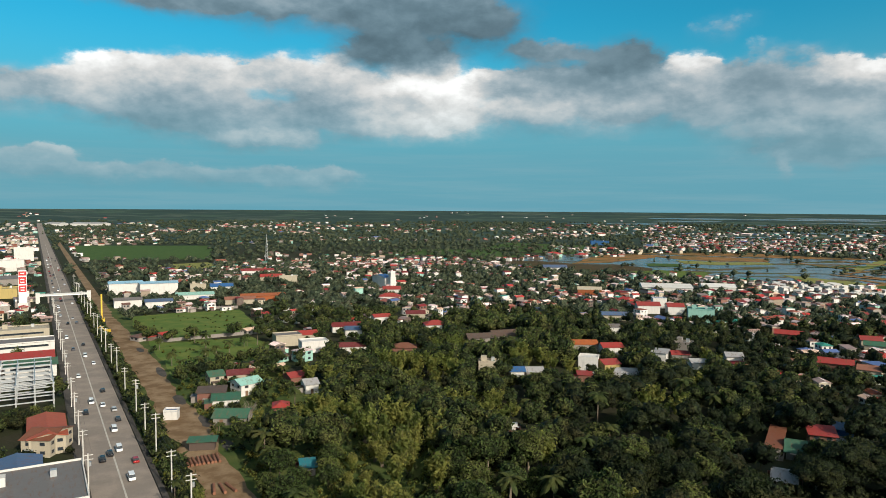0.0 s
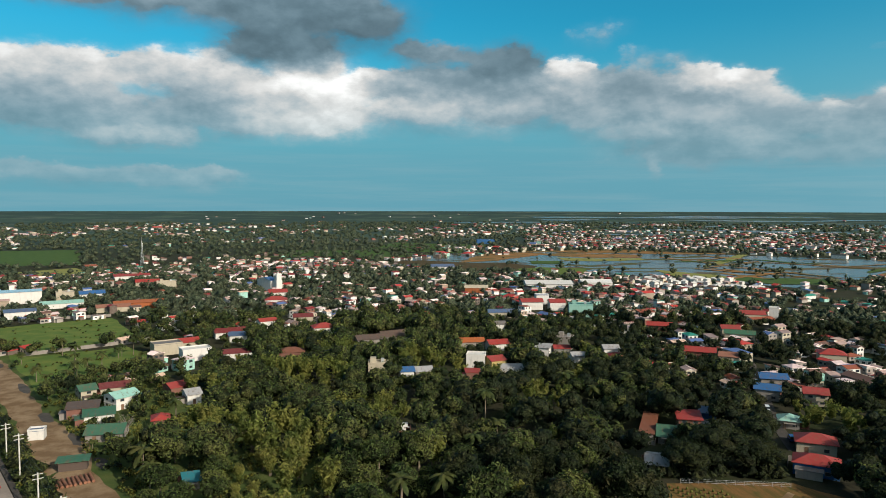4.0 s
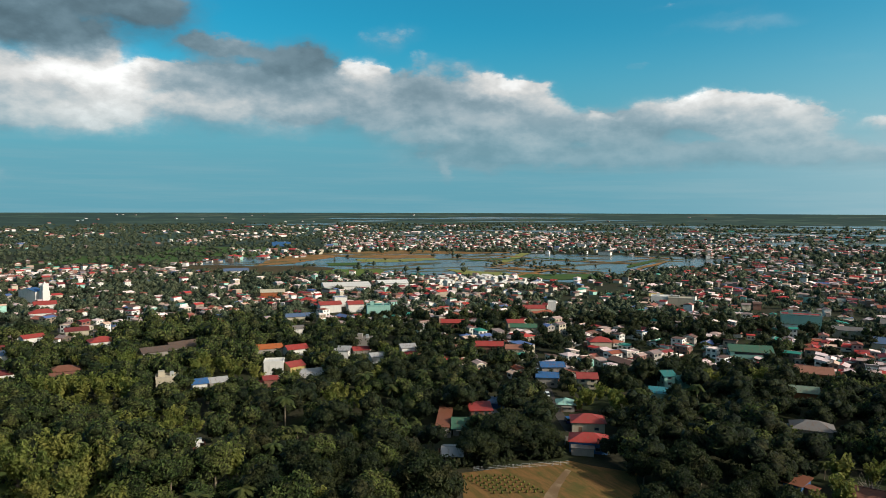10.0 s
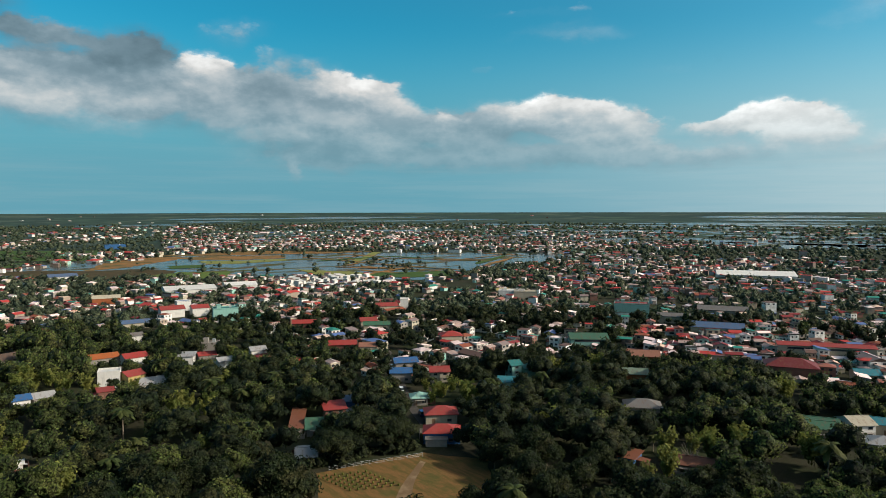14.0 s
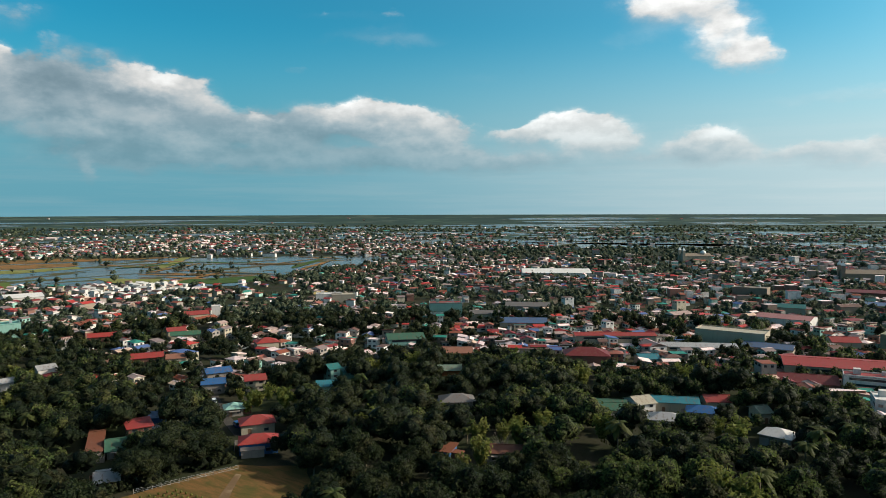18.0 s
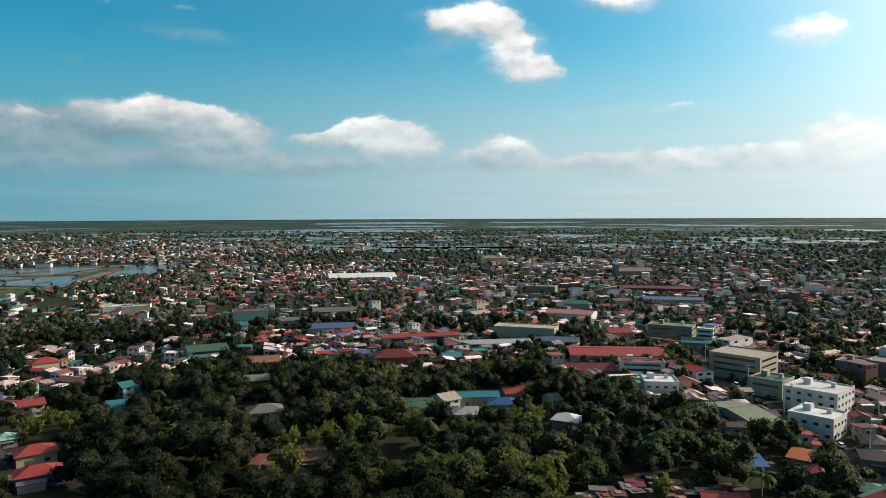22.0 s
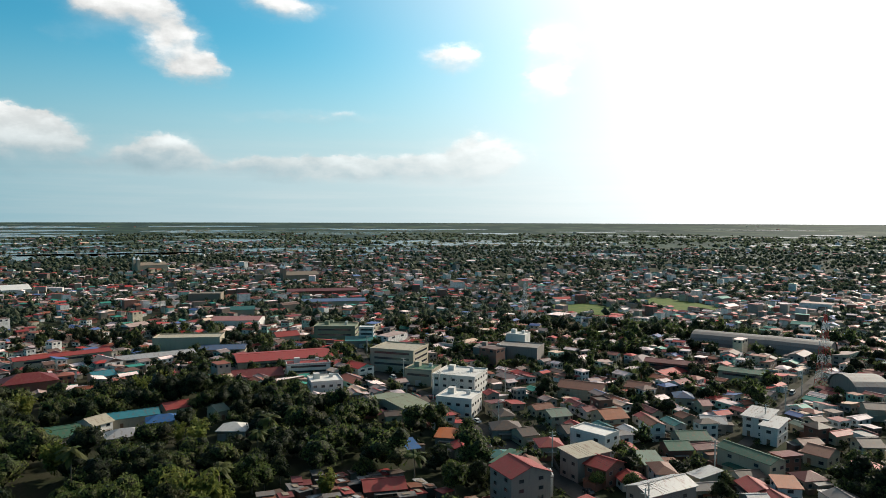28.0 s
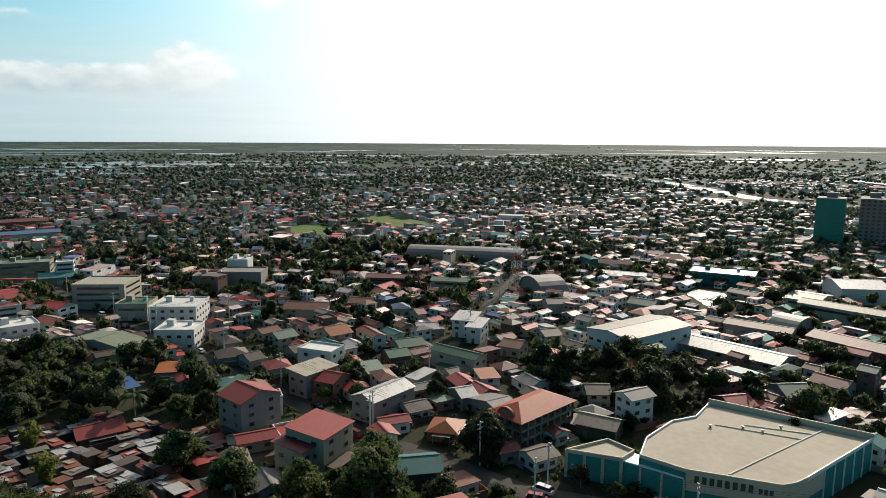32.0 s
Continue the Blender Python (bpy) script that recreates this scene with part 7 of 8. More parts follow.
def bamboo(rng, height=11.0, stems=26):
    parts, wood = [], []
    for i in range(stems):
        a, q = rng.uniform(0, 6.28), rng.uniform(0.1, 0.8)
        out = np.array([math.cos(a), math.sin(a), 0])
        hh = height * rng.uniform(0.65, 1.1)
        pts = [out * q + out * rng.uniform(1.6, 3.0) * s ** 2.2 + np.array([0, 0, hh * (s - 0.12 * s ** 3)]) for s in np.linspace(0, 1, 5)]
        wood.append(tube(pts, 0.06, 0.02, 4))
        m = 34
        s = rng.uniform(0.3, 1.0, m)
        c = np.stack([np.interp(s, np.linspace(0, 1, 5), [p[k] for p in pts]) for k in range(3)], 1) + rng.normal(size=(m, 3)) * 0.42
        parts.append(blades(c, unit(rng.normal(size=(m, 3)) + out + [0, 0, 0.5]), 0.55, rng, 1.3))
    v, f = stack(parts)
    return (v, f), quads("trunk", *stack(wood), bark)


def banana(rng):
    parts = []
    for i in range(9):
        a, lift, ln = rng.uniform(0, 6.28), rng.uniform(0.4, 1.5), rng.uniform(1.6, 2.4)
        out, side = np.array([math.cos(a), math.sin(a), 0]), np.array([-math.sin(a), math.cos(a), 0])
        pts = [np.array([0, 0, 2.0]) + out * ln * s + np.array([0, 0, ln * (lift * s - 0.85 * s * s)]) for s in np.linspace(0, 1, 4)]
        ws = [0.08, 0.36, 0.34, 0.05]
        for k in range(3):
            v = np.array([pts[k] - side * ws[k], pts[k] + side * ws[k], pts[k + 1] + side * ws[k + 1], pts[k + 1] - side * ws[k + 1]])
            parts.append((v, np.array([[0, 1, 2, 3]])))
    return stack(parts), quads("trunk", *tube([(0, 0, -0.1), (0, 0, 2.1)], 0.14, 0.1), palm_mat)


def bare_tree(rng, height=8.0):
    parts = [tube([(0, 0, -0.2), (0.1, 0, height * 0.5)], 0.22, 0.14)]
    for i in range(46):
        a, e = rng.uniform(0, 6.28), rng.uniform(0.3, 1.3)
        s = np.array([0, 0, height * rng.uniform(0.25, 0.5)])
        m = s + np.array([math.cos(a), math.sin(a), e]) * rng.uniform(1.2, 2.0)
        parts.append(tube([s, m, m + np.array([math.cos(a + .5), math.sin(a + .5), e * 1.3]) * rng.uniform(0.8, 1.6)], 0.06, 0.02, 4))
    return stack(parts)


BROAD = []
for i in range(7):
    rad, hh = rt.uniform(5.2, 7.2), rt.uniform(9.0, 13.5)
    crown, cs = broad_crown(rt, rad, hh, 13, 1250, 0.33, rt.uniform(0.75, 1.0), 7, 5)
    BROAD.append((crown, trunk_mesh(rt, hh, cs), rad))
MID = [broad_crown(rt, rt.uniform(5.0, 7.0), rt.uniform(8.5, 12.5), 8, 270, 0.40, 0.85, 6, 4)[0] for i in range(7)]
MIDB = [bamboo(rt, rt.uniform(9, 12), 12)[0] for i in range(3)]
MIDLOW = [broad_crown(rt, rt.uniform(4.6, 6.4), rt.uniform(7.5, 11.5), 5, 110, 0.55, 0.85, 5, 3)[0] for i in range(6)]
FAR = [broad_crown(rt, rt.uniform(4.2, 6.4), rt.uniform(4.8, 7.6), 3, 20, 0.70, 0.72, 5, 2)[0] for i in range(6)]
BUSH = [broad_crown(rt, rt.uniform(3.6, 5.4), rt.uniform(5, 8), 1, 16, 0.75, 0.8, 5, 2)[0] for i in range(4)]
FARLITE = [broad_crown(rt, rt.uniform(4.6, 6.8), rt.uniform(4.6, 7.2), 2, 9, 1.05, 0.72, 5, 2)[0] for i in range(6)]
FARTHER = [broad_crown(rt, 8.5, 4.2, 2, 6, 2.4, 0.45, 5, 2)[0] for i in range(4)]
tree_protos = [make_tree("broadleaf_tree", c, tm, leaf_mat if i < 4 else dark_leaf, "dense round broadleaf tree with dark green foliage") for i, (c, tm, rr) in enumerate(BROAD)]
bam_c, bam_t = bamboo(rt, 11.5, 30)
bam_proto = make_tree("bamboo_clump", bam_c, bam_t, bamboo_mat, "tall yellow-green bamboo clump with arching stems", "bamboo")
palm_protos = []
for i in range(3):
    c, tm = feather_palm(rt, rt.uniform(7, 10))
    palm_protos.append(make_tree("coconut_palm", c, tm, palm_mat, "tall coconut palm with drooping feathered fronds", "palm tree"))
ban_c, ban_t = banana(rt)
ban_proto = make_tree("banana_plant", ban_c, ban_t, palm_mat, "banana plant with broad torn green leaves", "banana plant")

big_crown = broad_crown(rt, 11.0, 14.0, 26, 2600, 0.30, 0.7, 8, 5)[0]


def put(proto, x, y, scale, spin, first):
    m = pose(x, y, float(ground_z(x, y)), 0, 0, spin)
    if first:
        proto.matrix_world = m
        proto.scale = (scale,) * 3
        return proto
    ob = copy_thing(proto, m)
    ob.scale = (scale,) * 3
    return ob


rg = random.Random(4)
cand = []
for (r0, r1, cell) in ((120, 480, 7.6), (480, 1000, 9.6), (1000, 2000, 18.0), (2000, 3300, 30.0)):
    m = int(r1 // cell) + 1
    for i in range(-m, m):
        for j in range(-m, m):
            x, y = (i + rg.uniform(0.1, 0.9)) * cell, (j + rg.uniform(0.1, 0.9)) * cell
            r = math.hypot(x, y)
            b = math.degrees(math.atan2(x, y))
            if not r0 <= r < r1 or not -40 < b < 160:
                continue
            n = noise.noise(Vector((x * 0.012, y * 0.012, 4.4)))
            n2 = noise.noise(Vector((x * 0.0022, y * 0.0022, 2.4)))
            s, off = road_frame(x, y)
            lot = r < 900 and in_lot(x, y)
            wood = r < wood_edge(b) or lot
            if wood:
                k = 0.86
            elif 58 < b:
                k = (0.50 if r < 520 else 0.76) + 1.2 * n
            elif r < 1000:
                k = 0.66 + 1.0 * n + (0.25 if b < 10 else 0)
            else:
                k = 0.56 + 0.6 * n + 0.5 * n2
            if 58 < b and not wood:
                k += -0.10 - 0.6 * noise.noise(Vector((x * 0.004, y * 0.004, 1.7)))
            if r > 2000:
                k = 0.46 + 0.9 * n + 0.6 * n2
            if off < 0 and s > -100 and off > -90:
                k = 0.10
            if -14 < off < 11 and -140 < s < 2900:
                k = 0
            if 10.5 < off < 17.5 and -140 < s < 500:
                k = 0.9
            if 17.5 < off < 33 and -140 < s < 1500:
                k = 0.0
            if 33 < off < 70 and -140 < s < 330:
                k = 0.8
            if rg.random() < k:
                cand.append((r, x, y, wood, b))
cand.sort()
lx, ly = np.array([c[1] for c in cand]), np.array([c[2] for c in cand])
low = lowland(lx, ly)
NEAR_TREES = 300
groups = {"woods": ([], [], 0, leaf_mat), "shade": ([], [], 0, dark_leaf), "bamboo": ([], [], 0, bamboo_mat), "far": ([], [], 0, hazed_leaf)}


inner = {k: [] for k in groups}


def merge(key, proto, x, y, s, spin):
    v, f = proto[:2]
    a = radians(spin)
    vs, fs, n, mat = groups[key]
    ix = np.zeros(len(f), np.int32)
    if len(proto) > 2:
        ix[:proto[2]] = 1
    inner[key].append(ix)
    q = np.stack([(v[:, 0] * math.cos(a) - v[:, 1] * math.sin(a)) * s + x, (v[:, 0] * math.sin(a) + v[:, 1] * math.cos(a)) * s + y, v[:, 2] * s + float(ground_z(x, y))], 1)
    vs.append(q)
    fs.append(f + n)
    groups[key] = (vs, fs, n + len(v), mat)


near, nb, npalm, nban, used = 0, 0, 0, 0, set()
for i in range(60):
    # the palm grove on the grass
    x, y = rg.uniform(-174, -86), rg.uniform(310, 424)
    if npalm < 34 and inside(x, y, GROVE) and not blocked(x, y, 2.2):
        p = npalm % 3
        put(palm_protos[p], x, y, rg.uniform(0.7, 1.0), rg.uniform(0, 360), ("p", p) not in used)
        used.add(("p", p))
        npalm += 1
        occupy(x, y, 1.5)
for (r, x, y, wood, b), wet in zip(cand, low):
    if wet and not (r > 600 and rg.random() < 0.16 * max(0, noise.noise(Vector((x * 0.008, y * 0.008, 5.0))) + 0.1)):
        continue
    if r < 1000 and blocked(x, y, 1.6 if wood else 0.3):
        continue
    spin, s = rg.uniform(0, 360), 0.5 + 0.75 * rg.random() ** 0.8
    s *= 1.0 if wood else 0.74 if r < 480 else 0.92
    rs_, ro_ = road_frame(x, y)
    if 10 < ro_ < 18 and rs_ < 500:
        s *= 0.5
    tall = noise.noise(Vector((x * 0.02, y * 0.02, 8.0)))
    s *= 1 + 0.35 * tall
    if r < 620:
        cap = lowest(x, y) / 12.5
        if cap < 0.12:
            continue
        s = max(0.2, min(s, cap))
    kind = noise.noise(Vector((x * 0.03, y * 0.03, 11.0)))
    # share of dark trees by bearing; part of it stands in for shade
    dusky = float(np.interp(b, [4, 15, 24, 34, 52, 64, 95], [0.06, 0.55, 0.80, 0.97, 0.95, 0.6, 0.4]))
    if wood and kind > (0.30 if b > 2 else 0.10) and r < 480 and not in_lot(x, y):
        if nb < 60 and r < 340:
            put(bam_proto, x, y, s * 0.95, spin, nb == 0)
            nb += 1
        else:
            merge("bamboo", rg.choice(MIDB), x, y, s, spin)
        continue
    if r < 480 and rg.random() < (0.055 if b > -12 else 0.22) and npalm < 110:
        p = npalm % 3
        put(palm_protos[p], x, y, s * rg.uniform(0.9, 1.2), spin, ("p", p) not in used)
        used.add(("p", p))
        npalm += 1
        continue
    if r < 330 and rg.random() < 0.07 and nban < 70:
        put(ban_proto, x, y, rg.uniform(1.0, 1.6), spin, nban == 0)
        nban += 1
        continue
    if near < NEAR_TREES and r < 290:
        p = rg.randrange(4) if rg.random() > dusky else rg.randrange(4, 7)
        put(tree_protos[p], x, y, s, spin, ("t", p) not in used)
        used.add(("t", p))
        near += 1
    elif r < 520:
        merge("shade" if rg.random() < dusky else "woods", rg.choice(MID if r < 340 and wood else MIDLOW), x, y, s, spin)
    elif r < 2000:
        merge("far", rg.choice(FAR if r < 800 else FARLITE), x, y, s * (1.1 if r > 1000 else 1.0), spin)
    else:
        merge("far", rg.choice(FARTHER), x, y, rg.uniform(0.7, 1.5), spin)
# tufts over the meadows
for poly, n in ((FIELD, 130), (GROVE, 160)):
    for i in range(n):
        x, y = rg.uniform(min(p[0] for p in poly), max(p[0] for p in poly)), rg.uniform(min(p[1] for p in poly), max(p[1] for p in poly))
        if inside(x, y, poly) and noise.noise(Vector((x * 0.05, y * 0.05, 2.0))) > -0.15:
            merge("bamboo" if i % 3 else "woods", rg.choice(FAR), x, y, rg.uniform(0.10, 0.26), rg.uniform(0, 360))
# the hedge between the highway and the earth track, and the growth behind the roadside shops
for i in range(620):
    x, y = by_road(-70 + i * 0.9, rg.uniform(11.6, 16.6))
    merge("shade" if i % 3 == 0 else "woods", rg.choice(FAR), x, y, rg.uniform(0.32, 0.62), rg.uniform(0, 360))
for s0, s1, o0, o1, n in ((77, 99, -37, -14, 34), (34, 46, -38, -12, 20), (20, 100, -70, -38, 60), (100, 300, -75, -42, 90), (300, 345, -40, -14, 30)):
    for i in range(n):
        x, y = by_road(rg.uniform(s0, s1), rg.uniform(o0, o1))
        if not blocked(x, y, 1.5):
            merge("shade" if i % 2 else "woods", rg.choice(MIDLOW), x, y, rg.uniform(0.3, 0.6), rg.uniform(0, 360))
# undergrowth below the great trees by the plot
for i in range(60):
    u = rg.random()
    merge("shade", rg.choice(FAR), 97 + 36 * u + rg.uniform(-1.5, 1.5), 191.5 - 7.5 * u + rg.uniform(-1.0, 5.0), rg.uniform(0.3, 0.62), rg.uniform(0, 360))
# dark shrubs standing in the pond
for i in range(150):
    x, y = (rg.uniform(490, 600), rg.uniform(770, 930)) if i < 70 else (rg.uniform(250, 900), rg.uniform(680, 1150))
    if inside(x, y, LAKE) and noise.noise(Vector((x * 0.03, y * 0.03, 7.0))) > -0.05:
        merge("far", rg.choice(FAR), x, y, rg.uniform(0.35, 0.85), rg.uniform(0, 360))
# low bushes and weeds between the houses
for i in range(11500):
    r, b = (rg.uniform(110, 560), rg.uniform(40, 150)) if i < 7500 else (rg.uniform(120, 330), rg.uniform(-36, 6))
    x, y = r * math.sin(radians(b)), r * math.cos(radians(b))
    s, off = road_frame(x, y)
    if (r < wood_edge(b) and b > 12 and lowest(x, y) > 5) or blocked(x, y, 0.1) or lowland(np.array([x]), np.array([y]), False)[0] or (off < 10.6 and s > -140 and b < 20) or (17 < off < 32 and s > -140 and b < 20):
        continue
    merge("bamboo" if b < 12 and i % 3 else "woods" if i % 2 else "shade", rg.choice(BUSH), x, y, rg.uniform(0.22, 0.5), rg.uniform(0, 360))
for key, label in (("woods", "thick wood of round dark green broadleaf trees"), ("shade", "thick wood of deep green trees, darkened in part for shade"), ("bamboo", "yellow-green bamboo thickets in the wood"), ("far", "distant trees between houses and fields, their green paled with haze")):
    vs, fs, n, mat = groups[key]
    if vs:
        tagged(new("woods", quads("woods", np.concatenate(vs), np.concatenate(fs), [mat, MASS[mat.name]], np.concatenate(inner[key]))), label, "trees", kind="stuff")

# ---- along the highway ----
def car_parts(paint, van=False):
    l, w, h = (4.6, 1.8, 1.05) if not van else (5.0, 1.9, 1.4)
    bm = bmesh.new()
    bmesh.ops.create_cube(bm, size=1)
    bmesh.ops.scale(bm, vec=(w, l, h * 0.62), verts=bm.verts)
    bmesh.ops.translate(bm, vec=(0, 0, 0.3 + h * 0.31), verts=bm.verts)
    bmesh.ops.bevel(bm, geom=bm.edges[:], offset=0.14, segments=2, affect="EDGES")
    body = bpy.data.meshes.new("body")
    bm.to_mesh(body)
    bm.free()
    body.materials.append(paint)
    z0, z1 = 0.28 + h * 0.62, 1.45 if not van else 1.95
    f, r = (0.75, -1.75) if not van else (1.6, -2.3)
    cab = [(-w / 2 + .08, r, z0), (w / 2 - .08, r, z0), (w / 2 - .08, f + .5, z0), (-w / 2 + .08, f + .5, z0), (-w / 2 + .22, r + .45, z1), (w / 2 - .22, r + .45, z1), (w / 2 - .22, f - .2, z1), (-w / 2 + .22, f - .2, z1)]
    cabin = meshed("cabin", cab, BOXF, glass_mat)
    top = meshed("top", boxv(-w / 2 + .2, r + .4, z1, w / 2 - .2, f - .15, z1 + 0.05), BOXF, paint)
    return body, cabin, top, l, w


wheel = meshed("wheel", *rod((-0.11, 0, 0), (0.11, 0, 0), 0.32, 10), tyre_mat)
CAR_PAINT = {k: plain("car paint " + k, c, 0.25, 0.1, 0.06) for k, c in {"white": (0.75, 0.75, 0.74), "black": (0.02, 0.02, 0.022), "silver": (0.42, 0.43, 0.44), "red": (0.3, 0.02, 0.02), "blue": (0.04, 0.07, 0.22), "grey": (0.12, 0.12, 0.13)}.items()}
CARS = {}
rim_mesh = meshed("rim", *rod((-0.12, 0, 0), (0.12, 0, 0), 0.19, 8), steel_mat)


def car(paint, x, y, turn, van=False, where="driving on the grey highway"):
    m = pose(x, y, 0.17, 0, 0, turn)
    key = (paint, van)
    if key in CARS:
        return tagged(copy_thing(CARS[key], m), "%s %s %s" % (paint, "van" if van else "car", where))
    root = new("van" if van else "car")
    body, cabin, top, l, w = car_parts(CAR_PAINT[paint], van)
    child("body", body, root)
    child("cabin", cabin, root, None, "dark glass cabin")
    child("top", top, root)
    for sx in (-1, 1):
        for sy in (-1, 1):
            wl = child("wheel", wheel, root, pose(sx * (w / 2 - 0.1), sy * l * 0.31, 0.32))
            if len(CARS) < 2:
                child("rim", rim_mesh, wl, None, "silver wheel rim")
    root.matrix_world = m
    CARS[key] = tagged(root, "%s %s %s" % (paint, "van" if van else "car", where), "van" if van else "car", "cars on the road")
    return root


ROAD_TURN = math.degrees(math.atan2(HY, HX)) - 90
rc = random.Random(9)
lane_cars = [(156, -3.9, "white"), (123.6, 3.7, "black"), (106, -1.8, "white"), (99.5, 1.8, "white"), (91, 5.2, "silver"), (91, -4.7, "black"), (76.5, 5.2, "black"), (64, 2.7, "white"), (41.5, 2.1, "white"),
             (37.8, -0.9, "black"), (33.5, -3.4, "black"), (28, 5.5, "red"), (13.5, 2.7, "white"), (204, 1.6, "white"), (183, 4.2, "white"), (225, -3.0, "grey"), (265, -4.7, "white"), (321, -1.9, "black"), (323, 3.5, "grey"), (238, 2.6, "black")]
for s in range(345, 1000, 21):
    lane_cars.append((s + rc.uniform(-7, 7), rc.choice([-5, -1.9, 2, 5.2]), rc.choice(["white", "black", "silver", "grey", "red", "white"])))
for s, off, p in lane_cars:
    x, y = by_road(s, off)
    car(p, x, y, ROAD_TURN + (180 if off < 0 else 0), p == "white" and rc.random() < 0.4)
for k, (pts, w) in STREETS.items():
    for i in range(len(pts) - 1):
        n = int(math.dist(pts[i], pts[i + 1]) / 16)
        for q in line(pts[i], pts[i + 1], n + 1)[:n]:
            if rc.random() < (0.7 if k in ("market", "mall") else 0.2) and math.hypot(*q) < 480:
                dx, dy = pts[i + 1][0] - pts[i][0], pts[i + 1][1] - pts[i][1]
                l = math.hypot(dx, dy)
                sd = rc.choice([-1, 1]) * w * 0.28
                car(rc.choice(["white", "black", "silver", "red", "white", "blue"]), q[0] + dy / l * sd, q[1] - dx / l * sd, math.degrees(math.atan2(dy, dx)) - 90, rc.random() < 0.3, "parked along the town street")

# ---- poles and wires ----
POLE = {}


def pole(x, y, h, turn, box):
    m = pose(x, y, 0, 0, 0, turn)
    if (h, box) in POLE:
        return copy_thing(POLE[(h, box)], m)
    root = new("utility_pole")
    child("shaft", meshed("shaft", *rod((0, 0, -0.3), (0, 0, h), 0.2, 8), pole_mat), root)
    for k in range(2):
        child("crossarm", meshed("crossarm", boxv(-1.3, -0.08, h - 0.6 - 1.2 * k, 1.3, 0.08, h - 0.42 - 1.2 * k), BOXF, pole_mat), root)
    if box:
        child("transformer", meshed("transformer", *rod((0.5, 0.1, h - 3.6), (0.5, 0.1, h - 2.4), 0.35, 10), steel_mat), root)
    root.matrix_world = m
    POLE[(h, box)] = tagged(root, "pale concrete utility pole with crossarms carrying wires", "utility pole", "poles along the streets")
    return root


def wires(pts, h, spread=1.1):
    s = []
    for i in range(len(pts) - 1):
        a, b = Vector((*pts[i], h)), Vector((*pts[i + 1], h))
        side = Vector((b.y - a.y, a.x - b.x, 0)).normalized()
        for o in (-spread, 0, spread):
            prev = None
            for k in range(5):
                u = k / 4
                q = a.lerp(b, u) + side * o - Vector((0, 0, 1.1 * 4 * u * (1 - u)))
                if prev is not None:
                    s.append(rod(prev, q, 0.028, 3))
                prev = q
    v, f = joined(s)
    tagged(new("power_line", meshed("power_line", v, f, wire_mat)), "dark sagging power wires between the poles", "wires", kind="stuff")


right = [-30, -1.5, 27, 52, 76, 113, 145, 172, 202, 230, 257, 285, 314, 345, 380, 415, 450, 490, 530]
for i, s in enumerate(right):
    pole(*by_road(s, 11.4), 12 if i % 2 else 15, ROAD_TURN, i % 4 == 0)
wires([by_road(s, 11.4) for s in right], 12.0)
left = [6.5, 30, 53, 79, 104, 135, 165, 197, 230, 265, 300, 340, 380, 420]
for i, s in enumerate(left):
    pole(*by_road(s, -8.9), 12, ROAD_TURN, i % 3 == 0)
wires([by_road(s, -8.9) for s in left], 12.0)
for k in ("market", "back", "mall", "cross"):
    pts, w = STREETS[k]
    ps = []
    for i in range(len(pts) - 1):
        n = max(1, int(math.dist(pts[i], pts[i + 1]) / 30))
        dx, dy = pts[i + 1][0] - pts[i][0], pts[i + 1][1] - pts[i][1]
        l = math.hypot(dx, dy)
        for q in line(pts[i], pts[i + 1], n)[:n]:
            if math.hypot(*q) < 430:
                q = (q[0] + dy / l * (w / 2 + 0.5), q[1] - dx / l * (w / 2 + 0.5))
                pole(*q, 12, math.degrees(math.atan2(dy, dx)) + 90, rc.random() < 0.3)
                ps.append(q)
    if len(ps) > 1:
        wires(ps, 12.0)

# ---- footbridge, sign, building site ----
fb = new("footbridge")
bx, by = by_road(446, 0)
fb.matrix_world = pose(bx, by, 0, 0, 0, ROAD_TURN)
child("deck", box_mesh("deck", (34, 2.6, 0.6), white_trim), fb, pose(0, 0, 5.6))
for s in (-1, 1):
    child("railing", box_mesh("railing", (34, 0.1, 1.2), steel_mat), fb, pose(0, s * 1.25, 6.2))
    child("pier", box_mesh("pier", (1.2, 1.6, 5.6), concrete), fb, pose(s * 11, 0, 0))
    child("stair_tower", box_mesh("stair_tower", (3, 3, 8.6), wall_paint("white")), fb, pose(s * 18.5, 0, 0))
tagged(fb, "white concrete footbridge spanning the highway", "footbridge")
py = new("pylon_sign")
py.matrix_world = pose(-320, 529, 0, 0, 0, 25)
child("shaft", box_mesh("shaft", (5.5, 1.2, 30), white_trim), py)
red_sign = plain("red sign face", (0.5, 0.03, 0.03), 0.4)
for z, hh in ((26, 3.2), (19.5, 5.5), (13.5, 5.0)):
    child("panel", box_mesh("panel", (5.0, 1.4, hh), red_sign), py, pose(0, 0, z), "red sign panel with pale shapes")
for z in (27.2, 22.6, 20.4, 16.4, 14.4):
    child("sign_bar", box_mesh("sign_bar", (2.6, 1.6, 0.9), white_trim), py, pose(0, 0, z))
child("base", box_mesh("base", (7, 3, 5), wall_paint("white")), py)
tagged(py, "tall red and white roadside pylon sign", "sign")
rig_paint = plain("yellow machine paint", (0.55, 0.36, 0.03), 0.5, 0, 0.3)
rig = new("drilling_rig")
rig.matrix_world = pose(-231, 470, 0, 0, 0, 30)
child("body", box_mesh("body", (3.2, 5, 2.4), rig_paint), rig, pose(0, 0, 1.0))
for s in (-1, 1):
    child("track", box_mesh("track", (0.8, 5, 1.0), tyre_mat), rig, pose(s * 1.6, 0, 0))
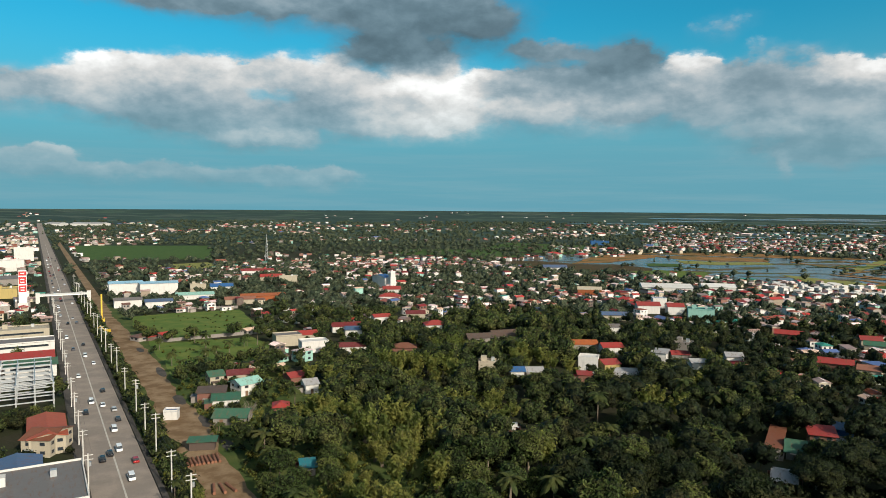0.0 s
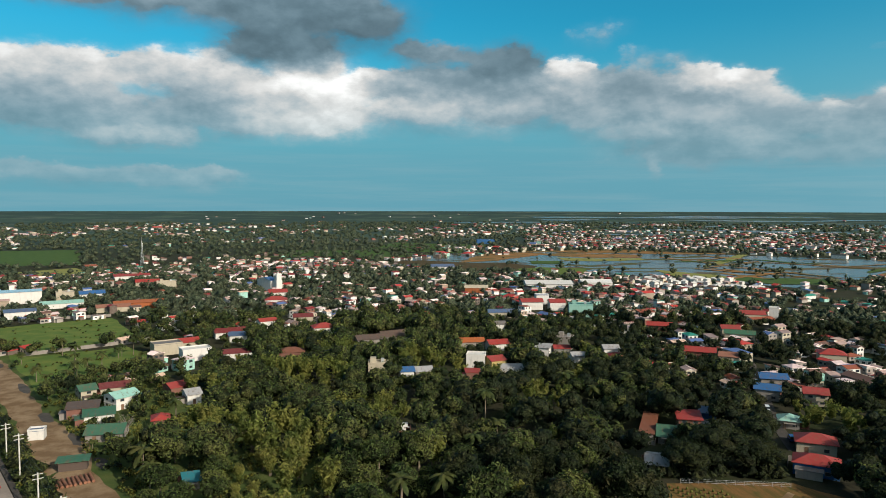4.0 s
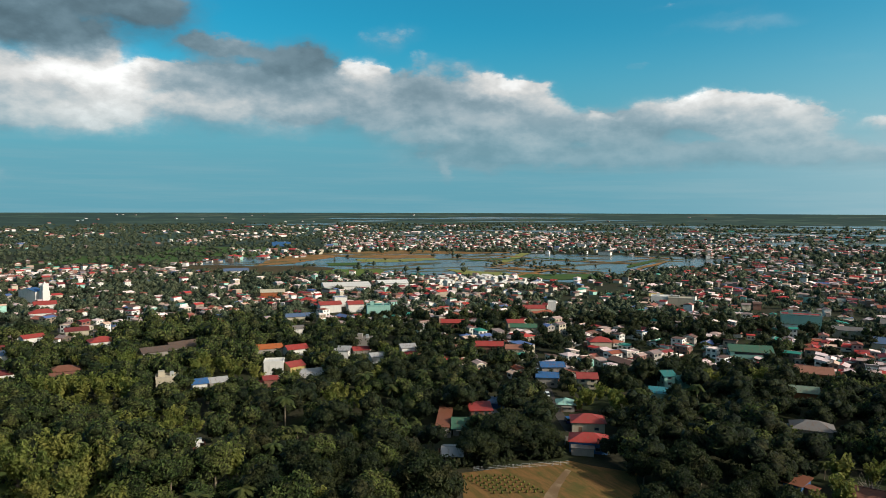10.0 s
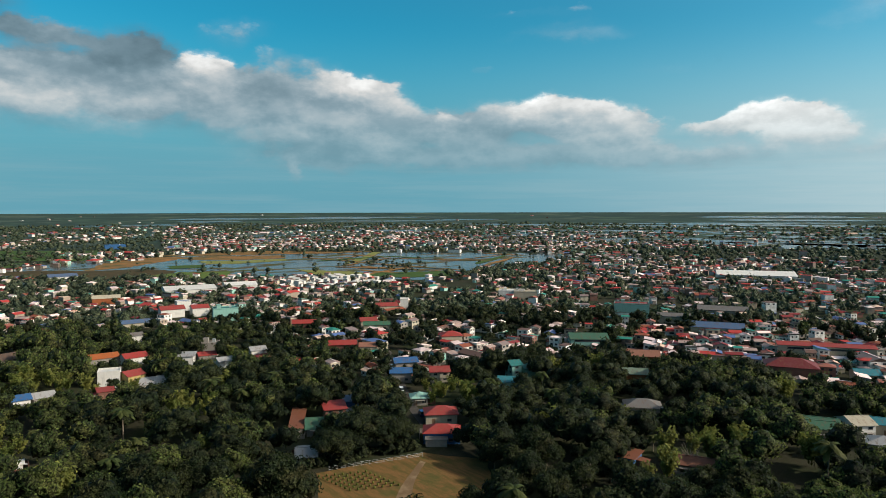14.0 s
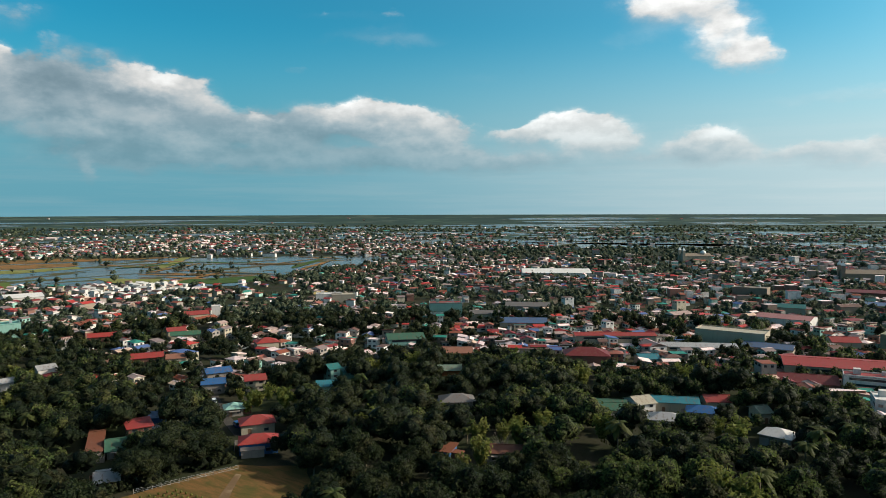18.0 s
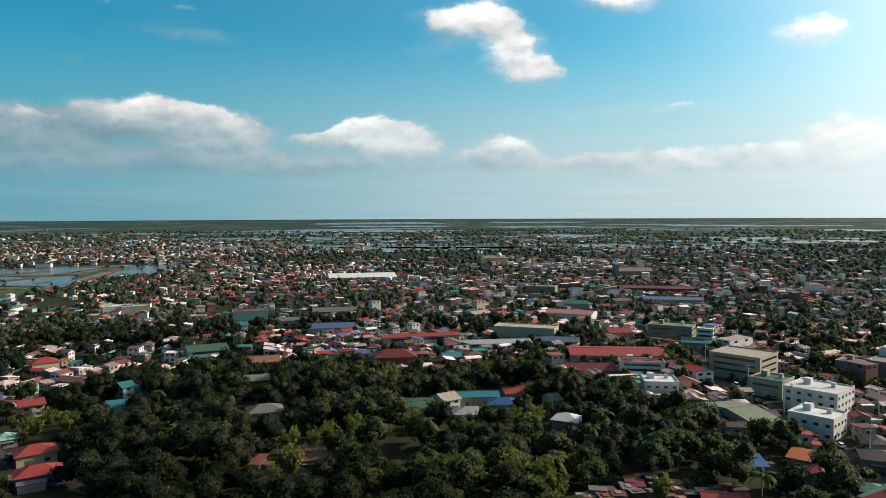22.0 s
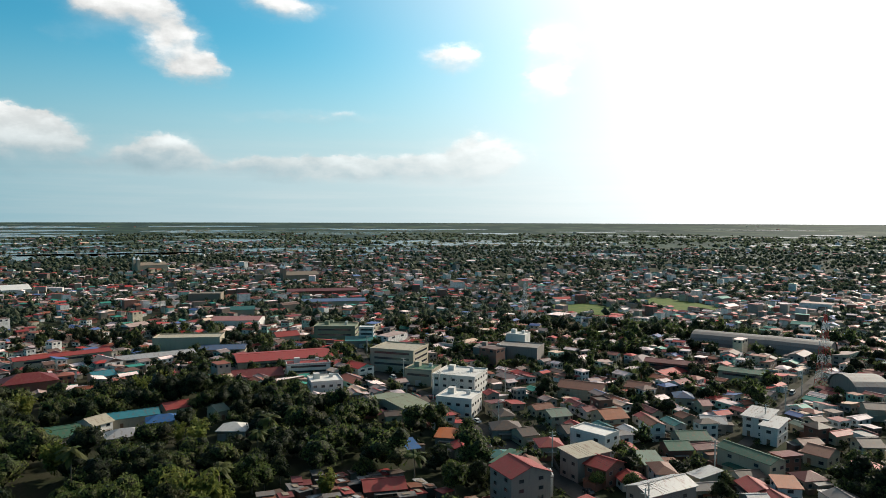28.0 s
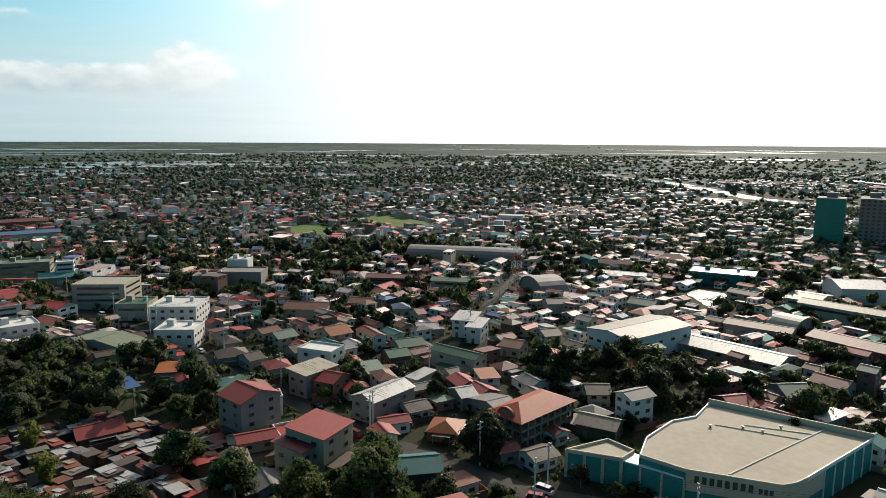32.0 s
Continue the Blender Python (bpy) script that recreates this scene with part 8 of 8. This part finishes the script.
child("mast", box_mesh("mast", (1.0, 1.0, 19), rig_paint), rig, pose(0, 3, 0.4))
child("cab", box_mesh("cab", (1.4, 1.6, 1.6), glass_mat), rig, pose(-0.8, 1.4, 3.4))
tagged(rig, "yellow tracked drilling rig on the earth track", "rig")
exc = new("excavator")
exc.matrix_world = pose(-209, 431, 0, 0, 0, 80)
child("body", box_mesh("body", (2.6, 3.4, 1.8), rig_paint), exc, pose(0, 0, 1.0))
for s in (-1, 1):
    child("track", box_mesh("track", (0.7, 4, 0.9), tyre_mat), exc, pose(s * 1.2, 0, 0))
child("boom", meshed("boom", *joined([rod((0, 1.5, 2), (0, 4.6, 5), 0.28), rod((0, 4.6, 5), (0, 6.8, 2.2), 0.2)]), rig_paint), exc)
child("bucket", box_mesh("bucket", (1.2, 0.9, 0.9), steel_mat), exc, pose(0, 6.9, 1.4))
tagged(exc, "yellow excavator standing on bare earth", "excavator")
rust_steel = plain("rusty steel", (0.20, 0.085, 0.045), 0.8, 0.1, 0.5)
pipe = meshed("steel_pile", *rod((0, -3.5, 0.45), (0, 3.5, 0.45), 0.45, 10), rust_steel)
for i in range(9):
    p = tagged(new("steel_pile", pipe), "rusty steel pile lying on bare earth", "pile", "stacked piles")
    p.matrix_world = pose(-79 + i * 1.05, 212 + i * 0.55, 0.05, 0, 0, 28 + rc.uniform(-3, 3))
for i in range(3):
    p = tagged(new("steel_pile", pipe), "rusty steel pile lying on bare earth", "pile", "stacked piles")
    p.matrix_world = pose(-64 + i * 2.2, 192 + i * 0.7, 0.05, 0, 0, 20 + 10 * i)
building("barn", -78.8, 226, 10, 8, 4, 1, 3.2, "shed", "green", "brown", False)
building("barn", -101.5, 258, 8, 5, 4, 1, 3.2, "flat", "steel", "white", False)

# building frame of pale steel by the highway
site = new("building_frame")
site.matrix_world = pose(*by_road(132, -24.5), 0, 0, 0, ROAD_TURN)
for i in range(4):
    for j in range(7):
        child("post", box_mesh("post", (0.4, 0.4, 10.5), steel_mat), site, pose(-9.6 + i * 6.4, -27 + j * 9, 0))
for z in (3.4, 6.8, 10.2):
    for j in range(7):
        child("beam", box_mesh("beam", (20, 0.35, 0.5), steel_mat), site, pose(0, -27 + j * 9, z))
    for i in range(4):
        child("beam", box_mesh("beam", (0.35, 55, 0.5), steel_mat), site, pose(-9.6 + i * 6.4, 0, z))
tagged(site, "pale open steel frame of an unfinished building", "building frame")

# garden walls, the plot's fence and its seedlings
def low_wall(a, b, h, mat, label):
    ax, ay, bx, by = *a, *b
    l = math.hypot(bx - ax, by - ay)
    w = tagged(new("boundary_wall"), label, "wall")
    w.matrix_world = pose((ax + bx) / 2, (ay + by) / 2, 0, 0, 0, math.degrees(math.atan2(by - ay, bx - ax)))
    n = max(1, int(l / 6))
    panel = box_mesh("panel", (l / n - 0.3, 0.18, h), mat)
    post = box_mesh("post", (0.3, 0.3, h + 0.2), mat)
    for k in range(n):
        child("panel", panel, w, pose(-l / 2 + (k + 0.5) * l / n, 0, -0.1))
        child("post", post, w, pose(-l / 2 + k * l / n, 0, -0.1))


wallm = wall_paint("concrete")
for a, b in (((-164, 404), (-143, 417)), ((-143, 417), (-125, 429)), ((-125, 429), (-108, 441)), ((-216, 528), (-188, 536)), ((-188, 536), (-160, 543))):
    low_wall(a, b, 2.2, wallm, "long grey-white boundary wall of the meadow")
fence = tagged(new("fence"), "pale wire fence with concrete posts along the plot", "fence")
for k in range(13):
    x, y = 101 + 30 * k / 12, 186 - 8 * k / 12
    child("post", box_mesh("post", (0.11, 0.11, 1.4), concrete), fence, pose(x, y, 0))
for z in (0.4, 0.9, 1.4):
    child("rail", meshed("rail", *rod((101, 186, z), (131, 178, z), 0.02, 4), steel_mat), fence)
sv, sf = ball(np.array([0, 0, 0.42]), np.array([0.36, 0.36, 0.44]), rt, 7, 4)
seed = quads("seedling", sv, sf, bamboo_mat)
n = 0
for i in range(14):
    for j in range(8):
        x, y = 96 + i * 2.2 + j * 0.3, 183 - i * 0.9 - j * 2.1
        if inside(x, y, PLOT) and n < 56:
            n += 1
            o = tagged(new("seedling", seed), "small green seedling in a row on bare soil", "seedling", "seedlings on the plot")
            o.matrix_world = pose(x, y, 0.06, 0, 0, rc.uniform(0, 360))
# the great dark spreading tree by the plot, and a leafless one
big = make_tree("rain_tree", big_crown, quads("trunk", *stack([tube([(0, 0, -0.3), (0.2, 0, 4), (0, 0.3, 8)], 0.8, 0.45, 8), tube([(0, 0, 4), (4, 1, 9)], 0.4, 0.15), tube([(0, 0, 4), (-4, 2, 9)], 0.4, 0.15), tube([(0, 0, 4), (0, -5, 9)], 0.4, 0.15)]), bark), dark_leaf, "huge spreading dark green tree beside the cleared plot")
big.matrix_world = pose(117.5, 194.5, 0, 0, 0, 40)
big.scale = (1.12,) * 3
for x, y, k, spin in ((105.5, 191.5, 0.86, 150), (128, 189.5, 0.84, 260)):
    side_tree = copy_thing(big, pose(x, y, 0, 0, 0, spin))
    side_tree.scale = (k,) * 3
for x, y in ((153, 128), (-72, 258), (190, 118)):
    v, f = bare_tree(rt)
    tw = tagged(new("bare_tree"), "leafless grey tree with thin twigs in the wood", "tree")
    tagged(child("trunk", quads("trunk", v, f, dead_twig), tw), kind="stuff")
    tw.matrix_world = pose(x, y, 0)
